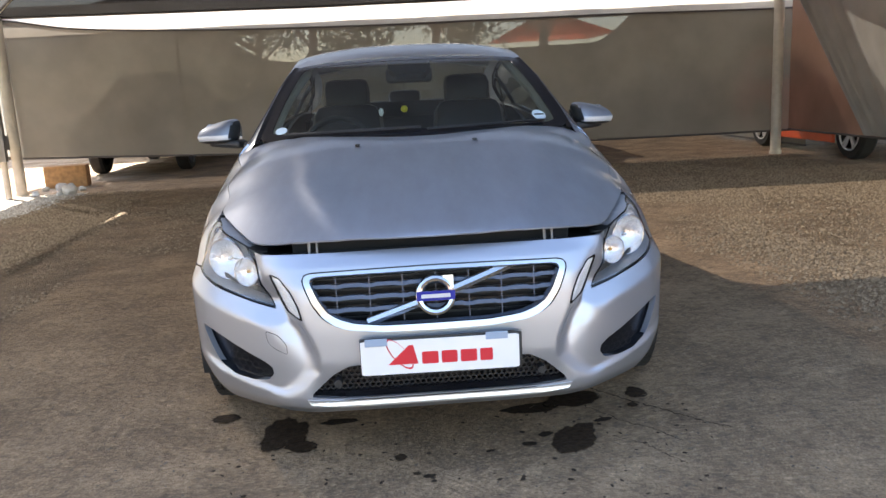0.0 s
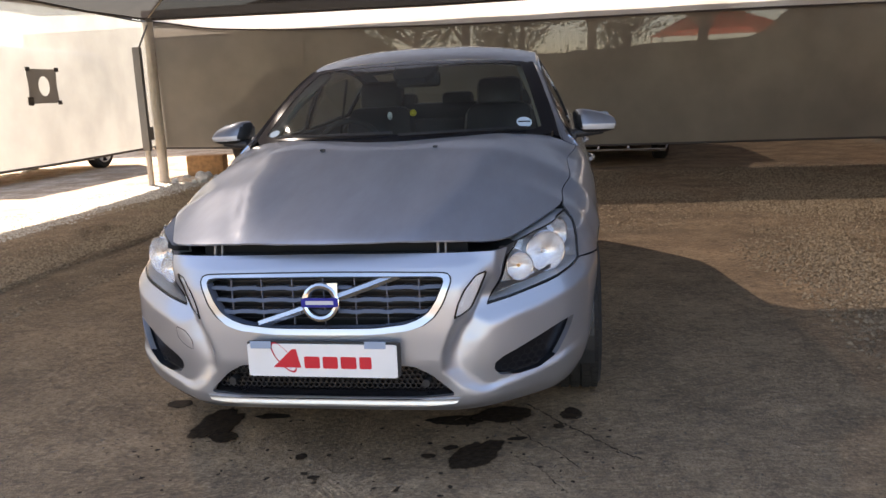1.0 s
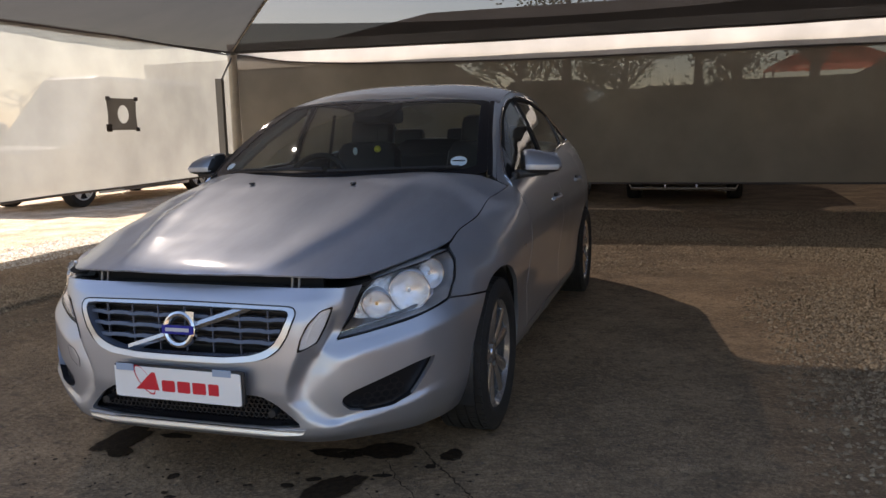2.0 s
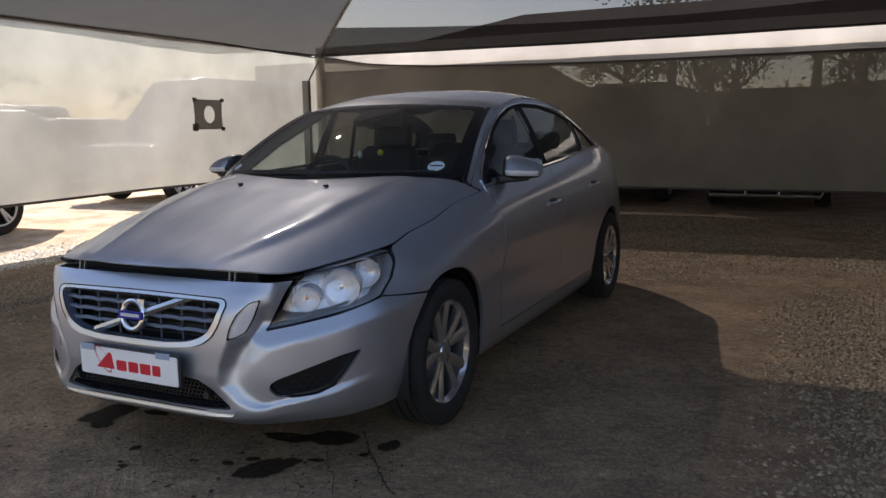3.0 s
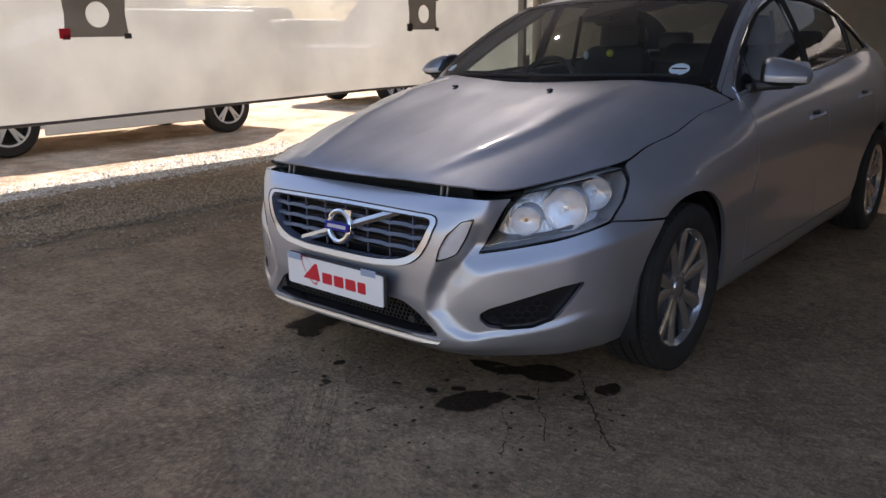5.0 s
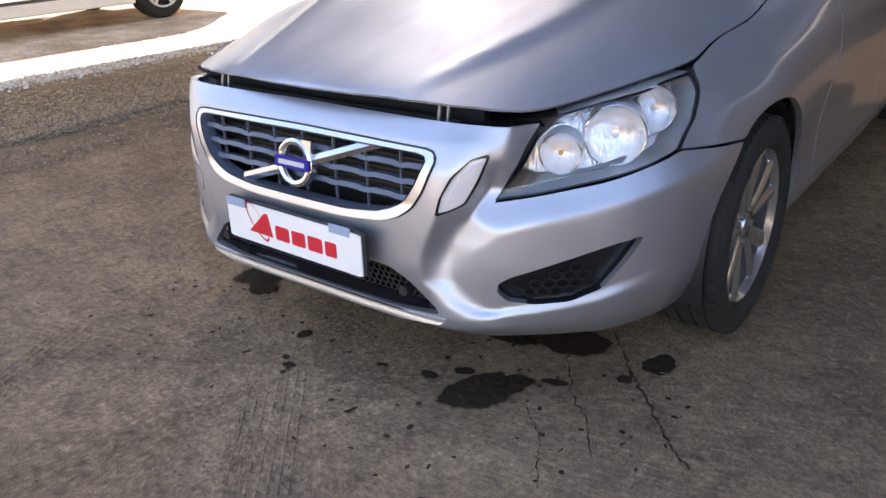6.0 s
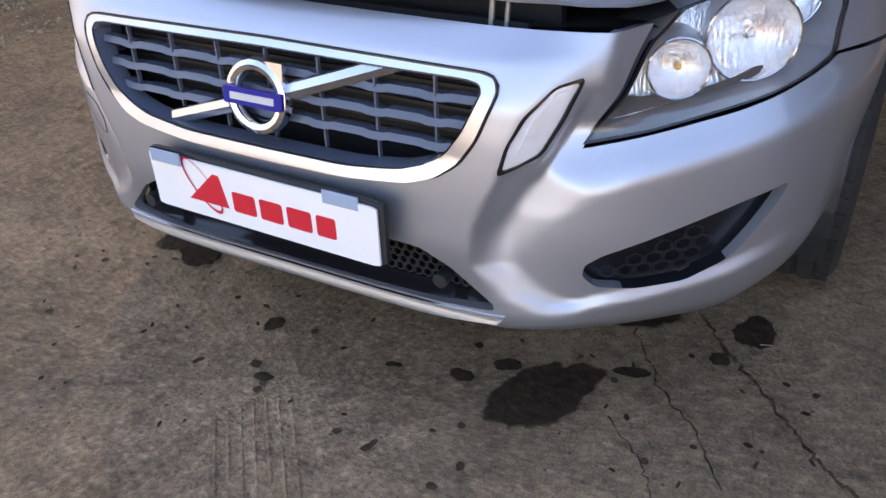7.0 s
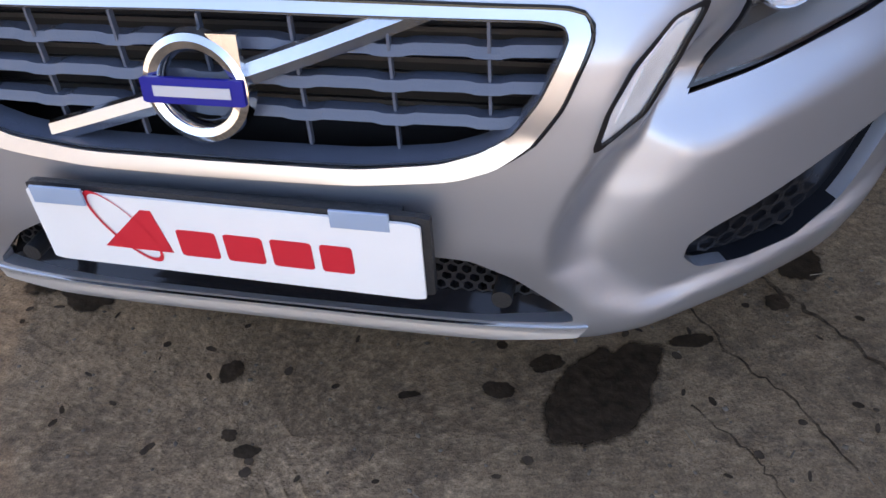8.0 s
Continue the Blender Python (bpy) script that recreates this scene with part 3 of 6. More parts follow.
def skin(s, z, out=0.0):
    """The outer skin: s along the plan line (minus: the car's other side), z the height."""
    s, z = np.asarray(s, float), np.asarray(z, float)
    a = np.clip(np.abs(s), 0, plan_s[-1] - 1e-6)
    fi, fj = a / plan_s[-1] * (NS - 1), np.clip((z - 0.15) / 0.97, 0, 1 - 1e-9) * (NZ - 1)
    i, j = np.clip(fi.astype(int), 0, NS - 2), np.clip(fj.astype(int), 0, NZ - 2)
    p, q = fi - i, fj - j
    off = (OFF[i, j] * (1 - p) + OFF[i + 1, j] * p) * (1 - q) + (OFF[i, j + 1] * (1 - p) + OFF[i + 1, j + 1] * p) * q + out
    tx, ty = plan_x(a + 0.02) - plan_x(np.maximum(a - 0.02, 0)), plan_y(a + 0.02) - plan_y(np.maximum(a - 0.02, 0))
    tx = np.where(a < 0.02, np.maximum(tx, 0.02), tx)
    ty = np.where(a < 0.02, ty * a / 0.02, ty)
    n = np.hypot(tx, ty) + 1e-12
    x, y = plan_x(a) + off * ty / n, plan_y(a) - off * tx / n
    return np.stack([np.where(s < 0, -x, x), y, z + 0 * x], 1) if x.ndim else np.array([-x if s < 0 else x, y, float(z)])


SEARCH = np.linspace(0, plan_s[-1] * 0.5, 1600)


def s_near(x, y, z):
    p = skin(SEARCH, np.full_like(SEARCH, z))
    return float(SEARCH[np.argmin((p[:, 0] - abs(x)) ** 2 + (p[:, 1] - y) ** 2)])


def s_x(x, z):
    """The plan place of a point of the front, by x."""
    live = SEARCH < plan_s[8]
    p = skin(SEARCH[live], np.full(live.sum(), z))
    return float(SEARCH[live][np.argmin(np.abs(p[:, 0] - abs(x)))])


def s_y(y):
    a = np.linspace(plan_s[7], plan_s[16], 1500)
    return float(a[np.argmin(np.abs(plan_y(a) - y))])


def front(points):
    """(x, z) or (x, y, z) corners of the front to plan places and heights."""
    return [(s_x(p[0], p[1]), p[1]) if len(p) == 2 else (s_near(*p), p[2]) for p in points]


def mirrored(poly):
    return np.array([(-a, b) for a, b in poly])[::-1]


def two_sided(half):
    """The whole outline from the half with x above zero, drawn from the bottom middle round to the top middle."""
    return half + [(-a, b) for a, b in half[::-1]]


def recess(name, line, depth, material, parent, lip=0.001, grid=0.012, label="", rim=None, holes=()):
    """A hollow let into the skin: a floor at that depth with walls up to the outline."""
    line = np.asarray(line)
    floor_ob = panel(name, line, lambda s, z: skin(s, z, -depth), material, parent, holes, grid=grid, thick=0.0, label=label)
    top, low = skin(line[:, 0], line[:, 1], -lip), skin(line[:, 0], line[:, 1], -depth)
    n = len(line)
    obj("wall", np.vstack([top, low]), [(i, (i + 1) % n, n + (i + 1) % n, n + i) for i in range(n)], rim or material, floor_ob)
    return floor_ob


belt = pch([(1.40, 0.962), (1.55, 0.982), (2.0, 1.006), (2.4, 1.024), (2.8, 1.044), (3.2, 1.072), (3.5, 1.092), (3.8, 1.100), (4.12, 1.098)])
brow = pch([(0.22, 0.752), (0.40, 0.772), (0.58, 0.798), (0.80, 0.846), (1.10, 0.906), (1.40, 0.962), (1.55, 0.985)])


# ---- hood, glass and roof surfaces ----
edge_y = np.linspace(0.60, 1.45, 18)
hood_edge = pch([(0.05, 0.50), (0.14, 0.575), (0.22, 0.616), (0.34, 0.672), (0.46, 0.725)] + [(y, skin(s_y(y), brow(y))[0]) for y in edge_y])
hood_mid = pch([(0.05, 0.762), (0.075, 0.778), (0.12, 0.795), (0.20, 0.816), (0.35, 0.850), (0.60, 0.912), (0.85, 0.975), (1.00, 1.012), (1.20, 1.046), (1.45, 1.075)])


def hood_skin(x, y):
    e = hood_edge(y)
    u = np.clip(np.abs(x) / e, 0, 1.05)
    lo = brow(np.maximum(y, 0.22)) - 0.10 * np.maximum(0.22 - y, 0) * 1.0
    z = lo + (hood_mid(y) - lo) * (1 - u ** (2.8 + 1.8 * np.clip((y - 0.12) / 0.5, 0, 1)))
    ridge = 0.62 - 0.10 * np.clip((1.3 - y) / 1.2, 0, 1)
    off = u - ridge
    z = z + 0.013 * np.where(off < 0, np.exp(-((off / 0.15) ** 2)), np.exp(-((off / 0.055) ** 2))) * np.clip((y - 0.05) / 0.3, 0, 1) * (1 - 0.75 * np.clip((y - 0.75) / 0.4, 0, 1))
    return np.stack([x, y, z], 1)


def glass_skin(u, v):
    """The windscreen: u across at its base, v up along it from 0 to 1."""
    w = u / 0.735
    bx, by, bz = u, 1.10 + 0.315 * np.abs(w) ** 1.8, 1.032 - 0.014 * w * w
    tx, ty, tz = u * 0.590 / 0.735, 2.03 + 0.060 * w * w, 1.402 - 0.024 * w * w
    k = 0.030 * 4 * v * (1 - v)
    return np.stack([bx + (tx - bx) * v, by + (ty - by) * v - 0.45 * k, bz + (tz - bz) * v + 0.9 * k], 1)


roof_mid = pch([(1.95, 1.372), (2.04, 1.408), (2.20, 1.453), (2.5, 1.496), (2.8, 1.509), (3.1, 1.500), (3.4, 1.462), (3.6, 1.420), (3.8, 1.362), (4.0, 1.272), (4.15, 1.175), (4.22, 1.120)])
rail_z = pch([(1.42, 0.985), (1.50, 1.045), (1.572, 1.094), (1.723, 1.184), (1.911, 1.284), (2.104, 1.360), (2.30, 1.411), (2.55, 1.442), (2.85, 1.443), (3.22, 1.412), (3.50, 1.366), (3.72, 1.308), (3.90, 1.236), (4.02, 1.170), (4.12, 1.122)])
rail_x = pch([(1.42, 0.775), (1.572, 0.742), (1.723, 0.703), (1.911, 0.665), (2.104, 0.633), (2.30, 0.618), (2.62, 0.610), (3.2, 0.600), (3.6, 0.600), (3.9, 0.625), (4.12, 0.70)])


def roof_skin(x, y):
    e = rail_x(y) + 0.012
    u = np.clip(np.abs(x) / e, 0, 1.02)
    z = roof_mid(y) + (rail_z(y) - 0.002 - roof_mid(y)) * u ** 2.8
    return np.stack([x, y, z], 1)


def flank(y, z):
    """The upper side from the belt to the roof rail."""
    xb = np.array([skin(s_y(float(a)), float(belt(a)))[0] for a in np.linspace(1.40, 4.12, 60)])
    b = np.interp(y, np.linspace(1.40, 4.12, 60), xb)
    zb, zt = belt(y), np.maximum(rail_z(y), belt(y) + 0.02)
    t = np.clip((z - zb) / (zt - zb), -0.1, 1.05)
    x = b + (rail_x(y) - b) * t + 0.018 * 4 * t * (1 - t) * np.clip((zt - zb) / 0.3, 0, 1)
    return np.stack([x, y, z], 1)


def flank_left(y, z):
    p = flank(y, z)
    p[:, 0] *= -1
    return p


def build_car():
    car = thing("sedan_car", "silver-blue metallic four-door sedan, dusty, bonnet slightly ajar", "car")
    # Front bumper: round the nose from one wheel arch to the other.
    def arch(y0, r, z):
        return y0 - math.sqrt(max(r * r - (z - 0.315) ** 2, 0))

    lamp = front([(0.520, 0.134, 0.555), (0.60, 0.20, 0.572), (0.70, 0.285, 0.597), (0.78, 0.37, 0.622), (0.832, 0.446, 0.645), (0.846, 0.52, 0.695), (0.828, 0.58, 0.76), (0.785, 0.60, 0.792),
                  (0.725, 0.46, 0.776), (0.672, 0.34, 0.762), (0.628, 0.245, 0.742), (0.595, 0.20, 0.70), (0.560, 0.165, 0.63)])
    lamp = resampled(lamp, 0.012)
    low_inner, low_back = (s_near(0.520, 0.134, 0.555), 0.549), (s_near(0.832, 0.446, 0.645), 0.639)
    half = [(0, 0.19), (s_x(0.40, 0.19), 0.19), (s_x(0.60, 0.20), 0.195), (s_y(0.45), 0.20), (s_y(arch(0.9, 0.365, 0.21)), 0.205)]
    half += [(s_y(arch(0.9, 0.365, z)), z) for z in (0.26, 0.34, 0.42, 0.50, 0.56, 0.612)]
    half += [low_back, (s_near(0.70, 0.285, 0.597), 0.590), low_inner, (s_near(0.548, 0.150, 0.61), 0.61), (s_near(0.580, 0.18, 0.69), 0.69), (s_near(0.600, 0.203, 0.726), 0.726), (s_x(0.50, 0.731), 0.731), (0, 0.732)]
    outline = resampled(np.array(two_sided(half)), 0.014)
    grille_half = [(0, 0.485), (0.167, 0.487), (0.282, 0.498), (0.329, 0.513), (0.366, 0.540), (0.395, 0.582), (0.415, 0.635), (0.421, 0.656), (0.415, 0.672), (0.392, 0.678), (0.209, 0.681), (0, 0.682)]
    grille_line = rounded(two_sided([(s_x(x, z), z) for x, z in grille_half]), 0.006, 0.5)
    low_half = [(0, 0.258), (0.30, 0.259), (0.415, 0.266), (0.42, 0.275), (0.345, 0.345), (0.29, 0.375), (0, 0.382)]
    low_line = rounded(two_sided([(s_x(x, z), z) for x, z in low_half]), 0.012, 0.35)
    fog = rounded(front([(0.545, 0.335), (0.565, 0.312), (0.62, 0.304), (0.69, 0.312), (0.745, 0.34), (0.80, 0.317, 0.445), (0.806, 0.322, 0.466), (0.76, 0.452), (0.66, 0.412), (0.575, 0.378), (0.548, 0.358)]), 0.010, 0.4)
    drl = rounded(front([(0.426, 0.528), (0.452, 0.537), (0.480, 0.552), (0.508, 0.610), (0.532, 0.674), (0.496, 0.663), (0.460, 0.622), (0.438, 0.575)]), 0.005, 0.42)
    bumper = panel("front_bumper", outline, skin, PAINT, car, [grille_line, low_line, fog, mirrored(fog), drl, mirrored(drl)], 0.008, 0.02)
    # Cover of the towing eye, on one side only.
    tow = rounded([(-s_x(x, z), z) for x, z in ((0.560, 0.482), (0.520, 0.470), (0.492, 0.438), (0.492, 0.405), (0.535, 0.425), (0.556, 0.445))], 0.006, 0.45)
    cover = panel("towing_cover", tow, lambda s, z: skin(s, z, 0.0012), PAINT, bumper, grid=0.01, thick=0.003)
    part("gap", tube(skin(tow[:, 0], tow[:, 1], 0.0004), 0.0013, 5, True), BLACKPLASTIC, cover)
    # Radiator grille: chrome frame, slats and fins.
    inner_half = [(0, 0.504), (0.167, 0.505), (0.266, 0.516), (0.313, 0.531), (0.345, 0.554), (0.372, 0.592), (0.391, 0.638), (0.396, 0.652), (0.390, 0.663), (0.366, 0.667), (0.209, 0.668), (0, 0.669)]
    inner = rounded(two_sided([(s_x(x, z), z) for x, z in inner_half]), 0.006, 0.5)
    frame_ob = panel("grille_frame", resampled(grille_line * [0.995, 1] - [0, 0.0], 0.010), lambda s, z: skin(s, z, 0.003 + 0.016 * np.clip((0.545 - z) / 0.06, 0, 1)), SOFTSILVER, car, [inner], 0.010, 0.03, "satin silver grille surround")
    for line, r in ((grille_line, 0.0019), (inner, 0.0014)):
        part("outline", tube(skin(line[:, 0], line[:, 1], 0.003 if r > 0.0015 else 0.004), r, 5, True), GLOSSBLACK, frame_ob)
    n = len(inner)
    wall = np.vstack([skin(inner[:, 0], inner[:, 1], 0.006), skin(inner[:, 0], inner[:, 1], -0.035)])
    obj("grille_lip", wall, [(i, (i + 1) % n, n + (i + 1) % n, n + i) for i in range(n)], GREYPLASTIC, frame_ob)

    def grille_edge(z):
        return float(pch([(b, a) for a, b in inner_half[2:9]])(z)) + 0.007

    for k, z in enumerate((0.630, 0.592, 0.553)):
        w = grille_edge(z)
        xs = np.linspace(-w, w, 121)
        V, F = [], []
        for x in xs:
            f = abs(((x / 0.1055 + 0.5) % 1) - 0.5)
            kink = 0.0028 * min(1, max(0, (f - 0.12) / 0.10))
            y0 = skin(s_x(x, z), z)[1] + 0.014
            V += [(x, y0, z - 0.006 + kink), (x, y0 + 0.006, z + 0.005 + kink), (x, y0 + 0.026, z + 0.004 + kink), (x, y0 + 0.026, z - 0.003 + kink)]
        for i in range(120):
            a = 4 * i
            F += [(a + j, a + 4 + j, a + 4 + (j + 1) % 4, a + (j + 1) % 4) for j in range(4)]
        F += [(0, 1, 2, 3), (483, 482, 481, 480)]
        obj("slat", V, F, GREYPLASTIC, frame_ob)
    for x in (-0.3165, -0.211, -0.1055, 0.0, 0.1055, 0.211, 0.3165):
        zb = 0.508 + 0.03 * max(abs(x) - 0.21, 0) / 0.105
        y0 = skin(s_x(x, 0.58), 0.58)[1] + 0.024
        part("fin", box((0.0034, 0.008, 0.664 - zb), (x, y0 + 0.004, (0.664 + zb) / 2)), GREYPLASTIC, frame_ob)
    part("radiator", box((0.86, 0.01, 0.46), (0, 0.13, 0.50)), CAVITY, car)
    for i in range(9):
        part("radiator_rib", box((0.78, 0.006, 0.006), (0, 0.122, 0.505 + i * 0.019)), BLACKPLASTIC, car)
    # Badge: ring with a flag at the upper right, enamel band, diagonal bar.
    nrm_tilt = 8
    base = Matrix.Translation((-0.003, 0.014, 0.590)) @ pose(0, 0, 0, 90 - nrm_tilt, 0, 0) @ Matrix.Scale(1.09, 4)
    ring = bmesh.new()
    n = 56
    prof = [(0.0375, 0.002), (0.042, 0.009), (0.050, 0.0115), (0.057, 0.008), (0.0595, -0.006), (0.0375, -0.006)]
    rows_v = [[ring.verts.new(base @ Vector((r * math.cos(a * math.tau / n), r * math.sin(a * math.tau / n), h))) for r, h in prof] for a in range(n)]
    for a in range(n):
        for j in range(len(prof)):
            ring.faces.new((rows_v[a][j], rows_v[a][(j + 1) % 6], rows_v[(a + 1) % n][(j + 1) % 6], rows_v[(a + 1) % n][j]))
    joint = [skin(p[0], p[1], 0.002) for p in resampled(grille_line * [1.003, 1] + (grille_line - grille_line.mean(0)) * [0.0, 0.012], 0.015)]
    part("frame_joint", tube(joint, 0.0022, 6, True), CAVITY, frame_ob, "dark joint round the grille surround")
    badge = part("badge", ring, CHROME, car, "round polished chrome badge ring", True)
    part("badge_flag", slab([(0.020, 0.057), (0.053, 0.057), (0.053, 0.018), (0.046, 0.028), (0.036, 0.040)], 0.008, base), SATIN, badge)
    band = part("badge_band", slab(rounded([(-0.056, -0.0135), (0.056, -0.0135), (0.056, 0.0135), (-0.056, 0.0135)], 0.004, 0.15), 0.005, base @ Matrix.Translation((0, 0, 0.011))), BLUE, badge, "dark blue enamel band")
    part("badge_marking", slab([(-0.042, -0.0055), (0.042, -0.0055), (0.042, 0.0055), (-0.042, 0.0055)], 0.0012, base @ Matrix.Translation((0, 0, 0.0165))), PEWTER, badge, "plain silver bar")
    for a, c in (((-0.048, 0.570), (-0.222, 0.512)), ((0.050, 0.603), (0.250, 0.670))):
        V, F = [], []
        ax, az, cx, cz = *a, *c
        L_ = math.hypot(cx - ax, cz - az)
        px, pz = -(cz - az) / L_ * 0.0145, (cx - ax) / L_ * 0.0145
        for t in np.linspace(0, 1, 9):
            x, z = ax + (cx - ax) * t, az + (cz - az) * t
            y0 = skin(s_x(x, z), z)[1] - 0.001 + 0.010 * t
            V += [(x - px, y0 + 0.010, z - pz), (x - px * 0.85, y0 + 0.002, z - pz * 0.85), (x, y0 - 0.004, z), (x + px * 0.85, y0 + 0.002, z + pz * 0.85), (x + px, y0 + 0.010, z + pz)]
        for i in range(8):
            F += [(5 * i + j, 5 * i + 5 + j, 5 * i + 6 + j, 5 * i + 1 + j) for j in range(4)] + [(5 * i + 4, 5 * i + 9, 5 * i + 5, 5 * i)]
        F += [(4, 3, 2, 1, 0), (40, 41, 42, 43, 44)]
        obj("badge_bar", V, F, SATIN, badge)
    # Lower intake, mesh, silver lip.
    mesh_bm = bmesh.new()
    for r in range(6):
        for c in range(-22, 23):
            x, z = c * 0.0185 + (r % 2) * 0.00925, 0.290 + r * 0.0165
            if abs(x) < 0.42 - max(z - 0.27, 0) * 1.1:
                y0 = float(skin(s_x(x, z), z)[1]) + 0.034
                hexa = [(x + 0.0108 * math.cos(k * math.tau / 6 + 0.5236), z + 0.0108 * math.sin(k * math.tau / 6 + 0.5236)) for k in range(6)]
                hin = [(x + (hx - x) * 0.68, z + (hz - z) * 0.68) for hx, hz in hexa]
                vo = [mesh_bm.verts.new((hx, y0, hz)) for hx, hz in hexa]
                vi = [mesh_bm.verts.new((hx, y0, hz)) for hx, hz in hin]
                vb = [mesh_bm.verts.new((hx, y0 + 0.012, hz)) for hx, hz in hin]
                for k in range(6):
                    j = (k + 1) % 6
                    mesh_bm.faces.new((vo[k], vo[j], vi[j], vi[k]))
                    mesh_bm.faces.new((vi[k], vi[j], vb[j], vb[k]))
    intake = part("lower_intake_mesh", mesh_bm, MESHBLACK, car, "black honeycomb mesh of the lower intake")
    part("intake_back", box((0.86, 0.006, 0.17), (0, 0.10, 0.31)), CAVITY, intake)
    for x in (-0.33, 0.33):
        part("parking_sensor", rod((x, 0.012, 0.318), (x, 0.05, 0.318), 0.013, 20), BLACKPLASTIC, intake)
    lip_half = [(0, 0.229), (s_x(0.30, 0.23), 0.230), (s_x(0.425, 0.24), 0.241), (s_x(0.437, 0.258), 0.258), (s_x(0.30, 0.252), 0.2525), (0, 0.2515)]
    panel("lip_trim", resampled(np.array(two_sided(lip_half)), 0.012), lambda s, z: skin(s, z, 0.003 + 0.010 * np.clip((0.250 - z) / 0.018, 0, 1)), LIPSILVER, car, grid=0.008, thick=0.012, label="satin silver lower lip")
    V, F = [], []
    for x in np.linspace(-0.415, 0.415, 41):
        y0 = float(skin(s_x(x, 0.25), 0.25)[1])
        V += [(x, y0 - 0.004, 0.2520), (x, y0 + 0.014, 0.264), (x, y0 + 0.045, 0.288)]
    F = [(3 * i + k, 3 * i + 3 + k, 3 * i + 4 + k, 3 * i + 1 + k) for i in range(40) for k in range(2)]
    obj("intake_shelf", V, F, GLOSSBLACK, intake)
    for sg in (1, -1):
        side = (lambda p: p) if sg > 0 else mirrored
        # Fog recess.
        rec = recess("fog_recess", side(fog), 0.030, FOGBLACK, bumper, label="black plastic fog lamp blank")
        cells = bmesh.new()
        for r in range(4):
            for c in range(7):
                x, z = 0.585 + c * 0.026 + (r % 2) * 0.013, 0.330 + r * 0.021
                if z < 0.322 + (x - 0.57) * 0.62 and x < 0.725 and z > 0.318 + max(0, x - 0.70) * 0.8:
                    for k in range(6):
                        a, b = k * math.tau / 6 + 0.5236, (k + 1) * math.tau / 6 + 0.5236
                        q = [(x + rr * math.cos(t), z + rr * math.sin(t)) for rr, t in ((0.0145, a), (0.0145, b), (0.0105, b), (0.0105, a))]
                        vs = [cells.verts.new((sg * p[0], *p[1:])) for p in (skin(s_x(px, pz), pz, -0.020) for px, pz in q)]
                        cells.faces.new(vs)
        part("fog_mesh", cells, MESHBLACK, rec)
        # Running light.
        tray = recess("running_light", side(drl), 0.005, LAMPWHITE, bumper, grid=0.008, label="white clear running light with black rim")
        rimline = rounded(front([(0.434, 0.535), (0.453, 0.5395), (0.4765, 0.5545), (0.5045, 0.611), (0.526, 0.667), (0.498, 0.660), (0.465, 0.620), (0.444, 0.577)]), 0.005, 0.42)
        panel("rim", side(drl), lambda s, z: skin(s, z, 0.0015), GLOSSBLACK, tray, [side(rimline)], 0.006, 0.004)
        bar = rounded(front([(0.448, 0.550), (0.462, 0.556), (0.494, 0.612), (0.514, 0.656), (0.500, 0.652), (0.472, 0.616)]), 0.005, 0.42)
        panel("light_bar", side(bar), lambda s, z: skin(s, z, -0.002), LAMPWHITE, tray, grid=0.006, thick=0.004)
        panel("clear_cover", side(rimline), lambda s, z: skin(s, z, 0.001), LENS, tray, grid=0.01, thick=0.0)
        # Headlamp: hazy lens over a bright tray with two bowls, a wide fluted corner and a dark lower step.
        tray2 = recess("headlamp", side(lamp), 0.072, REFLECTOR, car, grid=0.015, label="hazy clear headlamp with two chrome bowls and black edge", rim=LAMPWALL)
        inset = resampled(lamp.mean(0) + (lamp - lamp.mean(0)) * [0.972, 0.955], 0.012)
        panel("lamp_edge", side(lamp), lambda s, z: skin(s, z, 0.001), GLOSSBLACK, tray2, [side(inset)], 0.008, 0.006)
        panel("lamp_glass", side(inset), lambda s, z: skin(s, z, 0.002), HAZYLENS, tray2, grid=0.015, thick=0.0)
        turn_at = skin(s_near(0.785, 0.455, 0.722), 0.722, -0.036)
        for nm, c, r, d in (("main_bowl", (0.712, 0.342, 0.683), 0.069, 0.055), ("inner_bowl", (0.628, 0.240, 0.653), 0.046, 0.040), ("corner_bowl", turn_at, 0.054, 0.036)):
            m = Matrix.Translation((sg * c[0], c[1], c[2])) @ pose(0, 0, 0, 0, 0, sg * (48 if nm == "corner_bowl" else 24)) @ pose(0, 0, 0, -90, 0, 0)
            b = lathe([(0.0, r * 1.03), (0.0, r), (d * 0.22, r * 0.95), (d * 0.55, r * 0.80), (d * 0.85, r * 0.52), (d, r * 0.20), (d, 0.0005)], 48, "z")
            bmesh.ops.transform(b, matrix=m, verts=b.verts)
            bowl = part(nm, b, REFLECTOR, tray2, smooth=True)
            sleeve = lathe([(0.0, r * 1.03), (0.02, r * 1.05), (0.075, r * 1.06)], 48, "z")
            bmesh.ops.transform(sleeve, matrix=m, verts=sleeve.verts)
            part("bowl_sleeve", sleeve, LAMPGREY, bowl, smooth=True)
            circle = [m @ Vector((r * 1.02 * math.cos(a), r * 1.02 * math.sin(a), -0.001)) for a in np.linspace(0, math.tau, 49)[:-1]]
            part("bowl_ring", tube(circle, 0.0024, 6, True), CHROME, bowl, smooth=True)
            cap = lathe([(d * 0.95, r * 0.17), (d * 0.45, r * 0.17), (d * 0.38, r * 0.12), (d * 0.36, 0.0005)], 20, "z")
            bmesh.ops.transform(cap, matrix=m, verts=cap.verts)
            part("bulb_shield", cap, CHROME, bowl, smooth=True)
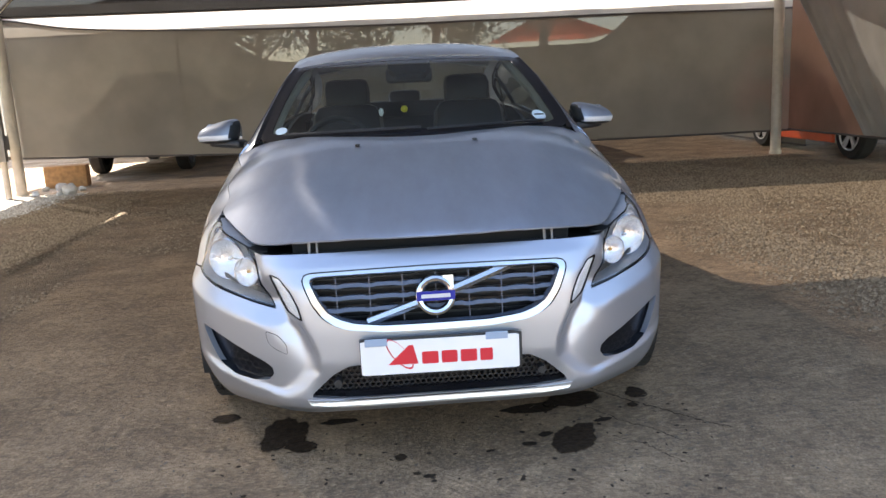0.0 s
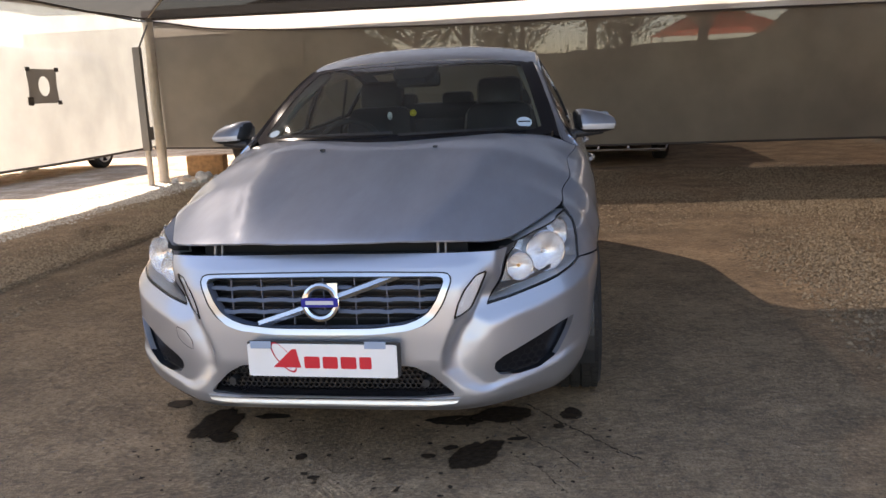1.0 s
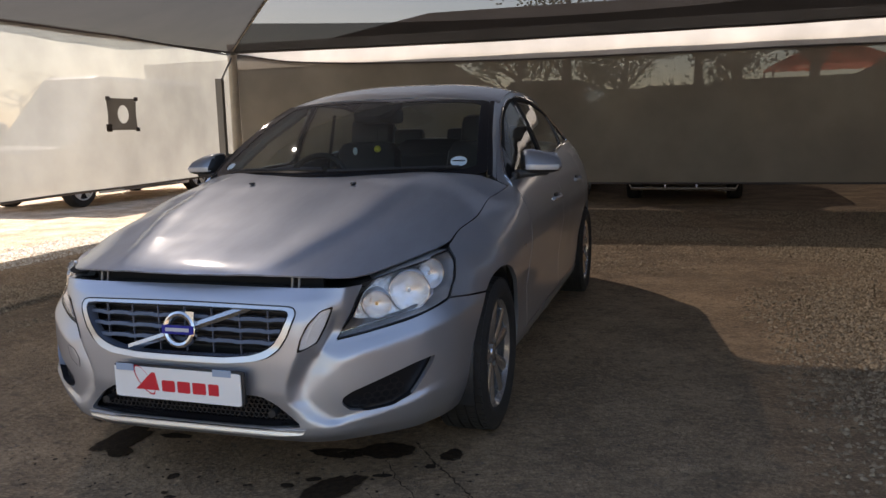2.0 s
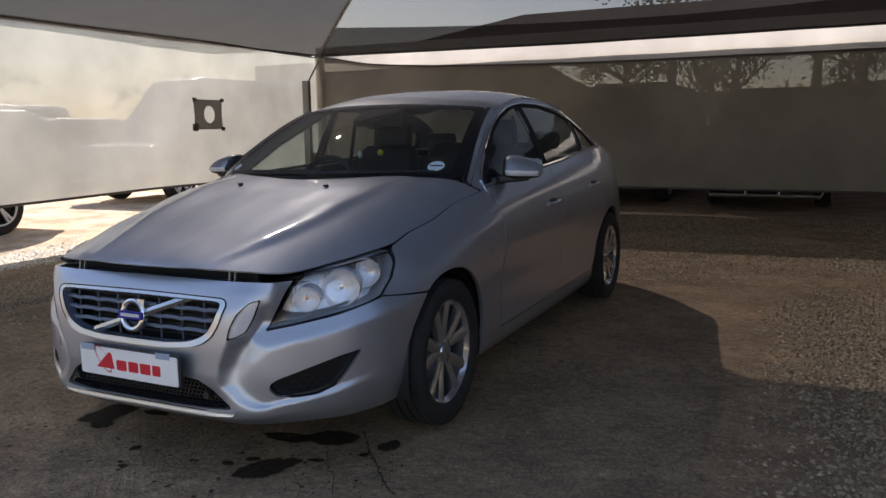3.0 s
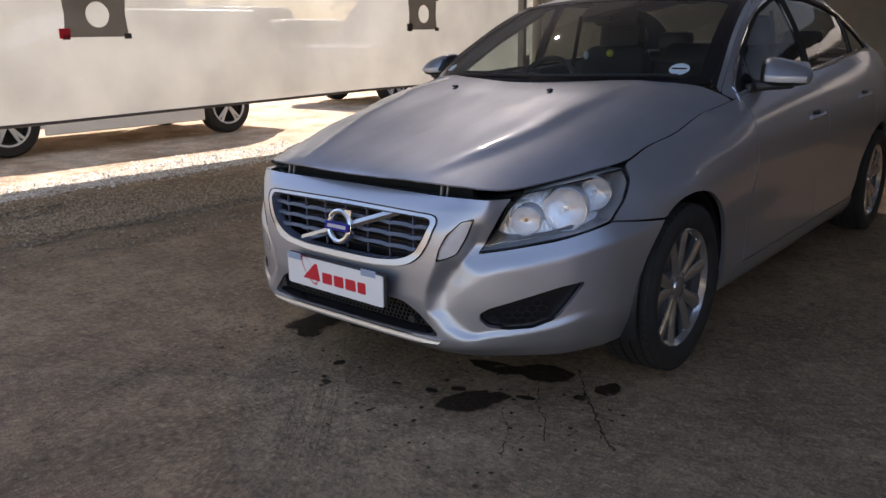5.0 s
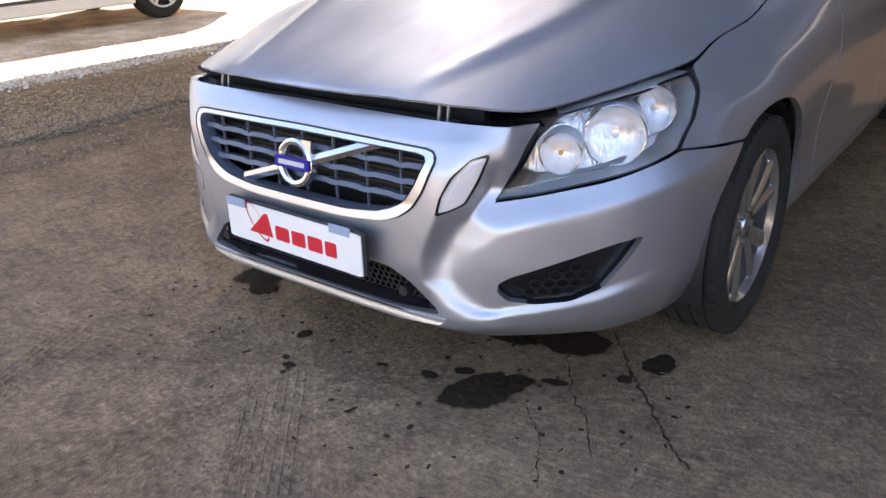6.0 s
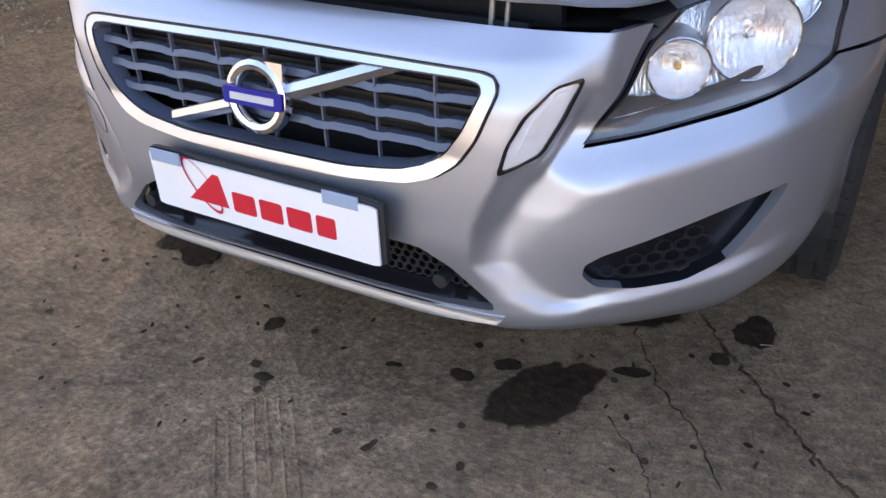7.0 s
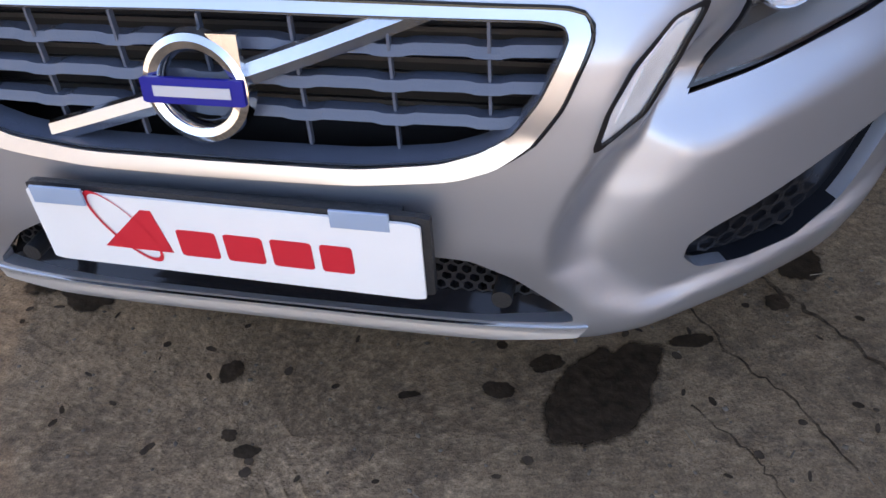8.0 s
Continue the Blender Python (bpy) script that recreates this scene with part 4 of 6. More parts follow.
            bulb = lathe([(d * 0.36, 0.006), (d * 0.20, 0.0055), (d * 0.14, 0.0005)], 12, "z")
            bmesh.ops.transform(bulb, matrix=m, verts=bulb.verts)
            part("bulb", bulb, AMBER if nm == "inner_bowl" else LAMPWHITE, bowl, smooth=True)
        # Flutes across the turn corner, behind the main bowl.
        for k in range(7):
            sa, za = s_near(0.752, 0.44, 0.72) + 0.012 * k, 0.668 + 0.010 * k
            line = [skin(sg * sa, z, -0.050) for z in np.linspace(za, min(za + 0.085, 0.768), 6)]
            part("flute", tube(line, 0.0035, 6), REFLECTOR, tray2, smooth=True)
        low_tray = rounded(front([(0.527, 0.562), (0.60, 0.580), (0.70, 0.290, 0.604), (0.775, 0.372, 0.626), (0.752, 0.345, 0.632), (0.70, 0.611), (0.655, 0.605), (0.60, 0.602), (0.568, 0.614)]), 0.006, 0.3)
        panel("lower_tray", side(low_tray), lambda s, z: skin(s, z, -0.052), DARKTRAY, tray2, grid=0.012, thick=0.008)
    # Hood.
    hf = [(0, 0.066), (0.15, 0.069), (0.30, 0.083), (0.42, 0.110), (0.515, 0.147), (0.566, 0.182), (0.597, 0.222)]
    ajar = lambda y: 0.003 + 0.016 * float(fade(np.array(y), 0.70, 0.50))
    he = [(float(hood_edge(y)) - ajar(y), y) for y in np.linspace(0.25, 1.41, 24)]
    hb = [(0.70, 1.385), (0.55, 1.282), (0.35, 1.178), (0.15, 1.120), (0, 1.108)]
    hood = panel("hood", resampled(np.array(two_sided(hf + he + hb)), 0.02), hood_skin, DUSTYPAINT, car, grid=0.025, thick=0.006)
    for x in (-0.257, 0.239):
        part("washer_jet", box((0.020, 0.024, 0.010), (x, 0.978, float(hood_skin(np.array([x]), np.array([0.978]))[0, 2]) + 0.006), 0.004), BLACKPLASTIC, hood)
    # Black sheets stand in for shade in the ajar hood's gap, with its locks.
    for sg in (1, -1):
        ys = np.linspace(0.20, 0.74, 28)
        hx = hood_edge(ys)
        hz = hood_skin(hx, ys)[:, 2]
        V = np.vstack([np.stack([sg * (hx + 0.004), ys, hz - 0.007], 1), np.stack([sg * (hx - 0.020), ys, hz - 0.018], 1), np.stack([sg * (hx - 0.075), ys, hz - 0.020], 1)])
        obj("gap_shade_side", V, [(28 * r + k, 28 * r + k + 1, 28 * r + 29 + k, 28 * r + 28 + k) for r in (0, 1) for k in range(27)], CAVITY, car, "black sheet in place of shade in the ajar hood's gap", True)
    part("gap_shade_back", box((0.92, 0.02, 0.09), (0, 0.19, 0.708)), CAVITY, car)
    obj("gap_shade_floor", [(-0.60, 0.23, 0.715), (0.60, 0.23, 0.715), (0.60, 0.42, 0.70), (-0.60, 0.42, 0.70), (-0.3, 0.09, 0.722), (0.3, 0.09, 0.722)], [(4, 5, 1, 0), (0, 1, 2, 3)], CAVITY, car)
    for x in (-0.40, 0.37):
        part("hood_catch", rod((x, 0.125, 0.715), (x, 0.135, 0.772), 0.005, 8), STEEL, car)
        part("hood_catch", rod((x + 0.025, 0.125, 0.715), (x + 0.025, 0.135, 0.772), 0.004, 8), STEEL, car)
    # Cowl, wipers, windscreen.
    V, F = [], []
    for i, x in enumerate(np.linspace(-0.72, 0.72, 25)):
        w = x / 0.735
        y1 = 1.10 + 0.315 * abs(w) ** 1.8
        V += [(x, y1 - 0.05, 1.005 - 0.02 * w * w), (x, y1 + 0.05, 1.045 - 0.02 * w * w), (x, y1 + 0.06, 0.95)]
    F = [(3 * i + j, 3 * i + 3 + j, 3 * i + 4 + j, 3 * i + 1 + j) for i in range(24) for j in range(2)]
    obj("cowl", V, F, BLACKPLASTIC, car)
    ws = [(-0.735, 0.0), (0.735, 0.0), (0.735, 1.0), (-0.735, 1.0)]
    line = resampled(rounded(ws, 0.02, 0.12), 0.02)
    pane_line = rounded([(-0.69, 0.055), (0.69, 0.055), (0.68, 0.945), (-0.68, 0.945)], 0.02, 0.15)
    screen = panel("windscreen", pane_line, glass_skin, WINDSCREEN, car, grid=0.04, thick=0.0, label="dusty clear windscreen with black border")
    panel("screen_border", line, lambda u, v: glass_skin(u, v) + np.array([0, -0.0006, 0.0012]), GLOSSBLACK, screen, [pane_line], 0.03, 0.006)
    for a, b in (((-0.60, 0.04), (0.02, 0.055)), ((0.05, 0.035), (0.62, 0.06))):
        pts = [glass_skin(np.array([a[0] + (b[0] - a[0]) * t]), np.array([a[1] + (b[1] - a[1]) * t]))[0] + np.array([0, -0.008, 0.012]) for t in np.linspace(0, 1, 8)]
        part("wiper", tube(pts, 0.006, 6), BLACKPLASTIC, car)
    def on_glass(name, u, v, rx, rz, material, label):
        pts = [(u + rx * math.cos(k * math.tau / 24), v + rz * math.sin(k * math.tau / 24)) for k in range(24)]
        return panel(name, pts, lambda p, q: glass_skin(p, q) + np.array([0, -0.001, 0.002]), material, screen, grid=0.03, thick=0.0, label=label)
    disc = on_glass("licence_disc", 0.612, 0.13, 0.036, 0.050, STICKER, "round pale blue licence disc")
    panel("disc_marking", [(0.585, 0.125), (0.639, 0.125), (0.639, 0.137), (0.585, 0.137)], lambda p, q: glass_skin(p, q) + np.array([0, -0.002, 0.004]), GLOSSBLACK, disc, grid=0.03, thick=0.0)
    on_glass("screen_sticker", -0.64, 0.10, 0.03, 0.035, STICKER, "small pale sticker")
    sens = panel("sensor_housing", rounded([(-0.085, 0.70), (0.085, 0.70), (0.130, 0.80), (0.140, 0.985), (-0.140, 0.985), (-0.130, 0.80)], 0.02, 0.3), lambda u, v: glass_skin(u, v) + np.array([0, 0.003, -0.003]), CAVITY, screen, grid=0.03, thick=0.03)
    # Roof, rails, side glass.
    roof_y = np.linspace(2.045, 3.40, 20)
    half_r = [(0, 2.040)] + [(x, 2.040 + 0.060 * (x / 0.59) ** 2) for x in (0.2, 0.4, 0.55)] + [(float(rail_x(y)) + 0.006, y) for y in np.linspace(2.12, 3.46, 14)] + [(0.5, 3.53), (0.25, 3.56), (0, 3.57)]
    panel("roof", resampled(np.array(two_sided(half_r)), 0.02), roof_skin, PAINT, car, grid=0.03, thick=0.015)
    half_b = [(0, 3.58), (0.25, 3.57), (0.5, 3.54), (float(rail_x(3.52)) - 0.01, 3.50)] + [(float(rail_x(y)) - 0.004, y) for y in np.linspace(3.56, 4.10, 8)] + [(0.4, 4.17), (0, 4.20)]
    panel("rear_screen", resampled(np.array(two_sided(half_b)), 0.03), roof_skin, SIDEGLASS, car, grid=0.04, thick=0.0, label="tinted rear screen")
    deck = pch([(4.05, 1.150), (4.2, 1.125), (4.4, 1.115), (4.53, 1.118), (4.56, 1.10)])
    half_d = [(0, 4.21), (0.4, 4.18), (0.70, 4.11), (0.77, 4.2), (0.72, 4.38), (0.5, 4.50), (0, 4.54)]
    panel("trunk_lid", resampled(np.array(two_sided(half_d)), 0.03), lambda x, y: np.stack([x, y, deck(y) - 0.10 * np.abs(x / 0.8) ** 3], 1), DUSTYPAINT, car, grid=0.04, thick=0.02)
    win_f = rounded([(1.665, 1.010), (2.43, 1.040), (2.41, 1.386), (2.29, 1.362), (2.10, 1.312), (1.911, 1.236), (1.722, 1.125)], 0.015, 0.2)
    win_r = rounded([(2.50, 1.044), (3.33, 1.096), (3.42, 1.308), (3.20, 1.350), (2.85, 1.386), (2.62, 1.390), (2.49, 1.390)], 0.015, 0.22)
    win_q = rounded([(3.39, 1.100), (3.775, 1.112), (3.765, 1.160), (3.70, 1.218), (3.48, 1.292)], 0.015, 0.22)
    side_out = [(y, float(belt(y)) + 0.003) for y in np.linspace(1.43, 4.09, 30)] + [(y, float(rail_z(y)) - 0.001) for y in np.linspace(4.09, 1.43, 40)]
    for sg in (1, -1):
        fn = flank if sg > 0 else flank_left
        out_fn = (lambda d: (lambda y, z: fn(y, z) + np.array([sg * d, 0, 0])))
        pil = panel("pillar_frame", resampled(np.array(side_out), 0.02), fn, PAINT, car, [win_f, win_r, win_q], 0.03, 0.003, flip=sg < 0)
        for nm, w in (("front_side_window", win_f), ("rear_side_window", win_r), ("quarter_window", win_q)):
            panel(nm, w, out_fn(-0.006), SIDEGLASS, car, grid=0.05, thick=0.0, flip=sg < 0, label="dark tinted side window")
        # Black surround of the side glass and the bright line round it all.
        top = [(1.462, 0.957), (1.492, 1.012), (1.572, 1.070), (1.723, 1.160), (1.911, 1.260), (2.104, 1.335), (2.30, 1.387), (2.52, 1.409), (2.85, 1.406), (3.22, 1.366), (3.50, 1.312), (3.725, 1.233), (3.80, 1.170), (3.83, 1.116)]
        ring_line = resampled(np.array([(y, float(belt(y)) + 0.008) for y in np.linspace(1.60, 3.80, 24)] + [(y - 0.006, z - 0.004) for y, z in top[::-1][:-3]]), 0.02)
        panel("window_surround", ring_line, out_fn(0.0015), CAVITY, pil, [win_f, win_r, win_q], 0.04, 0.016, flip=sg < 0, label="black surround of the side windows")
        col = rounded([(1.495, 0.990), (1.662, 1.006), (1.718, 1.142), (1.600, 1.072), (1.520, 1.018)], 0.01, 0.08)
        panel("mirror_sail", col, out_fn(0.002), GLOSSBLACK, pil, grid=0.04, thick=0.004, flip=sg < 0)
        # The front pillar's inner face, from its crest down to the screen's edge.
        crest = np.linspace(1.43, 2.10, 28)
        out_p = np.stack([rail_x(crest) * sg, crest, rail_z(crest) - 0.001], 1)
        v_at = np.linspace(0.0, 1.0, 28)
        in_p = glass_skin(np.full(28, 0.735 * sg), v_at)
        mid_p = 0.55 * out_p + 0.45 * in_p + np.array([sg * 0.004, -0.006, 0.010])
        for nm, a, b, cloth in (("pillar_face", out_p, mid_p, PAINT), ("screen_moulding", mid_p, in_p, GLOSSBLACK)):
            obj(nm, np.vstack([a, b]), [(q, q + 1, 29 + q, 28 + q) for q in range(27)], cloth, pil, smooth=True)
        for line_pts, nm in ((rounded(top, 0.03, 0.5, False), "window_trim"), (np.array([(y, float(belt(y)) + 0.014) for y in np.linspace(1.62, 3.87, 40)]), "belt_trim")):
            p3 = fn(line_pts[:, 0], line_pts[:, 1]) + np.array([sg * 0.002, 0, 0])
            part(nm, tube(p3, 0.0075 if nm == "belt_trim" else 0.0065, 6), CHROME, pil, "bright metal window line")
    # Fenders, doors, quarters, sills.
    rise = [(s_y(y), brow(y)) for y in np.linspace(0.62, 1.50, 14)]
    lamp_back = [(s_near(0.850, 0.52, 0.695) + 0.006, 0.695), (s_near(0.834, 0.58, 0.76) + 0.008, 0.762), (s_near(0.79, 0.605, 0.792) + 0.008, 0.797)]
    arc = [(s_y(0.9 + 0.365 * math.cos(a)), 0.315 + 0.365 * math.sin(a)) for a in np.linspace(math.pi - math.asin((0.619 - 0.315) / 0.365), -0.05, 26)]
    fender = np.array([(low_back[0] + 0.006, 0.643)] + arc + [(s_y(1.285), 0.205), (s_y(1.492), 0.205)] + [(s_y(1.492), 0.6), (s_y(1.502), 0.985)] + rise[::-1][1:] + lamp_back[::-1])
    def side_panel(y0, y1, z0, arch_y=None):
        lower = [(s_y(y0), z0)]
        if arch_y:
            lower += [(s_y(arch_y + 0.37 * math.cos(a)), 0.315 + 0.37 * math.sin(a)) for a in np.linspace(math.pi * 0.985, -0.02, 26) if y0 + 0.004 < arch_y + 0.37 * math.cos(a) < y1]
        lower += [(s_y(y1), z0)]
        ys = np.linspace(y1, y0, 16)
        return np.array(lower + [(s_y(y), float(belt(y))) for y in ys])

    rear_arc = [(s_y(3.675 + 0.37 * math.cos(a)), 0.315 + 0.37 * math.sin(a)) for a in np.linspace(math.pi - 0.03, 0.0, 30)]
    door_r = [(s_y(2.507), 0.285), (s_y(3.255), 0.285)] + [p for p in rear_arc if p[0] < s_y(3.447) and p[1] > 0.34] + [(s_y(3.45), 0.70)] + [(s_y(y), float(belt(y))) for y in np.linspace(3.45, 2.507, 12)]
    quarter = [(s_y(3.455), 0.62)] + [p for p in rear_arc if p[0] > s_y(3.457)] + [(s_y(4.06), 0.20), (plan_s[16], 0.20), (plan_s[19] - 1e-4, 0.20), (plan_s[19] - 1e-4, 1.075), (plan_s[17], 1.075), (plan_s[16], 1.080), (s_y(4.10), 1.096)] + [(s_y(y), float(belt(y))) for y in np.linspace(4.0, 3.455, 8)]
    for sg in (1, -1):
        side = (lambda p: np.asarray(p)) if sg > 0 else mirrored
        fen = panel("fender", side(resampled(fender, 0.018)), skin, PAINT, car, grid=0.022, thick=0.018)
        part("side_repeater", box((0.006, 0.05, 0.018), (sg * 0.929, 1.33, 0.70), 0.002), LENS, fen)
        dr = panel("front_door", side(resampled(side_panel(1.506, 2.501, 0.285), 0.02)), skin, PAINT, car, grid=0.03, thick=0.018)
        d2 = panel("rear_door", side(resampled(np.array(door_r), 0.02)), skin, PAINT, car, grid=0.03, thick=0.018)
        panel("rear_quarter", side(resampled(np.array(quarter), 0.02)), skin, PAINT, car, grid=0.03, thick=0.018)
        sill = [(s_y(1.29), 0.17), (s_y(3.29), 0.17), (s_y(3.295), 0.279), (s_y(1.285), 0.279)]
        panel("sill", side(resampled(np.array(sill), 0.02)), skin, PAINT, car, grid=0.03, thick=0.02)
        for d, yh, zh in ((dr, 2.30, 0.835), (d2, 3.22, 0.875)):
            pts = [skin(sg * s_y(yh + t), zh + 0.02 * t + 0.0, 0.006 + 0.020 * (1 - (t / 0.11) ** 2)) for t in np.linspace(-0.11, 0.11, 11)]
            part("door_handle", tube(pts, 0.010, 8), PAINT, d, smooth=True)
            part("handle_cup", box((0.012, 0.10, 0.045), (sg * (abs(pts[5][0]) - 0.030), yh, zh), 0.004), BLACKPLASTIC, d)
        # Door mirror.
        mo, mz = (0.0, 0.015) if sg > 0 else (0.052, 0.018)
        q = lambda c: math.copysign(abs(c) ** 0.62, c)
        # Domed shell: upright inner end, crown falling and sweeping back to the outer tip.
        cap = lambda x, y, z, w, d: (w * q(x), d * q(y) * (1 if y < 0 else 0.45) + 0.045 * max(0.0, q(z) + 0.25), 0.064 * q(z) * (0.86 - (0.30 if z > 0 else 0.08) * q(x)))
        mb = bmesh.new()
        bmesh.ops.create_uvsphere(mb, u_segments=28, v_segments=18, radius=1.0)
        for v in mb.verts:
            x, y, z = v.co
            v.co = cap(x, y, z, 0.102, 0.090)
        m = Matrix.Translation((0.932 + mo, 1.742, 1.045 + mz)) @ pose(0, 0, 0, 0, 2, 19)
        bmesh.ops.transform(mb, matrix=m, verts=mb.verts)
        if sg < 0:
            bmesh.ops.transform(mb, matrix=Matrix.Scale(-1, 4, (1, 0, 0)), verts=mb.verts)
        mirror_ob = part("door_mirror", mb, DUSTYPAINT, car, "silver-blue door mirror with bright lower cap", True)
        band_bm = bmesh.new()
        bmesh.ops.create_uvsphere(band_bm, u_segments=28, v_segments=60, radius=1.0)
        for v in band_bm.verts:
            x, y, z = v.co
            v.co = cap(x, y, z, 0.1035, 0.0925)
        under_bm, inner_bm = band_bm.copy(), band_bm.copy()
        bmesh.ops.delete(band_bm, geom=[v for v in band_bm.verts if not (-0.038 < v.co.z < -0.004 and v.co.y < -0.008 and -0.089 < v.co.x < 0.085)], context="VERTS")
        bmesh.ops.delete(under_bm, geom=[v for v in under_bm.verts if v.co.z > -0.034], context="VERTS")
        bmesh.ops.delete(inner_bm, geom=[v for v in inner_bm.verts if v.co.x > -0.086], context="VERTS")
        for nm, b, cloth, words in (("mirror_repeater", band_bm, RIMSILVER, "bright repeater strip"), ("mirror_underside", under_bm, BLACKPLASTIC, "black plastic underside"), ("mirror_cheek", inner_bm, BLACKPLASTIC, "black inner cheek")):
            bmesh.ops.transform(b, matrix=m, verts=b.verts)
            if sg < 0:
                bmesh.ops.transform(b, matrix=Matrix.Scale(-1, 4, (1, 0, 0)), verts=b.verts)
                bmesh.ops.reverse_faces(b, faces=b.faces)
            part(nm, b, cloth, mirror_ob, words, True)
        part("mirror_base", box((0.17, 0.10, 0.040), (sg * (0.885 + mo), 1.722, 1.010), 0.015, (0, -sg * 5, sg * 19)), BLACKPLASTIC, mirror_ob)
        part("mirror_foot", box((0.05, 0.14, 0.04), (sg * 0.815, 1.66, 0.998), 0.012), BLACKPLASTIC, mirror_ob)
        part("mirror_glass", box((0.175, 0.004, 0.09), (sg * (0.918 + mo), 1.802, 1.046 + mz), 0.02, (0, 0, sg * 10)), MIRROR, mirror_ob)
        # Inner wheel housings.
        for y0 in (0.9, 3.675):
            liner = lathe([(0.56, 0.10), (0.56, 0.365), (0.885, 0.367)], 40)
            bmesh.ops.transform(liner, matrix=Matrix.Translation((0, y0, 0.315)) @ Matrix.Scale(sg, 4, (1, 0, 0)), verts=liner.verts)
            for v in [v for v in liner.verts if v.co.z < 0.19]:
                liner.verts.remove(v)
            part("wheel_liner", liner, BLACKPLASTIC, car)
    # Underbody and cabin.
    part("underbody", box((1.10, 4.3, 0.05), (0, 2.35, 0.22)), CAVITY, car)
    part("underbody", box((1.72, 1.9, 0.04), (0, 2.29, 0.24)), CAVITY, car)
    part("engine_bay", box((1.06, 0.85, 0.30), (0, 0.62, 0.40)), CAVITY, car)
    part("bulkhead", box((1.50, 0.03, 0.72), (0, 1.36, 0.62)), CAVITY, car)
    part("cabin_floor", box((1.60, 2.3, 0.03), (0, 2.5, 0.34)), SEAT, car)
    part("rear_bulkhead", box((1.50, 0.03, 0.66), (0, 3.72, 0.70)), SEAT, car)
    part("parcel_shelf", box((1.40, 0.62, 0.02), (0, 3.80, 1.035)), DASH, car)
    part("headlining", box((0.84, 1.05, 0.012), (0, 2.82, 1.425), 0.004), CREAM, car, "cream headlining")
    for sg in (1, -1):
        part("inner_door_trim", box((0.03, 1.9, 0.55), (sg * 0.80, 2.5, 0.70), 0.01), CREAM, car)
        p = [(sg * 0.70, 1.48, 1.02), (sg * 0.640, 1.80, 1.20), (sg * 0.555, 2.12, 1.355)]
        part("pillar_lining", tube(p, 0.032, 8), CREAM, car, smooth=True)
        part("belt_strap", slab([(0, 0), (0.045, 0), (0.045, 0.62), (0, 0.62)], 0.003, Matrix.Translation((sg * 0.66, 2.58, 0.72)) @ pose(0, 0, 0, 80, 0, 90 * sg)), DASH, car)
    V, F = [], []
    prof = [(1.30, 0.97), (1.42, 1.010), (1.62, 1.020), (1.76, 1.000), (1.82, 0.93), (1.80, 0.60)]
    for x in np.linspace(-0.72, 0.72, 25):
        hump = 0.030 * math.exp(-(((x + 0.36) / 0.20) ** 2))
        V += [(x, y + 0.05 * (x / 0.72) ** 2, z + hump - 0.03 * (x / 0.72) ** 4) for y, z in prof]
    F = [(6 * i + j, 6 * i + 6 + j, 6 * i + 7 + j, 6 * i + 1 + j) for i in range(24) for j in range(5)]
    obj("dashboard", V, F, DASH, car, smooth=True)
    wheel_m = Matrix.Translation((-0.40, 1.93, 0.93)) @ pose(0, 0, 0, 66, 0, 0)
    rim_pts = [wheel_m @ Vector((0.185 * math.cos(a), 0.185 * math.sin(a), 0)) for a in np.linspace(0, math.tau, 41)[:-1]]
    sw = part("steering_wheel", tube(rim_pts, 0.016, 10, True), DASH, car, "dark leather steering wheel", True)
    for a in (0, math.pi, -math.pi / 2):
        part("spoke", rod(wheel_m @ Vector((0, 0, -0.01)), wheel_m @ Vector((0.18 * math.cos(a), 0.18 * math.sin(a), 0)), 0.014, 8), DASH, sw)
    part("hub", box((0.13, 0.11, 0.05), (-0.40, 1.93, 0.93), 0.02, (66, 0, 0)), DASH, sw)
    def seat(x, y, w):
        s = part("car_seat", box((w, 0.50, 0.16), (x, y, 0.50), 0.05), SEAT, car, "dark leather car seat", True)
        back = box((w, 0.15, 0.66), (x, y + 0.33, 0.84), 0.074, (-16, 0, 0))
        for v in back.verts:
            v.co.x = x + (v.co.x - x) * (1 - 0.30 * max(0, (v.co.z - 0.90) / 0.28) ** 1.5)
        part("seat_back", back, SEAT, s, smooth=True)
        return s
    for x in (-0.38, 0.38):
        s = seat(x, 2.30, 0.52)
        part("headrest", box((0.29, 0.11, 0.22), (x, 2.76, 1.205), 0.054, (-10, 0, 0)), SEAT, s, smooth=True)
        for dx in (-0.05, 0.05):
            part("headrest_post", rod((x + dx, 2.74, 1.06), (x + dx, 2.75, 1.16), 0.006, 8), CHROME, s)
    s = seat(0.0, 3.20, 1.25)
    for x in (-0.42, 0, 0.42):
        part("headrest", box((0.24, 0.10, 0.14), (x, 3.62, 1.16), 0.04, (-12, 0, 0)), SEAT, s, smooth=True)
    rv = part("rear_view_mirror", box((0.25, 0.035, 0.082), (0.0, 1.97, 1.308), 0.022, (-8, 0, 0)), DASH, car, "black rear-view mirror", True)
    part("mirror_stem", rod((0, 1.99, 1.32), (0, 1.96, 1.352), 0.012, 8), BLACKPLASTIC, rv)
    ball = bmesh.new()
    bmesh.ops.create_uvsphere(ball, u_segments=16, v_segments=10, radius=0.019, matrix=Matrix.Translation((-0.035, 1.975, 1.13)))
    yb = part("yellow_ball", ball, YELLOW, rv, "small yellow ball hanging from the mirror", True)
    part("cord", rod((-0.035, 1.975, 1.145), (-0.03, 1.97, 1.29), 0.0015, 6), DASH, rv)
    ball = bmesh.new()
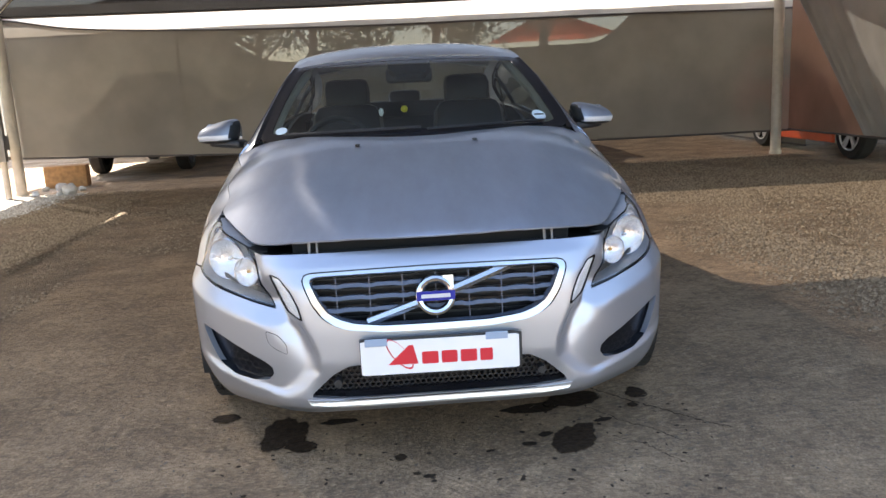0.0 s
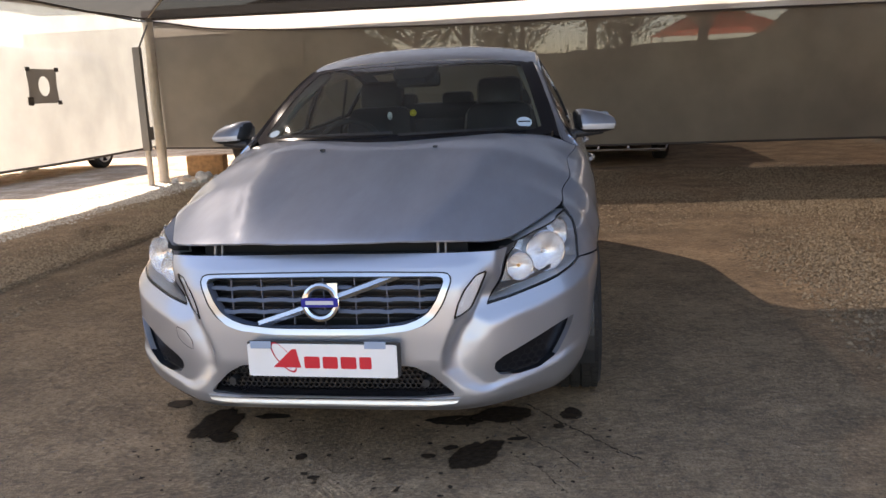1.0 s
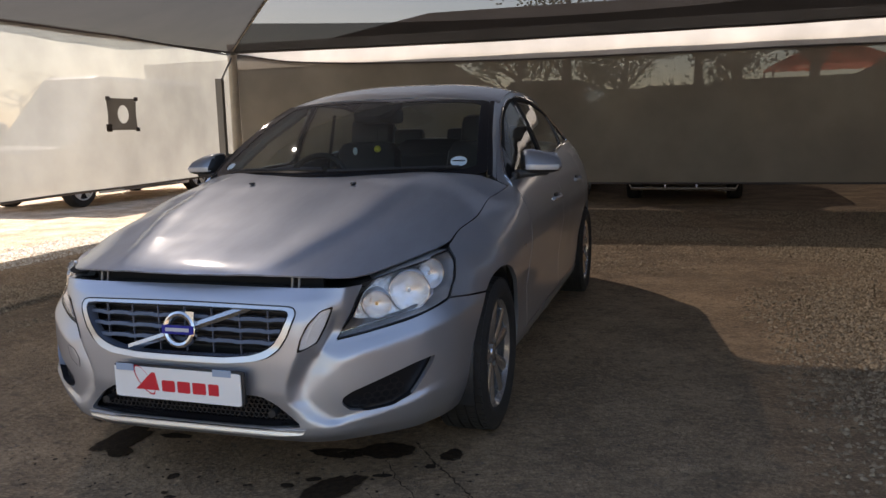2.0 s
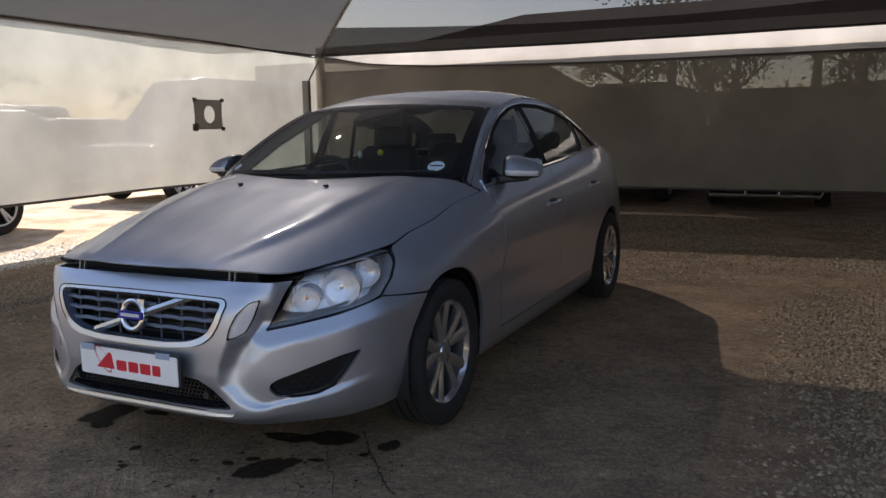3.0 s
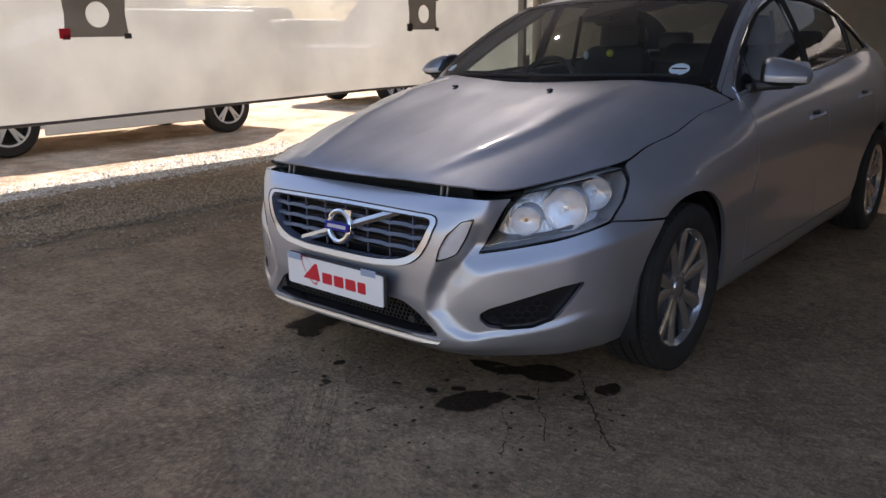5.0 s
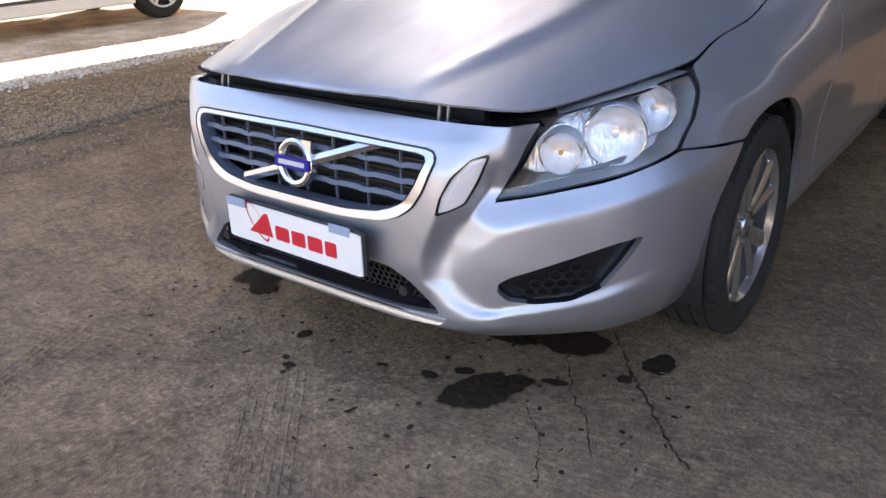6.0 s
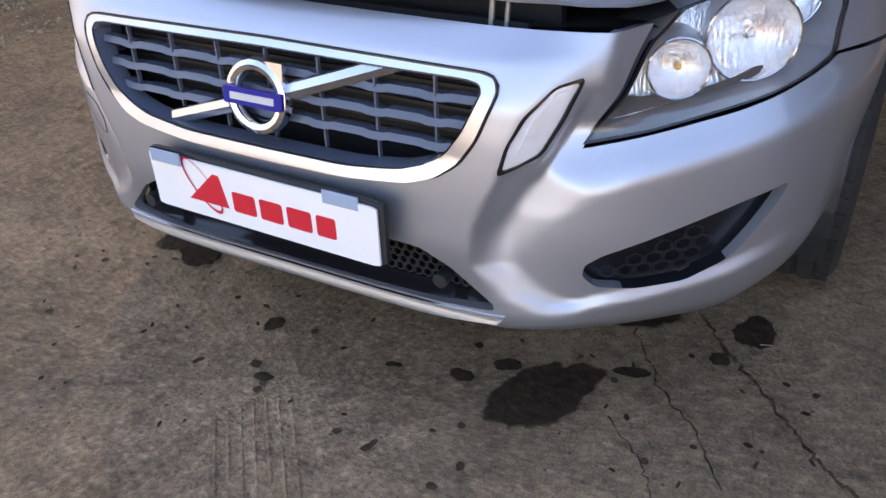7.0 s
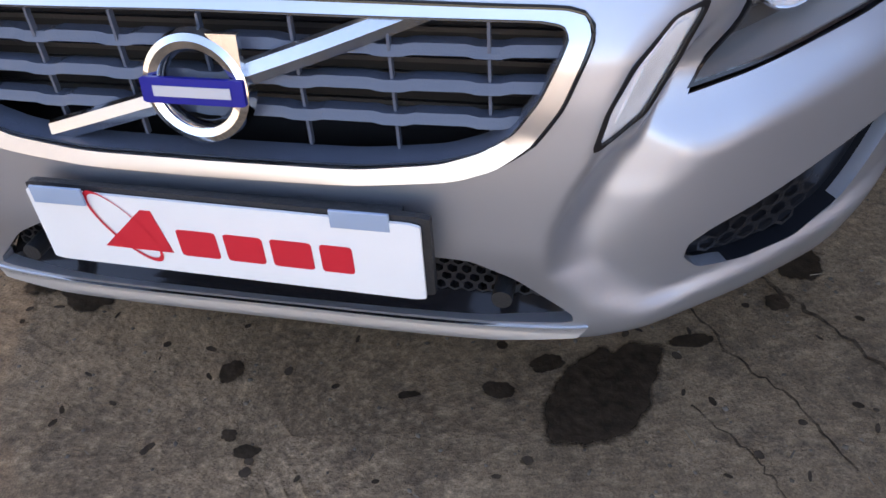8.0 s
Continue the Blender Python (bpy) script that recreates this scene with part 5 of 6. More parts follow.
    bmesh.ops.create_uvsphere(ball, u_segments=12, v_segments=8, radius=0.017, matrix=Matrix.Translation((-0.16, 1.95, 1.12)) @ Matrix.Diagonal((0.8, 0.8, 1.3, 1)))
    part("charm", ball, WHITE, rv, "small white charm", True)
    part("cord", rod((-0.155, 1.952, 1.14), (-0.10, 1.97, 1.29), 0.0012, 6), DASH, rv)
    # Wheels.
    for x, y in ((0.808, 0.89), (-0.785, 0.89), (0.815, 3.70), (-0.815, 3.70)):
        build_wheel(car, x, y)
    # Board in the number-plate place.
    pm = Matrix.Translation((0.0, -0.026, 0.408)) @ pose(0, 0, 0, 90, 0, -1.2)
    board = part("plate_board", slab(rounded([(-0.25, -0.055), (0.25, -0.055), (0.25, 0.055), (-0.25, 0.055)], 0.004, 0.10), 0.004, pm @ Matrix.Translation((0, 0, 0.004))), WHITE, car, "white board with red lettering blocks in the plate holder")
    part("plate_holder", slab(rounded([(-0.256, -0.052), (0.256, -0.052), (0.256, 0.062), (-0.256, 0.062)], 0.004, 0.10), 0.010, pm @ Matrix.Translation((0.004, 0, -0.0075))), BLACKPLASTIC, board)
    for x in (-0.20, 0.18):
        part("clip", box((0.07, 0.004, 0.024), (x, -0.037, 0.4615), 0.001), TAPE, board, "pale blue tape strip")
    part("bracket", box((0.44, 0.03, 0.05), (0, -0.010, 0.43)), BLACKPLASTIC, board)
    red = Matrix.Translation((0, 0, 0.0083)) 
    def mark(pts):
        part("red_mark", slab(pts, 0.0006, pm @ red), RED, board)
    mark([(-0.165, -0.024), (-0.098, 0.038), (-0.084, 0.038), (-0.070, -0.024)])
    for x0, w in ((-0.058, 0.052), (0.004, 0.050), (0.064, 0.052)):
        mark(rounded([(x0, -0.026), (x0 + w, -0.026), (x0 + w, 0.014), (x0, 0.014)], 0.004, 0.25))
    mark(rounded([(0.126, -0.026), (0.166, -0.026), (0.166, 0.014), (0.126, 0.014)], 0.004, 0.25))
    V, F = [], []
    for k in range(40):
        a = k * math.tau / 40
        for rr in (1.0, 0.90 + 0.05 * math.sin(a)):
            q = pm @ red @ pose(0, 0, 0, 0, 0, -52) @ Vector((0.062 * rr * math.cos(a) + 0.0, 0.023 * rr * math.sin(a), 0.0012)) 
            V.append(tuple(q + pm.to_3x3() @ Vector((-0.128, 0.010, 0))))
        F.append((2 * k, 2 * k + 1, (2 * k + 3) % 80, (2 * k + 2) % 80))
    obj("red_ring", V, F, RED, board)
    return car


def build_wheel(car, x, y):
    """Alloy wheel with five twin spokes, tyre, brake disc."""
    sg = 1 if x > 0 else -1
    m = Matrix.Translation((x, y, 0.315)) @ Matrix.Scale(sg, 4, (1, 0, 0))
    def put(name, bm, material, parent, smooth=True, label=""):
        bmesh.ops.transform(bm, matrix=m, verts=bm.verts)
        return part(name, bm, material, parent, label, smooth)
    rim = put("wheel", lathe([(-0.10, 0.215), (0.070, 0.205), (0.082, 0.214), (0.090, 0.222), (0.086, 0.228), (0.07, 0.226), (-0.10, 0.226), (-0.10, 0.215)], 64), ALLOY, car, True, "five twin-spoke silver alloy wheel")
    tyre = put("tyre", lathe([(-0.085, 0.222), (-0.105, 0.25), (-0.108, 0.285), (-0.092, 0.311), (-0.07, 0.3155), (-0.064, 0.3155), (-0.062, 0.309), (-0.056, 0.309), (-0.054, 0.3165), (-0.022, 0.3165), (-0.020, 0.309), (-0.013, 0.309), (-0.011, 0.3165),
                              (0.020, 0.3165), (0.022, 0.309), (0.029, 0.309), (0.031, 0.3165), (0.062, 0.3155), (0.064, 0.310), (0.070, 0.3145), (0.090, 0.309), (0.105, 0.288), (0.108, 0.262), (0.102, 0.240), (0.088, 0.226)], 72), RUBBER, rim)
    blocks = bmesh.new()
    for k, (x0, x1) in enumerate(((-0.094, -0.067), (-0.053, -0.023), (-0.010, 0.019), (0.032, 0.061), (0.066, 0.093))):
        for q in range(58):
            a0 = (q + 0.37 * k) * math.tau / 58
            a1 = a0 + 0.78 * math.tau / 58
            base_r, top_r = (0.312, 0.3175) if 0 < k < 4 else (0.306, 0.3145)
            skew = 0.012 * (k - 2)
            ring_v = [[blocks.verts.new((x, math.cos(a + skew * (x > (x0 + x1) / 2)) * rr, math.sin(a + skew * (x > (x0 + x1) / 2)) * rr)) for x, a in ((x0, a0), (x1, a0), (x1, a1), (x0, a1))] for rr in (base_r, top_r)]
            blocks.faces.new(ring_v[1])
            for e in range(4):
                blocks.faces.new((ring_v[0][e], ring_v[0][(e + 1) % 4], ring_v[1][(e + 1) % 4], ring_v[1][e]))
    put("tread", blocks, RUBBER, tyre, False)
    put("hub", lathe([(0.03, 0.075), (0.062, 0.070), (0.068, 0.045), (0.066, 0.034), (0.072, 0.031), (0.074, 0.001)], 32), ALLOY, rim)
    sp = bmesh.new()
    for k in range(5):
        a0 = math.radians(90 + 72 * k + 8)
        for d in (-1, 1):
            a1, a2 = a0 + d * math.radians(10), a0 + d * math.radians(15.5)
            r1, r2 = 0.052, 0.216
            w1, w2 = 0.021, 0.029
            ring_pts = []
            for (r, a, w, xo) in ((r1, a1, w1, 0.066), (0.13, (a1 + a2) / 2, 0.0245, 0.073), (r2, a2, w2, 0.078)):
                c, s = math.cos(a), math.sin(a)
                t = (-s, c)
                ring_pts.append([sp.verts.new((xo + dxx, c * r + t[0] * ww, s * r + t[1] * ww)) for dxx, ww in ((-0.028, -w), (-0.004, -w), (0.004, -w * 0.4), (0.004, w * 0.4), (-0.004, w), (-0.028, w))])
            for A, B in zip(ring_pts, ring_pts[1:]):
                for j in range(6):
                    sp.faces.new((A[j], A[(j + 1) % 6], B[(j + 1) % 6], B[j]))
    put("spokes", sp, ALLOY, rim, True)
    put("brake_disc", lathe([(-0.02, 0.06), (-0.02, 0.150), (0.006, 0.150), (0.006, 0.06)], 40), STEEL, rim)
    put("inner_barrel", lathe([(-0.06, 0.02), (-0.06, 0.214)], 40), CAVITY, rim)
    for k in range(5):
        a = math.radians(90 + 72 * k + 44)
        b = rod((0.055, 0.05 * math.cos(a), 0.05 * math.sin(a)), (0.074, 0.05 * math.cos(a), 0.05 * math.sin(a)), 0.009, 6)
        put("wheel_bolt", b, STEEL, rim, False)


build_car().matrix_world = pose(0, 0, 0, 0, 0, 0.45)


# ---- ground ----
def ground_sheet():
    n = 120
    xs = np.r_[-900, -200, -60, np.linspace(-14, 14, n), 60, 200, 900]
    ys = np.r_[-900, -200, -40, np.linspace(-8, 20, n), 60, 200, 900]
    V, F = [], []
    for y in ys:
        for x in xs:
            near = abs(x) < 15 and -9 < y < 21
            z = 0.012 * noise.noise(Vector((x * 0.6, y * 0.6, 3.1))) if near and (abs(x) > 2.6 or y > 4.6) else 0.0
            V.append((x, y, z))
    w = len(xs)
    F = [(j * w + i, j * w + i + 1, (j + 1) * w + i + 1, (j + 1) * w + i) for j in range(len(ys) - 1) for i in range(w - 1)]
    return tagged(obj("ground", V, F, GROUND, None, "", True), "grey-brown compacted yard ground with sandy patches, sunlight put into the palest", "ground", kind="structure")


ground_sheet()


def scatter(name, count, place, size, material, label, seed):
    """Many small angular stones in one mesh."""
    rng = np.random.default_rng(seed)
    at = []
    while len(at) < count:
        x, y, keep = place(rng)
        if rng.random() < keep:
            at.append((x, y))
    at = np.array(at)
    base_v = np.array([(1, 0, 0), (0, 1, 0), (-1, 0, 0), (0, -1, 0), (0, 0, 1)], float)
    r = size[0] + (size[1] - size[0]) * rng.random(count) ** 2.2
    v = base_v[None] * (r[:, None, None] * rng.uniform(0.7, 1.3, (count, 5, 1)))
    v = v * np.stack([np.ones(count), rng.uniform(0.6, 1.0, count), rng.uniform(0.5, 0.95, count)], 1)[:, None, :]
    v[:, 4, :2] += (rng.uniform(-0.45, 0.45, (count, 2)) * r[:, None])
    a = rng.random(count) * math.tau
    c, q = np.cos(a)[:, None], np.sin(a)[:, None]
    V = np.stack([v[..., 0] * c - v[..., 1] * q + at[:, :1], v[..., 0] * q + v[..., 1] * c + at[:, 1:], v[..., 2] + 0.001], 2).reshape(-1, 3)
    F = (np.array([(0, 1, 4), (1, 2, 4), (2, 3, 4), (3, 0, 4)])[None] + 5 * np.arange(count)[:, None, None]).reshape(-1, 3)
    me = bpy.data.meshes.new(name)
    me.vertices.add(len(V))
    me.vertices.foreach_set("co", V.ravel())
    me.loops.add(F.size)
    me.loops.foreach_set("vertex_index", F.ravel().astype(np.int32))
    me.polygons.add(len(F))
    me.polygons.foreach_set("loop_start", np.arange(0, F.size, 3, dtype=np.int32))
    me.update(calc_edges=True)
    me.validate()
    me.materials.append(material)
    return tagged(new(name, me), label, "gravel", kind="stuff")


def gravel_place(rng):
    x, y = rng.uniform(-5.9, 5.5), rng.uniform(-1.0, 9.4)
    wave = noise.noise(Vector((x * 0.8, y * 0.8, 1.7)))
    fine = noise.noise(Vector((x * 3.1, y * 3.1, 6.3)))
    start = 2.08 + 0.34 * wave + 0.16 * fine
    side = x < -2.55 + 0.12 * wave or x > start
    if not side and y < 4.5 + 0.6 * noise.noise(Vector((x * 0.7, 5.0, 2.0))):
        return x, y, 0.0
    if x < -4.72 + 0.10 * wave:
        return x, y, 0.0
    patch = noise.noise(Vector((x * 0.8, y * 0.35, 9.0))) + (0.22 if x > 0 else 0.05 - 0.35 * math.exp(-(((x + 2.95) / 0.25) ** 2)))
    bare = 0.3 < x < 2.2 and y < 6.4
    far = 0.35 if y > 7.0 else 1.0
    if x < 0 and y < 6.5:
        band = x + 0.25 * noise.noise(Vector((x * 0.5, y * 0.5, 4.0)))
        far *= 0.14 if band > -3.05 else 1.0 if band > -3.85 else 0.42
    if x > start:
        far *= min(1.0, 0.12 + 0.88 * ((x - start) / 0.75) ** 1.5) * (0.5 if y < 1.3 and fine < 0.1 else 1.0)
    return x, y, far * (0.10 if bare and x < start else 1.0 if patch > -0.05 else 0.22)


# Keeps the whitened stones to the strip that the sun reaches.
def sunlit_place(rng):
    x, y = rng.uniform(-5.75, -4.5), rng.uniform(-1.0, 9.4)
    wave = noise.noise(Vector((x * 0.8, y * 0.8, 1.7)))
    return x, y, 1.0 if -5.45 + 0.2 * wave < x < -4.62 + 0.1 * wave else 0.12


def pad_place(rng):
    x, y = rng.uniform(-2.4, 2.6), rng.uniform(-1.2, 2.6)
    return x, y, 1.0 if -1.3 < x < 1.7 and y < 1.0 else 0.25


scatter("gravel", 230000, gravel_place, (0.006, 0.019), GRAVEL, "brown and grey crushed stone gravel over dirt", 4)
scatter("sunlit_gravel", 26000, sunlit_place, (0.008, 0.022), SUNLITGRAVEL, "crushed stone strip along the side curtain, sunlight put into its whitish tone", 6)
scatter("loose_grit", 4500, pad_place, (0.0012, 0.006), PEBBLE, "scattered grit and small stones on the pad", 8)


def stain(x, y, rx, ry, turn, seed, material=None, lobes=0.30):
    """A wet patch: an irregular thin film on the ground that thins out at its rim."""
    n = 48
    c, s = math.cos(radians(turn)), math.sin(radians(turn))
    V, rims = [(x, y, 0.0042 + 0.00006 * (seed % 40))], [1.0]
    for level, strength in ((0.55, 1.0), (0.82, 0.62), (1.18, 0.0)):
        for k in range(n):
            a = k * math.tau / n
            r = 1 + lobes * noise.noise(Vector((1.3 * math.cos(a), 1.3 * math.sin(a), seed * 3.7))) + 0.14 * noise.noise(Vector((4 * math.cos(a), 4 * math.sin(a), seed * 1.9)))
            u, v = rx * r * level * math.cos(a), ry * r * level * math.sin(a)
            V.append((x + u * c - v * s, y + u * s + v * c, 0.0042 + 0.00006 * (seed % 40)))
            rims.append(strength)
    F = [(0, 1 + k, 1 + (k + 1) % n) for k in range(n)]
    for q in (1, 1 + n):
        F += [(q + k, q + n + k, q + n + (k + 1) % n, q + (k + 1) % n) for k in range(n)]
    ob = obj("oil_stain", V, F, material or STAIN)
    layer = ob.data.attributes.new("rim", "FLOAT", "POINT")
    layer.data.foreach_set("value", rims)
    return tagged(ob, "dark wet fluid stain on the pad", "stain", "stains before the car")


STAINS = [(0.462, 0.165, 0.074, 0.135, -22, 1), (-0.575, 0.375, 0.085, 0.165, -6, 2), (-0.50, 0.25, 0.06, 0.05, 0, 12), (0.36, 0.455, 0.12, 0.05, 10, 3), (0.53, 0.52, 0.12, 0.07, 15, 4),
          (0.79, 0.54, 0.045, 0.055, 0, 5), (-0.83, 0.555, 0.06, 0.04, 0, 6), (-0.38, 0.45, 0.07, 0.028, 5, 7), (0.30, 0.142, 0.026, 0.02, 0, 8), (0.60, 0.30, 0.038, 0.016, 15, 9), (0.745, 0.42, 0.02, 0.022, 0, 10), (0.37, 0.21, 0.03, 0.02, 30, 13),
          (-0.147, 0.105, 0.02, 0.025, 0, 14), (-0.055, -0.045, 0.022, 0.015, 10, 15), (-0.095, -0.02, 0.014, 0.012, 0, 16), (0.16, 0.107, 0.02, 0.008, 20, 17)]
for q in STAINS:
    stain(*q)
rng_drops = random.Random(5)
for k in range(95):
    stain(rng_drops.uniform(-0.8, 0.95), rng_drops.uniform(-0.28, 0.42), rng_drops.uniform(0.003, 0.012), rng_drops.uniform(0.003, 0.010), rng_drops.uniform(0, 180), 20 + k, DAMP if k % 3 else STAIN, 0.12)


def straw(count, seed):
    """Dry stalks and chips lying on the pad."""
    r = random.Random(seed)
    V, F = [], []
    for _ in range(count):
        x, y, a, l, w = r.uniform(-2.4, 2.6), r.uniform(-1.4, 1.8), r.uniform(0, math.tau), r.uniform(0.004, 0.018), r.uniform(0.0006, 0.0018)
        d, e = Vector((math.cos(a), math.sin(a), 0)) * l, Vector((-math.sin(a), math.cos(a), 0)) * w
        p = Vector((x, y, 0.0035))
        i = len(V)
        V += [p - d - e, p + d - e, p + d + e, p - d + e, p - d + Vector((0, 0, 0.002)), p + d + Vector((0, 0, 0.003))]
        F += [(i, i + 1, i + 5, i + 4), (i + 2, i + 3, i + 4, i + 5)]
    return tagged(obj("straw_litter", V, F, PEBBLE), "pale dry stalks and chips littering the pad", "litter", kind="stuff")


straw(150, 3)


def tyre_print(x0, y0, x1, y1, lines, seed):
    """Ridges pressed into the dust by a tyre."""
    r = random.Random(seed)
    V, F = [], []
    d = Vector((x1 - x0, y1 - y0, 0))
    n = Vector((-d.y, d.x, 0)).normalized()
    for k in range(lines):
        off = n * (k - lines / 2) * 0.024
        steps = 40
        for q in range(steps):
            if r.random() < 0.18:
                continue
            a, e = Vector((x0, y0, 0)) + d * (q / steps) + off, Vector((x0, y0, 0)) + d * ((q + 0.95) / steps) + off
            w, h = n * r.uniform(0.003, 0.006), Vector((0, 0, r.uniform(0.0015, 0.0035)))
            i = len(V)
            V += [a - w, e - w, e + h, a + h, e + w, a + w]
            F += [(i, i + 1, i + 2, i + 3), (i + 3, i + 2, i + 4, i + 5)]
    return tagged(obj("tyre_print", V, F, GROUND), "tyre tread ridges pressed into the dusty pad", "tyre print", kind="stuff")


tyre_print(-0.02, -0.10, 0.30, -0.46, 7, 2)
tyre_print(-0.75, -0.25, -0.45, -0.95, 6, 5)


def crack(points, width, seed):
    V, F = [], []
    r = random.Random(seed)
    pts = [Vector((x, y, 0.0052)) for x, y in points]
    fine = []
    for a, b in zip(pts, pts[1:]):
        fine += [a.lerp(b, t / 10) + Vector((r.uniform(-1, 1), r.uniform(-1, 1), 0)) * 0.006 for t in range(10)]
    for i, p in enumerate(fine):
        t = (fine[min(i + 1, len(fine) - 1)] - fine[max(i - 1, 0)]).normalized()
        n = Vector((-t.y, t.x, 0)) * width * r.uniform(0.4, 1.0)
        V += [p + n, p - n]
    F = [(2 * i, 2 * i + 1, 2 * i + 3, 2 * i + 2) for i in range(len(fine) - 1)]
    ob = obj("crack", V, F, STAIN)
    ob.data.attributes.new("rim", "FLOAT", "POINT").data.foreach_set("value", [0.40] * len(V))
    return tagged(ob, "thin dark crack in the pad", "crack", "cracks in the pad")


crack([(0.62, 0.62), (0.70, 0.52), (0.78, 0.418), (0.90, 0.284), (0.96, 0.21), (1.03, 0.155)], 0.006, 1)
crack([(0.56, 0.44), (0.655, 0.29), (0.75, 0.19), (0.83, 0.06)], 0.003, 2)
crack([(0.60, 0.16), (0.69, 0.07), (0.726, 0.0), (0.78, -0.10)], 0.0025, 3)

# ---- the net carport ----
LX, RX, BY, FY, EAVE = -5.4, 5.6, 9.55, 0.45, 2.5


def canopy():
    """Four sloping net panels that sag between hips, with hemmed eaves."""
    root = thing("shade_canopy", "dark grey shade net canopy stretched over steel poles", "canopy", kind="structure")
    cx, cy, top = (LX + RX) / 2, 5.96, 3.883
    corners = [(LX - 0.2, BY), (RX, BY), (RX, FY - 0.2), (LX, FY - 0.2)]
    ridge_half = 1.76
    for i in range(4):
        (x0, y0), (x1, y1) = corners[i], corners[(i + 1) % 4]
        V, F = [], []
        n = 24
        for a in range(n + 1):
            for b in range(n + 1):
                t, h = a / n, b / n
                ex, ey = x0 + (x1 - x0) * t, y0 + (y1 - y0) * t
                tx = cx + ((-ridge_half if x0 < cx else ridge_half) * (1 - t) + (-ridge_half if x1 < cx else ridge_half) * t)
                x, y = ex + (tx - ex) * h, ey + (cy - ey) * h
                y += 0.45 * math.sin(math.pi * t) * (1 - h) if i == 2 else 0.0
                sag = -0.10 * math.sin(math.pi * t) * (1 - h) + (-0.16 * math.sin(math.pi * h) * math.sin(math.pi * t))
                z = EAVE + (top - EAVE) * h + 0.28 * math.sin(math.pi * h) * 0.3 + sag * (0.35 if b == 0 else 1.0)
                z += 0.012 * noise.noise(Vector((x * 1.1, y * 1.1, i))) * math.sin(math.pi * t)
                V.append((x, y, z))
        F = [(a * (n + 1) + b, (a + 1) * (n + 1) + b, (a + 1) * (n + 1) + b + 1, a * (n + 1) + b + 1) for a in range(n) for b in range(n)]
        obj("net_panel", V, F, (OPENNET, CANOPYNET, CANOPYNET, SIDENET)[i], root, "", True)
        if i == 0:
            strip = [p for a in range(n + 1) for p in [(q[0], q[1], q[2] - 0.012) for q in V[a * (n + 1):a * (n + 1) + 6]]]
            obj("eave_band", strip, [(a * 6 + b, (a + 1) * 6 + b, (a + 1) * 6 + b + 1, a * 6 + b + 1) for a in range(n) for b in range(5)], OPENNET, root, "doubled net along the eave", True)
        hem = [(V[a * (n + 1)][0], V[a * (n + 1)][1], V[a * (n + 1)][2] - 0.01) for a in range(n + 1)]
        part("hem", tube(hem, 0.018, 6), HEM, root)
        hip = [(x0 + ((cx - ridge_half if x0 < cx else cx + ridge_half) - x0) * k / 12, y0 + (cy - y0) * k / 12, EAVE + (top - EAVE) * k / 12 + 0.084 * math.sin(math.pi * k / 12) + 0.015) for k in range(13)]
        part("hip_bar", tube(hip, 0.024, 8), CREAMPAINT, root)
    part("ridge_bar", rod((cx - ridge_half, cy, top), (cx + ridge_half, cy, top), 0.024, 8), CREAMPAINT, root)
    return root


canopy()


def pole(x, y, h):
    p = tagged(part("steel_pole", rod((0, 0, 0), (0, 0, h), 0.075, 20), CREAMPAINT, None, "", True), "cream painted steel pole of the net carport", "pole", "carport poles")
    p.matrix_world = pose(x, y, 0)
    part("pole_cap", rod((0, 0, h - 0.05), (0, 0, h + 0.01), 0.082, 20), STEEL, p)
    part("foot_collar", rod((0, 0, 0), (0, 0, 0.05), 0.09, 16), CREAMPAINT, p)
    return p


for x, y in ((LX - 0.2, BY), (RX, BY), (LX, FY - 0.2), (RX, FY - 0.2)):
    pole(x, y, EAVE)


def curtain(name, at, length_, bottom, top, label, seed, seams=(), cloth=None):
    """A hanging net wall: at(t) gives its line on the ground, bottom(t) and top(t) its edges."""
    n, m = 130, 22
    V, F = [], []
    for a in range(n + 1):
        t = a / n
        x, y, nx, ny = at(t)
        b, c = bottom(t), top(t)
        for j in range(m + 1):
            h = j / m
            w = 0.035 * noise.noise(Vector((t * length_ * 0.9, h * 1.3, seed))) + 0.012 * noise.noise(Vector((t * length_ * 3.0, h * 2.5, seed + 5)))
            V.append((x + nx * w, y + ny * w, b + (c - b) * h))
    F = [(a * (m + 1) + j, (a + 1) * (m + 1) + j, (a + 1) * (m + 1) + j + 1, a * (m + 1) + j + 1) for a in range(n) for j in range(m)]
    ob = tagged(obj(name, V, F, cloth or SHADEDNET, None, "", True), label, "curtain", "net curtains", "structure")
    for edge, r in ((0, 0.016), (m, 0.014)):
        part("hem", tube([V[a * (m + 1) + edge] for a in range(n + 1)], r, 6), HEM, ob)
    for t in seams:
        a = int(t * n)
        x, y, nx, ny = at(t)
        part("seam", tube([Vector(V[a * (m + 1) + j]) - Vector((nx * 0.01, ny * 0.01, 0)) for j in range(m + 1)], 0.010, 6), HEM, ob)
    return ob


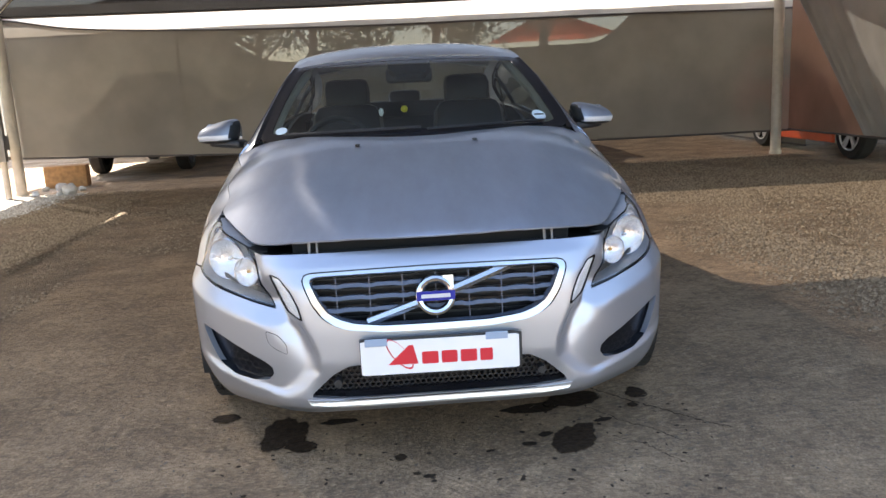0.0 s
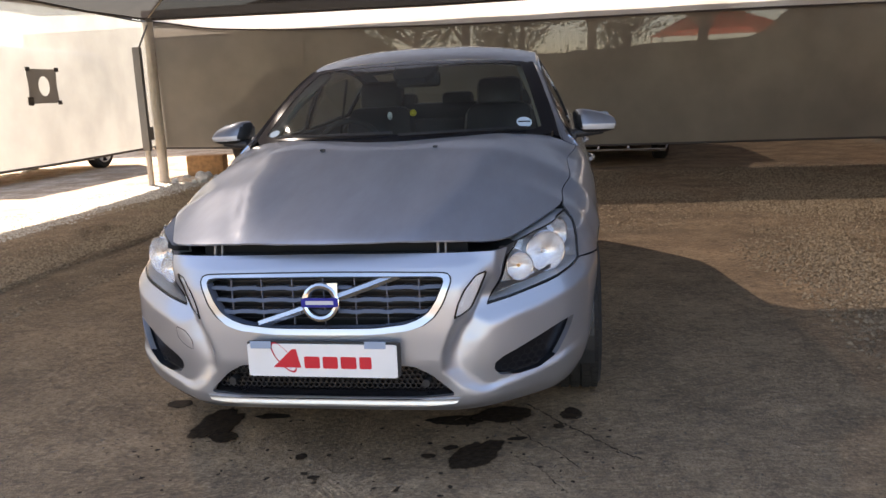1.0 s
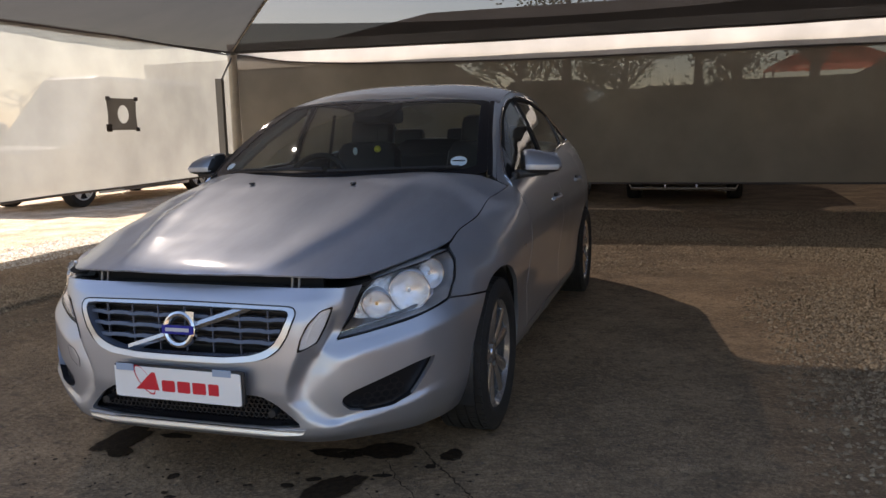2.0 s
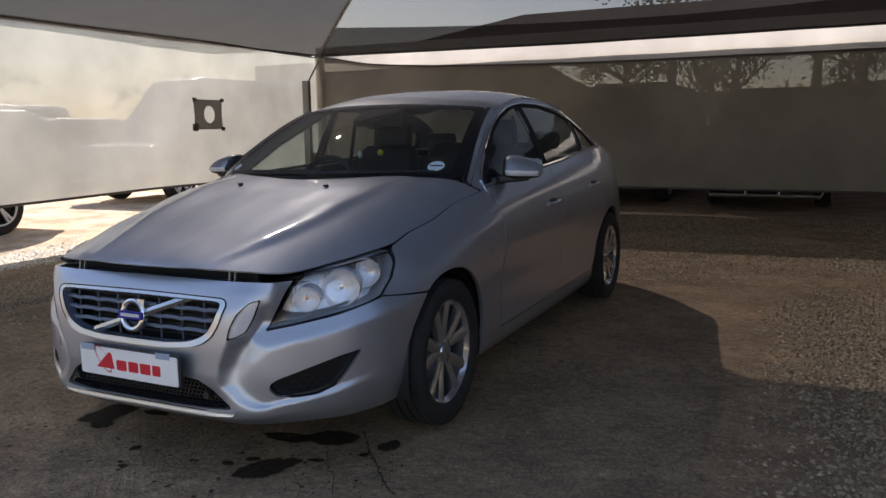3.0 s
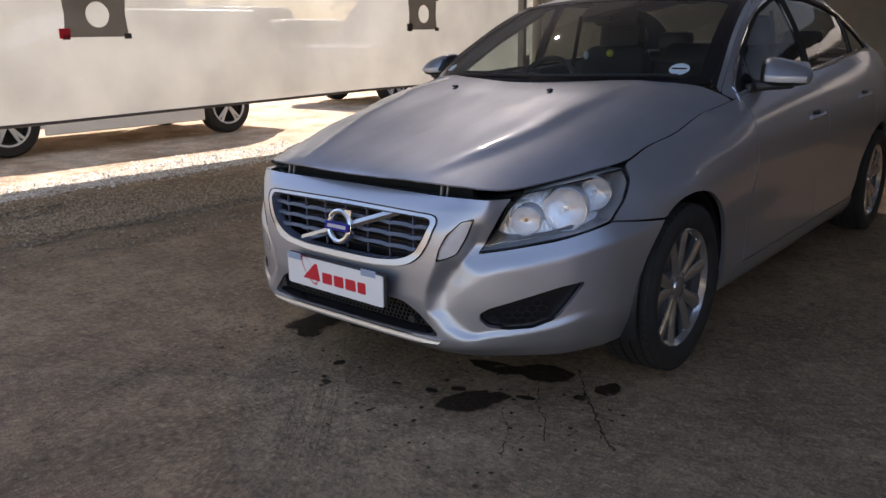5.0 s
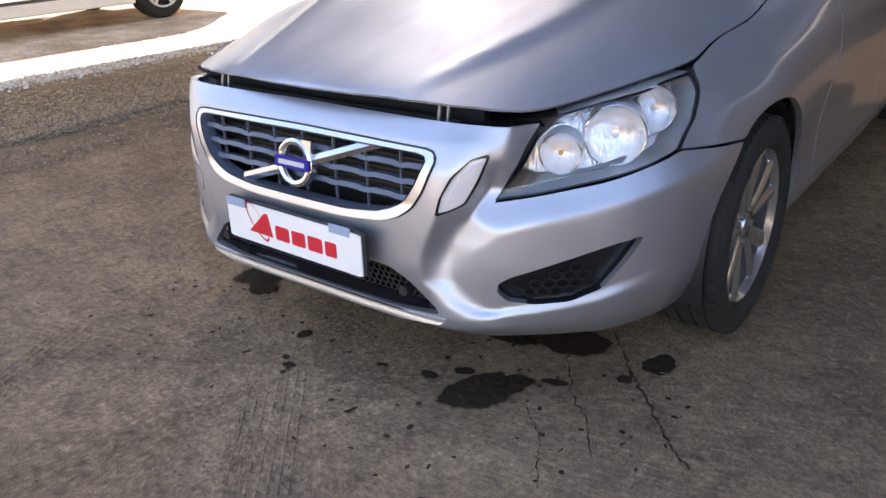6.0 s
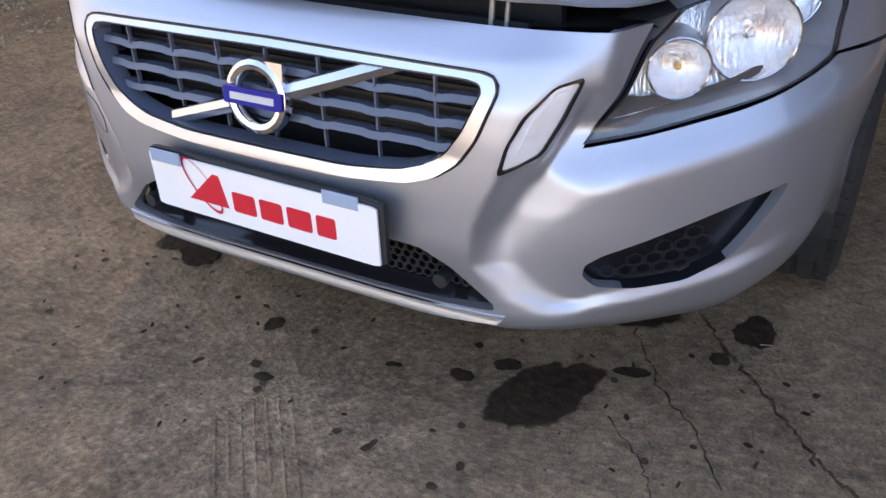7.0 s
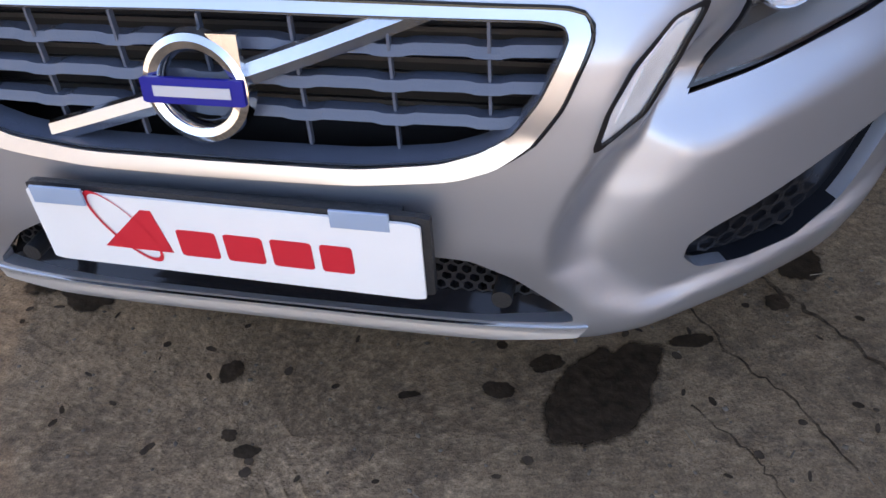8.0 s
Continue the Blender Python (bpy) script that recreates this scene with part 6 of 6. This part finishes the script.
back_top = pch([(LX - 0.4, 2.50), (LX, 2.44), (-4.6, 2.31), (-3.4, 2.235), (-2.2, 2.195), (0, 2.165), (3.0, 2.165), (RX, 2.14), (9.5, 2.2)])
back_bottom = pch([(LX - 0.4, 0.53), (LX, 0.52), (-3, 0.44), (-0.5, 0.36), (RX, 0.345), (9.5, 0.40)])
span_x = lambda t: LX - 0.36 + (9.5 - LX + 0.36) * t
curtain("curtain_back", lambda t: (span_x(t), BY + 0.09, 0, -1), 14, lambda t: float(back_bottom(span_x(t))), lambda t: float(back_top(span_x(t))), "net curtain laced to a wire behind the car, shade put into its grey-brown colour", 3,
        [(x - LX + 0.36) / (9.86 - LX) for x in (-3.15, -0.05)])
span_y = lambda t: -9.0 + (BY + 0.05 + 9.0) * t
curtain("curtain_left", lambda t: (LX - 0.02 - 0.27 * min(1, max(0, (span_y(t) - 6.6) / 2.9)), span_y(t), 1, 0), 12, lambda t: 0.50 + 0.055 * min(1, max(0, (span_y(t) - 1.5) / 4)), lambda t: EAVE - 0.03, "net curtain along the carport's side, sunlight put into its pale colour", 8, (), PALELITNET)


# Made-up net screens that darken what lies behind the back curtain.
far_top = pch([(-14, 3.2), (-5.6, 3.2), (-2.8, 2.05), (0.8, 2.0), (2.8, 2.12), (4.9, 2.15), (6.2, 3.0)])
curtain("far_side_blocker", lambda t: (6.3, BY + 0.45 + 8.5 * t, -1, 0), 9, lambda t: 0.06, lambda t: 3.2, "net screen added at the side to darken the carport behind", 27)
curtain("far_blocker", lambda t: (-14.0 + 20.6 * t, BY + 8.8, 0, -1), 20, lambda t: 0.06, lambda t: float(far_top(-14.0 + 20.6 * t)), "net screen added at the far side to block light into the carport behind", 21)


def patch(y, z, w, h):
    """Black patch with an oval hole and four tied corners."""
    ring = rounded([(-w / 2, -h / 2), (w / 2, -h / 2), (w / 2 * 0.94, 0), (w / 2, h / 2), (-w / 2, h / 2), (-w / 2 * 0.94, 0)], 0.03, 0.12)
    oval = [(0.02 + (0.185 if y < 6 else 0.19) * w * math.cos(a), 0.0 + 0.29 * h * math.sin(a)) for a in np.linspace(0, math.tau, 33)[:-1]]
    fn = lambda u, v: np.stack([np.full_like(u, LX + 0.01 if y < 6 else LX - 0.0), y + u, z + v], 1)
    p = panel("vent_patch", ring, fn, PATCH, None, [oval], 0.05, 0.004)
    tagged(p, "black cloth patch with an oval hole tied to the side curtain", "patch", "patches on the curtain")
    for sy in (-1, 1):
        for sz in (-1, 1):
            part("corner_tie", box((0.016, 0.07, 0.05), (LX + 0.014, y + sy * w * 0.48, z + sz * h * 0.49), 0.006), HEM, p)
    part("lower_tab", box((0.012, 0.10, 0.09), (LX + 0.016, y - w * 0.50, z - h * 0.42), 0.004), RED if y < 6 else PATCH, p)
    return p


patch(6.53, 1.49, 0.56, 0.40)
patch(1.98, 1.45, 0.62, 0.40)
# Unseen curtain added, in a darker copy of the net, to dim the flank.
side_y = lambda t: -7.0 + 12.2 * t
curtain("right_blocker_curtain", lambda t: (RX + 0.15, side_y(t), -1, 0), 12, lambda t: 0.36, lambda t: EAVE - 0.10, "unseen net curtain added on the right, shade put into its dark colour", 13, (), DEEPSHADENET)
# Brown net whose reddish tone imitates red light from beyond it.
near_y = lambda t: 5.2 + 4.25 * t
curtain("curtain_side", lambda t: (RX + 0.15, near_y(t), -1, 0), 5, lambda t: 0.37, lambda t: EAVE - 0.10, "net curtain beside the pole, red light from behind put into its colour", 17, (), REDLITNET)
dv = []
for a in range(49):
    for b in range(13):
        t, h = (a / 48) ** 1.6, b / 12
        z = 0.40 + 1.98 * h
        edge = 7.34 + (z - 0.42) * 0.96
        dv.append((RX + 0.06 + 0.035 * math.sin(a * 1.35) * (1 - t) + 0.02 * math.sin(a * 0.7 + 2 * h), edge + (5.15 - edge) * t, z))
tagged(obj("gathered_curtain", dv, [(a * 13 + b, (a + 1) * 13 + b, (a + 1) * 13 + b + 1, a * 13 + b + 1) for a in range(48) for b in range(12)], PALELITNET, None, "", True), "pale net curtain drawn aside beside the pole", "curtain")
# White sheet closing the strip between the back curtain and the eave.
wv = []
for a in range(61):
    x = LX - 0.36 + (9.5 - LX + 0.36) * a / 60
    wv += [(x, BY + 0.12, float(back_top(x)) - 0.03), (x, BY + 0.12 + 0.01 * math.sin(a), 2.40), (x, BY + 0.12, 2.64)]
tagged(obj("valance", wv, [(3 * a + k, 3 * a + 3 + k, 3 * a + 4 + k, 3 * a + 1 + k) for a in range(60) for k in range(2)], VALANCE, None, "", True), "off-white sheet strip above the back curtain", "valance", kind="structure")


def rear_canopy():
    """The carport that stands back to back with this one."""
    root = thing("rear_shade_canopy", "dark shade net canopy of the carport behind", "canopy", kind="structure")
    x0, x1, y0, y1 = -8.05, 14.0, BY + 0.22, BY + 14.0
    V = [(x0, y0 + 2.6, 2.40), (x1, y0, 2.35), (x1, y1, 3.3), (x0, y1, 3.3), (x0 + 3.5, (y0 + y1) / 2, 3.9), (x1 - 3.5, (y0 + y1) / 2, 3.9), (-5.7, y0, 2.35)]
    obj("net_panel", V, [(6, 1, 5, 4), (0, 6, 4), (2, 3, 4, 5), (1, 2, 5), (3, 0, 4)], REARNET, root)
    for x in (x0, x1):
        part("leg", rod((x, y1, 0), (x, y1, 3.3), 0.05, 10), CREAMPAINT, root)


rear_canopy()


def side_blocker():
    """Unseen canopy added on the right to keep light off the car's flank."""
    root = thing("side_blocker_canopy", "unseen dark net canopy added to block light from the right", "canopy", kind="structure")
    x0, x1, y0, y1 = RX + 0.5, RX + 11.0, FY - 7.0, BY
    V = [(x0, y0, 2.5), (x1, y0, 2.5), (x1, y1, 2.5), (x0, y1, 2.5), ((x0 + x1) / 2, (y0 + y1) / 2, 4.0)]
    obj("net_panel", V, [(0, 1, 4), (1, 2, 4), (2, 3, 4), (3, 0, 4)], CANOPYNET, root)
    for x in (x1,):
        for y in (y0, y1):
            part("leg", rod((x, y, 0), (x, y, 2.5), 0.06, 10), CREAMPAINT, root)


side_blocker()


# ---- beyond the curtains ----
def far_vehicle(name, at, turn, material, label, tall=1.75, long_=4.8, bed=0.0, hood=1.2, steps=True):
    """A parked vehicle: body with arches, cabin with windows, wheels, bumper bar."""
    v = thing(name, label, "vehicle", at, turn)
    w = 0.88
    prof = [(-long_ / 2, 0.45), (-long_ / 2, 0.95), (-long_ / 2 + 0.08, 1.02), (-long_ / 2 + hood, 1.10), (-long_ / 2 + hood + 0.75, tall - 0.06), (-long_ / 2 + hood + 1.0, tall)]
    rear = long_ / 2 - bed
    prof += [(rear - 0.35, tall), (rear - 0.10, tall - 0.08), (rear, 1.15), (long_ / 2, 1.10), (long_ / 2, 0.45)]
    for c in (long_ / 2 - 0.95, -long_ / 2 + 0.85):
        prof += [(c + 0.40 * math.cos(a), 0.42 + 0.38 * math.sin(a)) for a in np.linspace(0, math.pi, 9)]
    V, F = [], []
    n = len(prof)
    for sgn in (-1, 1):
        for y, z in prof:
            tuck = 0.20 * max(0, (z - 1.05) / 0.75)
            V.append((sgn * (w - tuck), y, z))
    F = [(i, (i + 1) % n, n + (i + 1) % n, n + i) for i in range(n)] + [tuple(range(n))[::-1], tuple(range(n, 2 * n))]
    bm = bmesh.new()
    vs = [bm.verts.new(p) for p in V]
    for f in F:
        bm.faces.new([vs[i] for i in f])
    edge = [e for e in bm.edges if e.verts[0].co.x * e.verts[1].co.x > 0 and min(q.co.z for q in e.verts) > 0.90]
    bmesh.ops.bevel(bm, geom=edge, offset=0.07, segments=4, profile=0.5, affect="EDGES")
    bmesh.ops.triangulate(bm, faces=[f for f in bm.faces if len(f.verts) > 4])
    part("body", bm, material, v, smooth=False)
    for sgn in (-1, 1):
        part("door_sill", box((0.05, long_ - 2.56, 0.24), (sgn * 0.865, -0.05, 0.32), 0.02), material, v)
    for sgn in (-1, 1):
        y0, y1 = -long_ / 2 + hood + 0.55, rear - 0.35
        xs = lambda z: sgn * (w - 0.20 * max(0, (z - 1.05) / 0.75) + 0.006)
        mid = (y0 + y1) / 2
        for a, b in ((y0, mid - 0.04), (mid + 0.04, y1)):
            q = [(xs(1.15), a - 0.1 if a == y0 else a, 1.15), (xs(1.15), b, 1.15), (xs(tall - 0.12), b, tall - 0.12), (xs(tall - 0.12), a + (0.35 if a == y0 else 0), tall - 0.12)]
            obj("window", q, [(0, 1, 2, 3)], GLOSSBLACK, v)
        for c in (long_ / 2 - 0.95, -long_ / 2 + 0.85):
            t = lathe([(-0.10, 0.20), (-0.11, 0.33), (-0.07, 0.36), (0.07, 0.36), (0.11, 0.33), (0.10, 0.21)], 32)
            bmesh.ops.transform(t, matrix=Matrix.Translation((sgn * 0.76, c, 0.36)), verts=t.verts)
            ty = part("tyre", t, RUBBER, v, smooth=True)
            rimb = lathe([(0.04, 0.0), (0.05, 0.05), (0.03, 0.06), (0.03, 0.20), (0.08, 0.215)], 32)
            bmesh.ops.transform(rimb, matrix=Matrix.Translation((sgn * 0.78, c, 0.36)) @ Matrix.Scale(sgn, 4, (1, 0, 0)), verts=rimb.verts)
            part("rim", rimb, BLACKPLASTIC if "pickup" in name else CAVITY, ty, smooth=True)
            # The pickup's dark spokes stand in for the shade that hides its wheels.
            alloy = GREYPLASTIC if "pickup" in name else RIMSILVER
            hoop = lathe([(0.085, 0.218), (0.105, 0.226), (0.108, 0.240), (0.09, 0.246)], 32)
            bmesh.ops.transform(hoop, matrix=Matrix.Translation((sgn * 0.77, c, 0.36)) @ Matrix.Scale(sgn, 4, (1, 0, 0)), verts=hoop.verts)
            part("rim_edge", hoop, alloy, ty, smooth=True)
            for k in range(10):
                a = (k // 2) * math.tau / 5 + 0.3 + (0.13 if k % 2 else -0.13)
                part("spoke", rod((sgn * 0.85, c + 0.03 * math.cos(a), 0.36 + 0.03 * math.sin(a)), (sgn * 0.86, c + 0.225 * math.cos(a), 0.36 + 0.225 * math.sin(a)), 0.019, 6), alloy, ty)
        if steps:
            part("side_step", tube([(sgn * 0.88, -0.9, 0.42), (sgn * 0.95, -0.75, 0.24), (sgn * 0.95, 0.75, 0.24), (sgn * 0.88, 0.9, 0.42)], 0.035, 8), SATIN, v, smooth=True)
    for y in (-long_ / 2 - 0.04, long_ / 2 + 0.04):
        part("bumper", box((1.7, 0.14, 0.22), (0, y, 0.50), 0.04), material, v)
    return v


far_vehicle("white_car", (-7.95, 3.18, 0), 0, WHITECAR, "white estate car parked in the sun beyond the side curtain", 1.58, 4.6, 0.0, 1.2, False)
far_vehicle("white_van", (-9.3, 10.9, 0), 0, WHITECAR, "white panel van beyond the side curtain", 2.3, 5.2, 0.0, 0.9)
far_vehicle("white_bus", (-12.6, 4.2, 0), 0, WHITECAR, "tall white minibus beyond the side curtain", 2.7, 6.0, 0.0, 0.7)
far_vehicle("silver_car", (-14.9, 11.2, 0), 0, RIMSILVER, "silver saloon parked among the white cars in the sun", 1.62, 4.4, 0.0, 1.2, False)
far_vehicle("pale_van", (-18.4, 12.2, 0), 0, WHITECAR, "pale van parked in the sun beyond the side curtain", 2.05, 4.8, 0.0, 0.9, False)
far_vehicle("pickup", (-4.76, 14.3, 0), 0, DARKCAR, "dark pickup behind the back curtain", 1.8, 5.0, 1.6, 1.2)
suv = far_vehicle("dark_suv", (1.45, 12.75, 0), 0, DARKCAR, "dark tall car with a silver nudge bar behind the back curtain", 1.82, 4.9, 0.0, 0.9, False)
part("nudge_bar", tube([(-0.78, -2.50, 0.34), (-0.74, -2.58, 0.235), (0.74, -2.58, 0.225), (0.78, -2.50, 0.33)], 0.026, 8), SATIN, suv, "silver tube bar", True)
for x in (-0.25, 0.20):
    part("bar_stay", rod((x, -2.56, 0.23), (x, -2.42, 0.42), 0.022, 8), SATIN, suv)
far_vehicle("dark_van", (-0.95, 13.1, 0), 0, DARKCAR, "dark van in the shade behind the back curtain", 1.98, 5.0, 0.0, 0.6, False)
far_vehicle("orange_car", (6.88, 9.67, 0), 0, REDCAR, "orange-red car parked beyond the shaded side curtain", 1.6, 4.5, 0.0, 1.1, False)


def tree(x, y, h, seed, spread):
    """A tall thin-leaved tree: tapered trunk, limbs and clumps of leaves with gaps."""
    r = random.Random(seed)
    root = thing("tree", "tall grey-green tree with an open ragged crown", "tree", (x, y, 0), 0, "trees beyond the yard")
    bm = rod((0, 0, 0), (0.2, 0.1, h * 0.75), 0.24, 10, None, 0.08)
    tips = []
    for k in range(9):
        a, z = r.uniform(0, math.tau), h * r.uniform(0.35, 0.72)
        tip = (spread * 0.7 * math.cos(a) * r.uniform(0.5, 1), spread * 0.7 * math.sin(a) * r.uniform(0.5, 1), z + h * r.uniform(0.12, 0.25))
        rod((0.15 * z / h, 0.08 * z / h, z), tip, 0.075, 6, bm, 0.025)
        tips.append(Vector(tip))
    part("trunk", bm, BARK, root)
    V, F = [], []
    for k in range(60):
        c = r.choice(tips) + Vector((r.gauss(0, 0.5), r.gauss(0, 0.5), r.gauss(0.2, 0.5))) * spread * 0.42
        for _ in range(60):
            p = c + Vector((r.gauss(0, 0.28), r.gauss(0, 0.28), r.gauss(0, 0.22)))
            d1 = Vector((r.uniform(-1, 1), r.uniform(-1, 1), r.uniform(-1, 0.3))).normalized() * 0.15
            d2 = d1.cross(Vector((r.uniform(-1, 1), r.uniform(-1, 1), r.uniform(-1, 1)))).normalized() * 0.045
            i = len(V)
            V += [p, p + d1 * 0.5 + d2, p + d1, p + d1 * 0.5 - d2]
            F.append((i, i + 1, i + 2, i + 3))
    obj("crown", V, F, LEAVES, root)
    return root


for k, (x, y, h, sp) in enumerate(((-3.0, 27, 7.5, 3.0), (1.5, 30, 8.5, 3.4), (5.0, 26, 7.0, 2.6), (-58, 20, 6.2, 6.0), (-60, 42, 6.6, 6.5), (-62, 62, 6.4, 6.0), (10.5, 29, 8, 3.2), (-5.6, 31, 5.2, 2.6), (-1.2, 29.5, 4.8, 2.3), (3.0, 33, 5.0, 2.4))):
    tree(x, y, h, 30 + k, sp)


def parasol():
    root = thing("red_shade", "orange-red tent roof beyond the back curtain", "tent", (6.2, 31.0, 0))
    V = [(-2.2, -2.2, 3.0), (2.2, -2.2, 3.0), (2.2, 2.2, 3.0), (-2.2, 2.2, 3.0), (0, 0, 4.1)]
    obj("tent_roof", V, [(0, 1, 4), (1, 2, 4), (2, 3, 4), (3, 0, 4)], REDNET, root)
    for x in (-2.1, 2.1):
        for y in (-2.1, 2.1):
            part("tent_leg", rod((x, y, 0), (x, y, 3.0), 0.03, 8), CREAMPAINT, root)


parasol()
blk = tagged(part("clay_block", box((0.62, 0.30, 0.34), (0, 0, 0.17), 0.02), BRICK), "orange-brown clay block on the gravel by the pole", "block")
blk.matrix_world = pose(-5.3, 10.5, 0, 0, 0, 8)
rs = random.Random(12)
for k in range(9):
    bm = bmesh.new()
    bmesh.ops.create_icosphere(bm, subdivisions=2, radius=1.0)
    for v in bm.verts:
        v.co = v.co * (1 + 0.35 * noise.noise(v.co * 1.4 + Vector((k * 3.1, 0, 0))))
    st = tagged(part("stone", bm, STONE), "pale rough stone near the corner pole", "stone", "stones by the pole")
    sz = rs.uniform(0.05, 0.12)
    st.matrix_world = pose(-5.25 + rs.uniform(-0.5, 0.5), 9.7 + rs.uniform(-0.6, 0.8), sz * 0.5, 0, 0, rs.uniform(0, 360)) @ Matrix.Diagonal((sz, sz * 0.8, sz * 0.7, 1))
post = tagged(part("gate_post", box((0.115, 0.08, 1.54), (0, 0, 1.29), 0.006), STEEL), "dark grey steel gate post beside the corner pole", "post")
part("bracket", box((0.07, 0.16, 0.20), (0.02, 0.06, 0.78), 0.006), STEEL, post)
part("stub", rod((0, 0, 0), (0, 0, 0.53), 0.045, 12), CREAMPAINT, post, "cream painted lower stub")
part("strut", rod((0, 0.02, 2.00), (0, 0.42, 2.44), 0.014, 8), STEEL, post)
post.matrix_world = pose(-5.58, 9.1, 0)
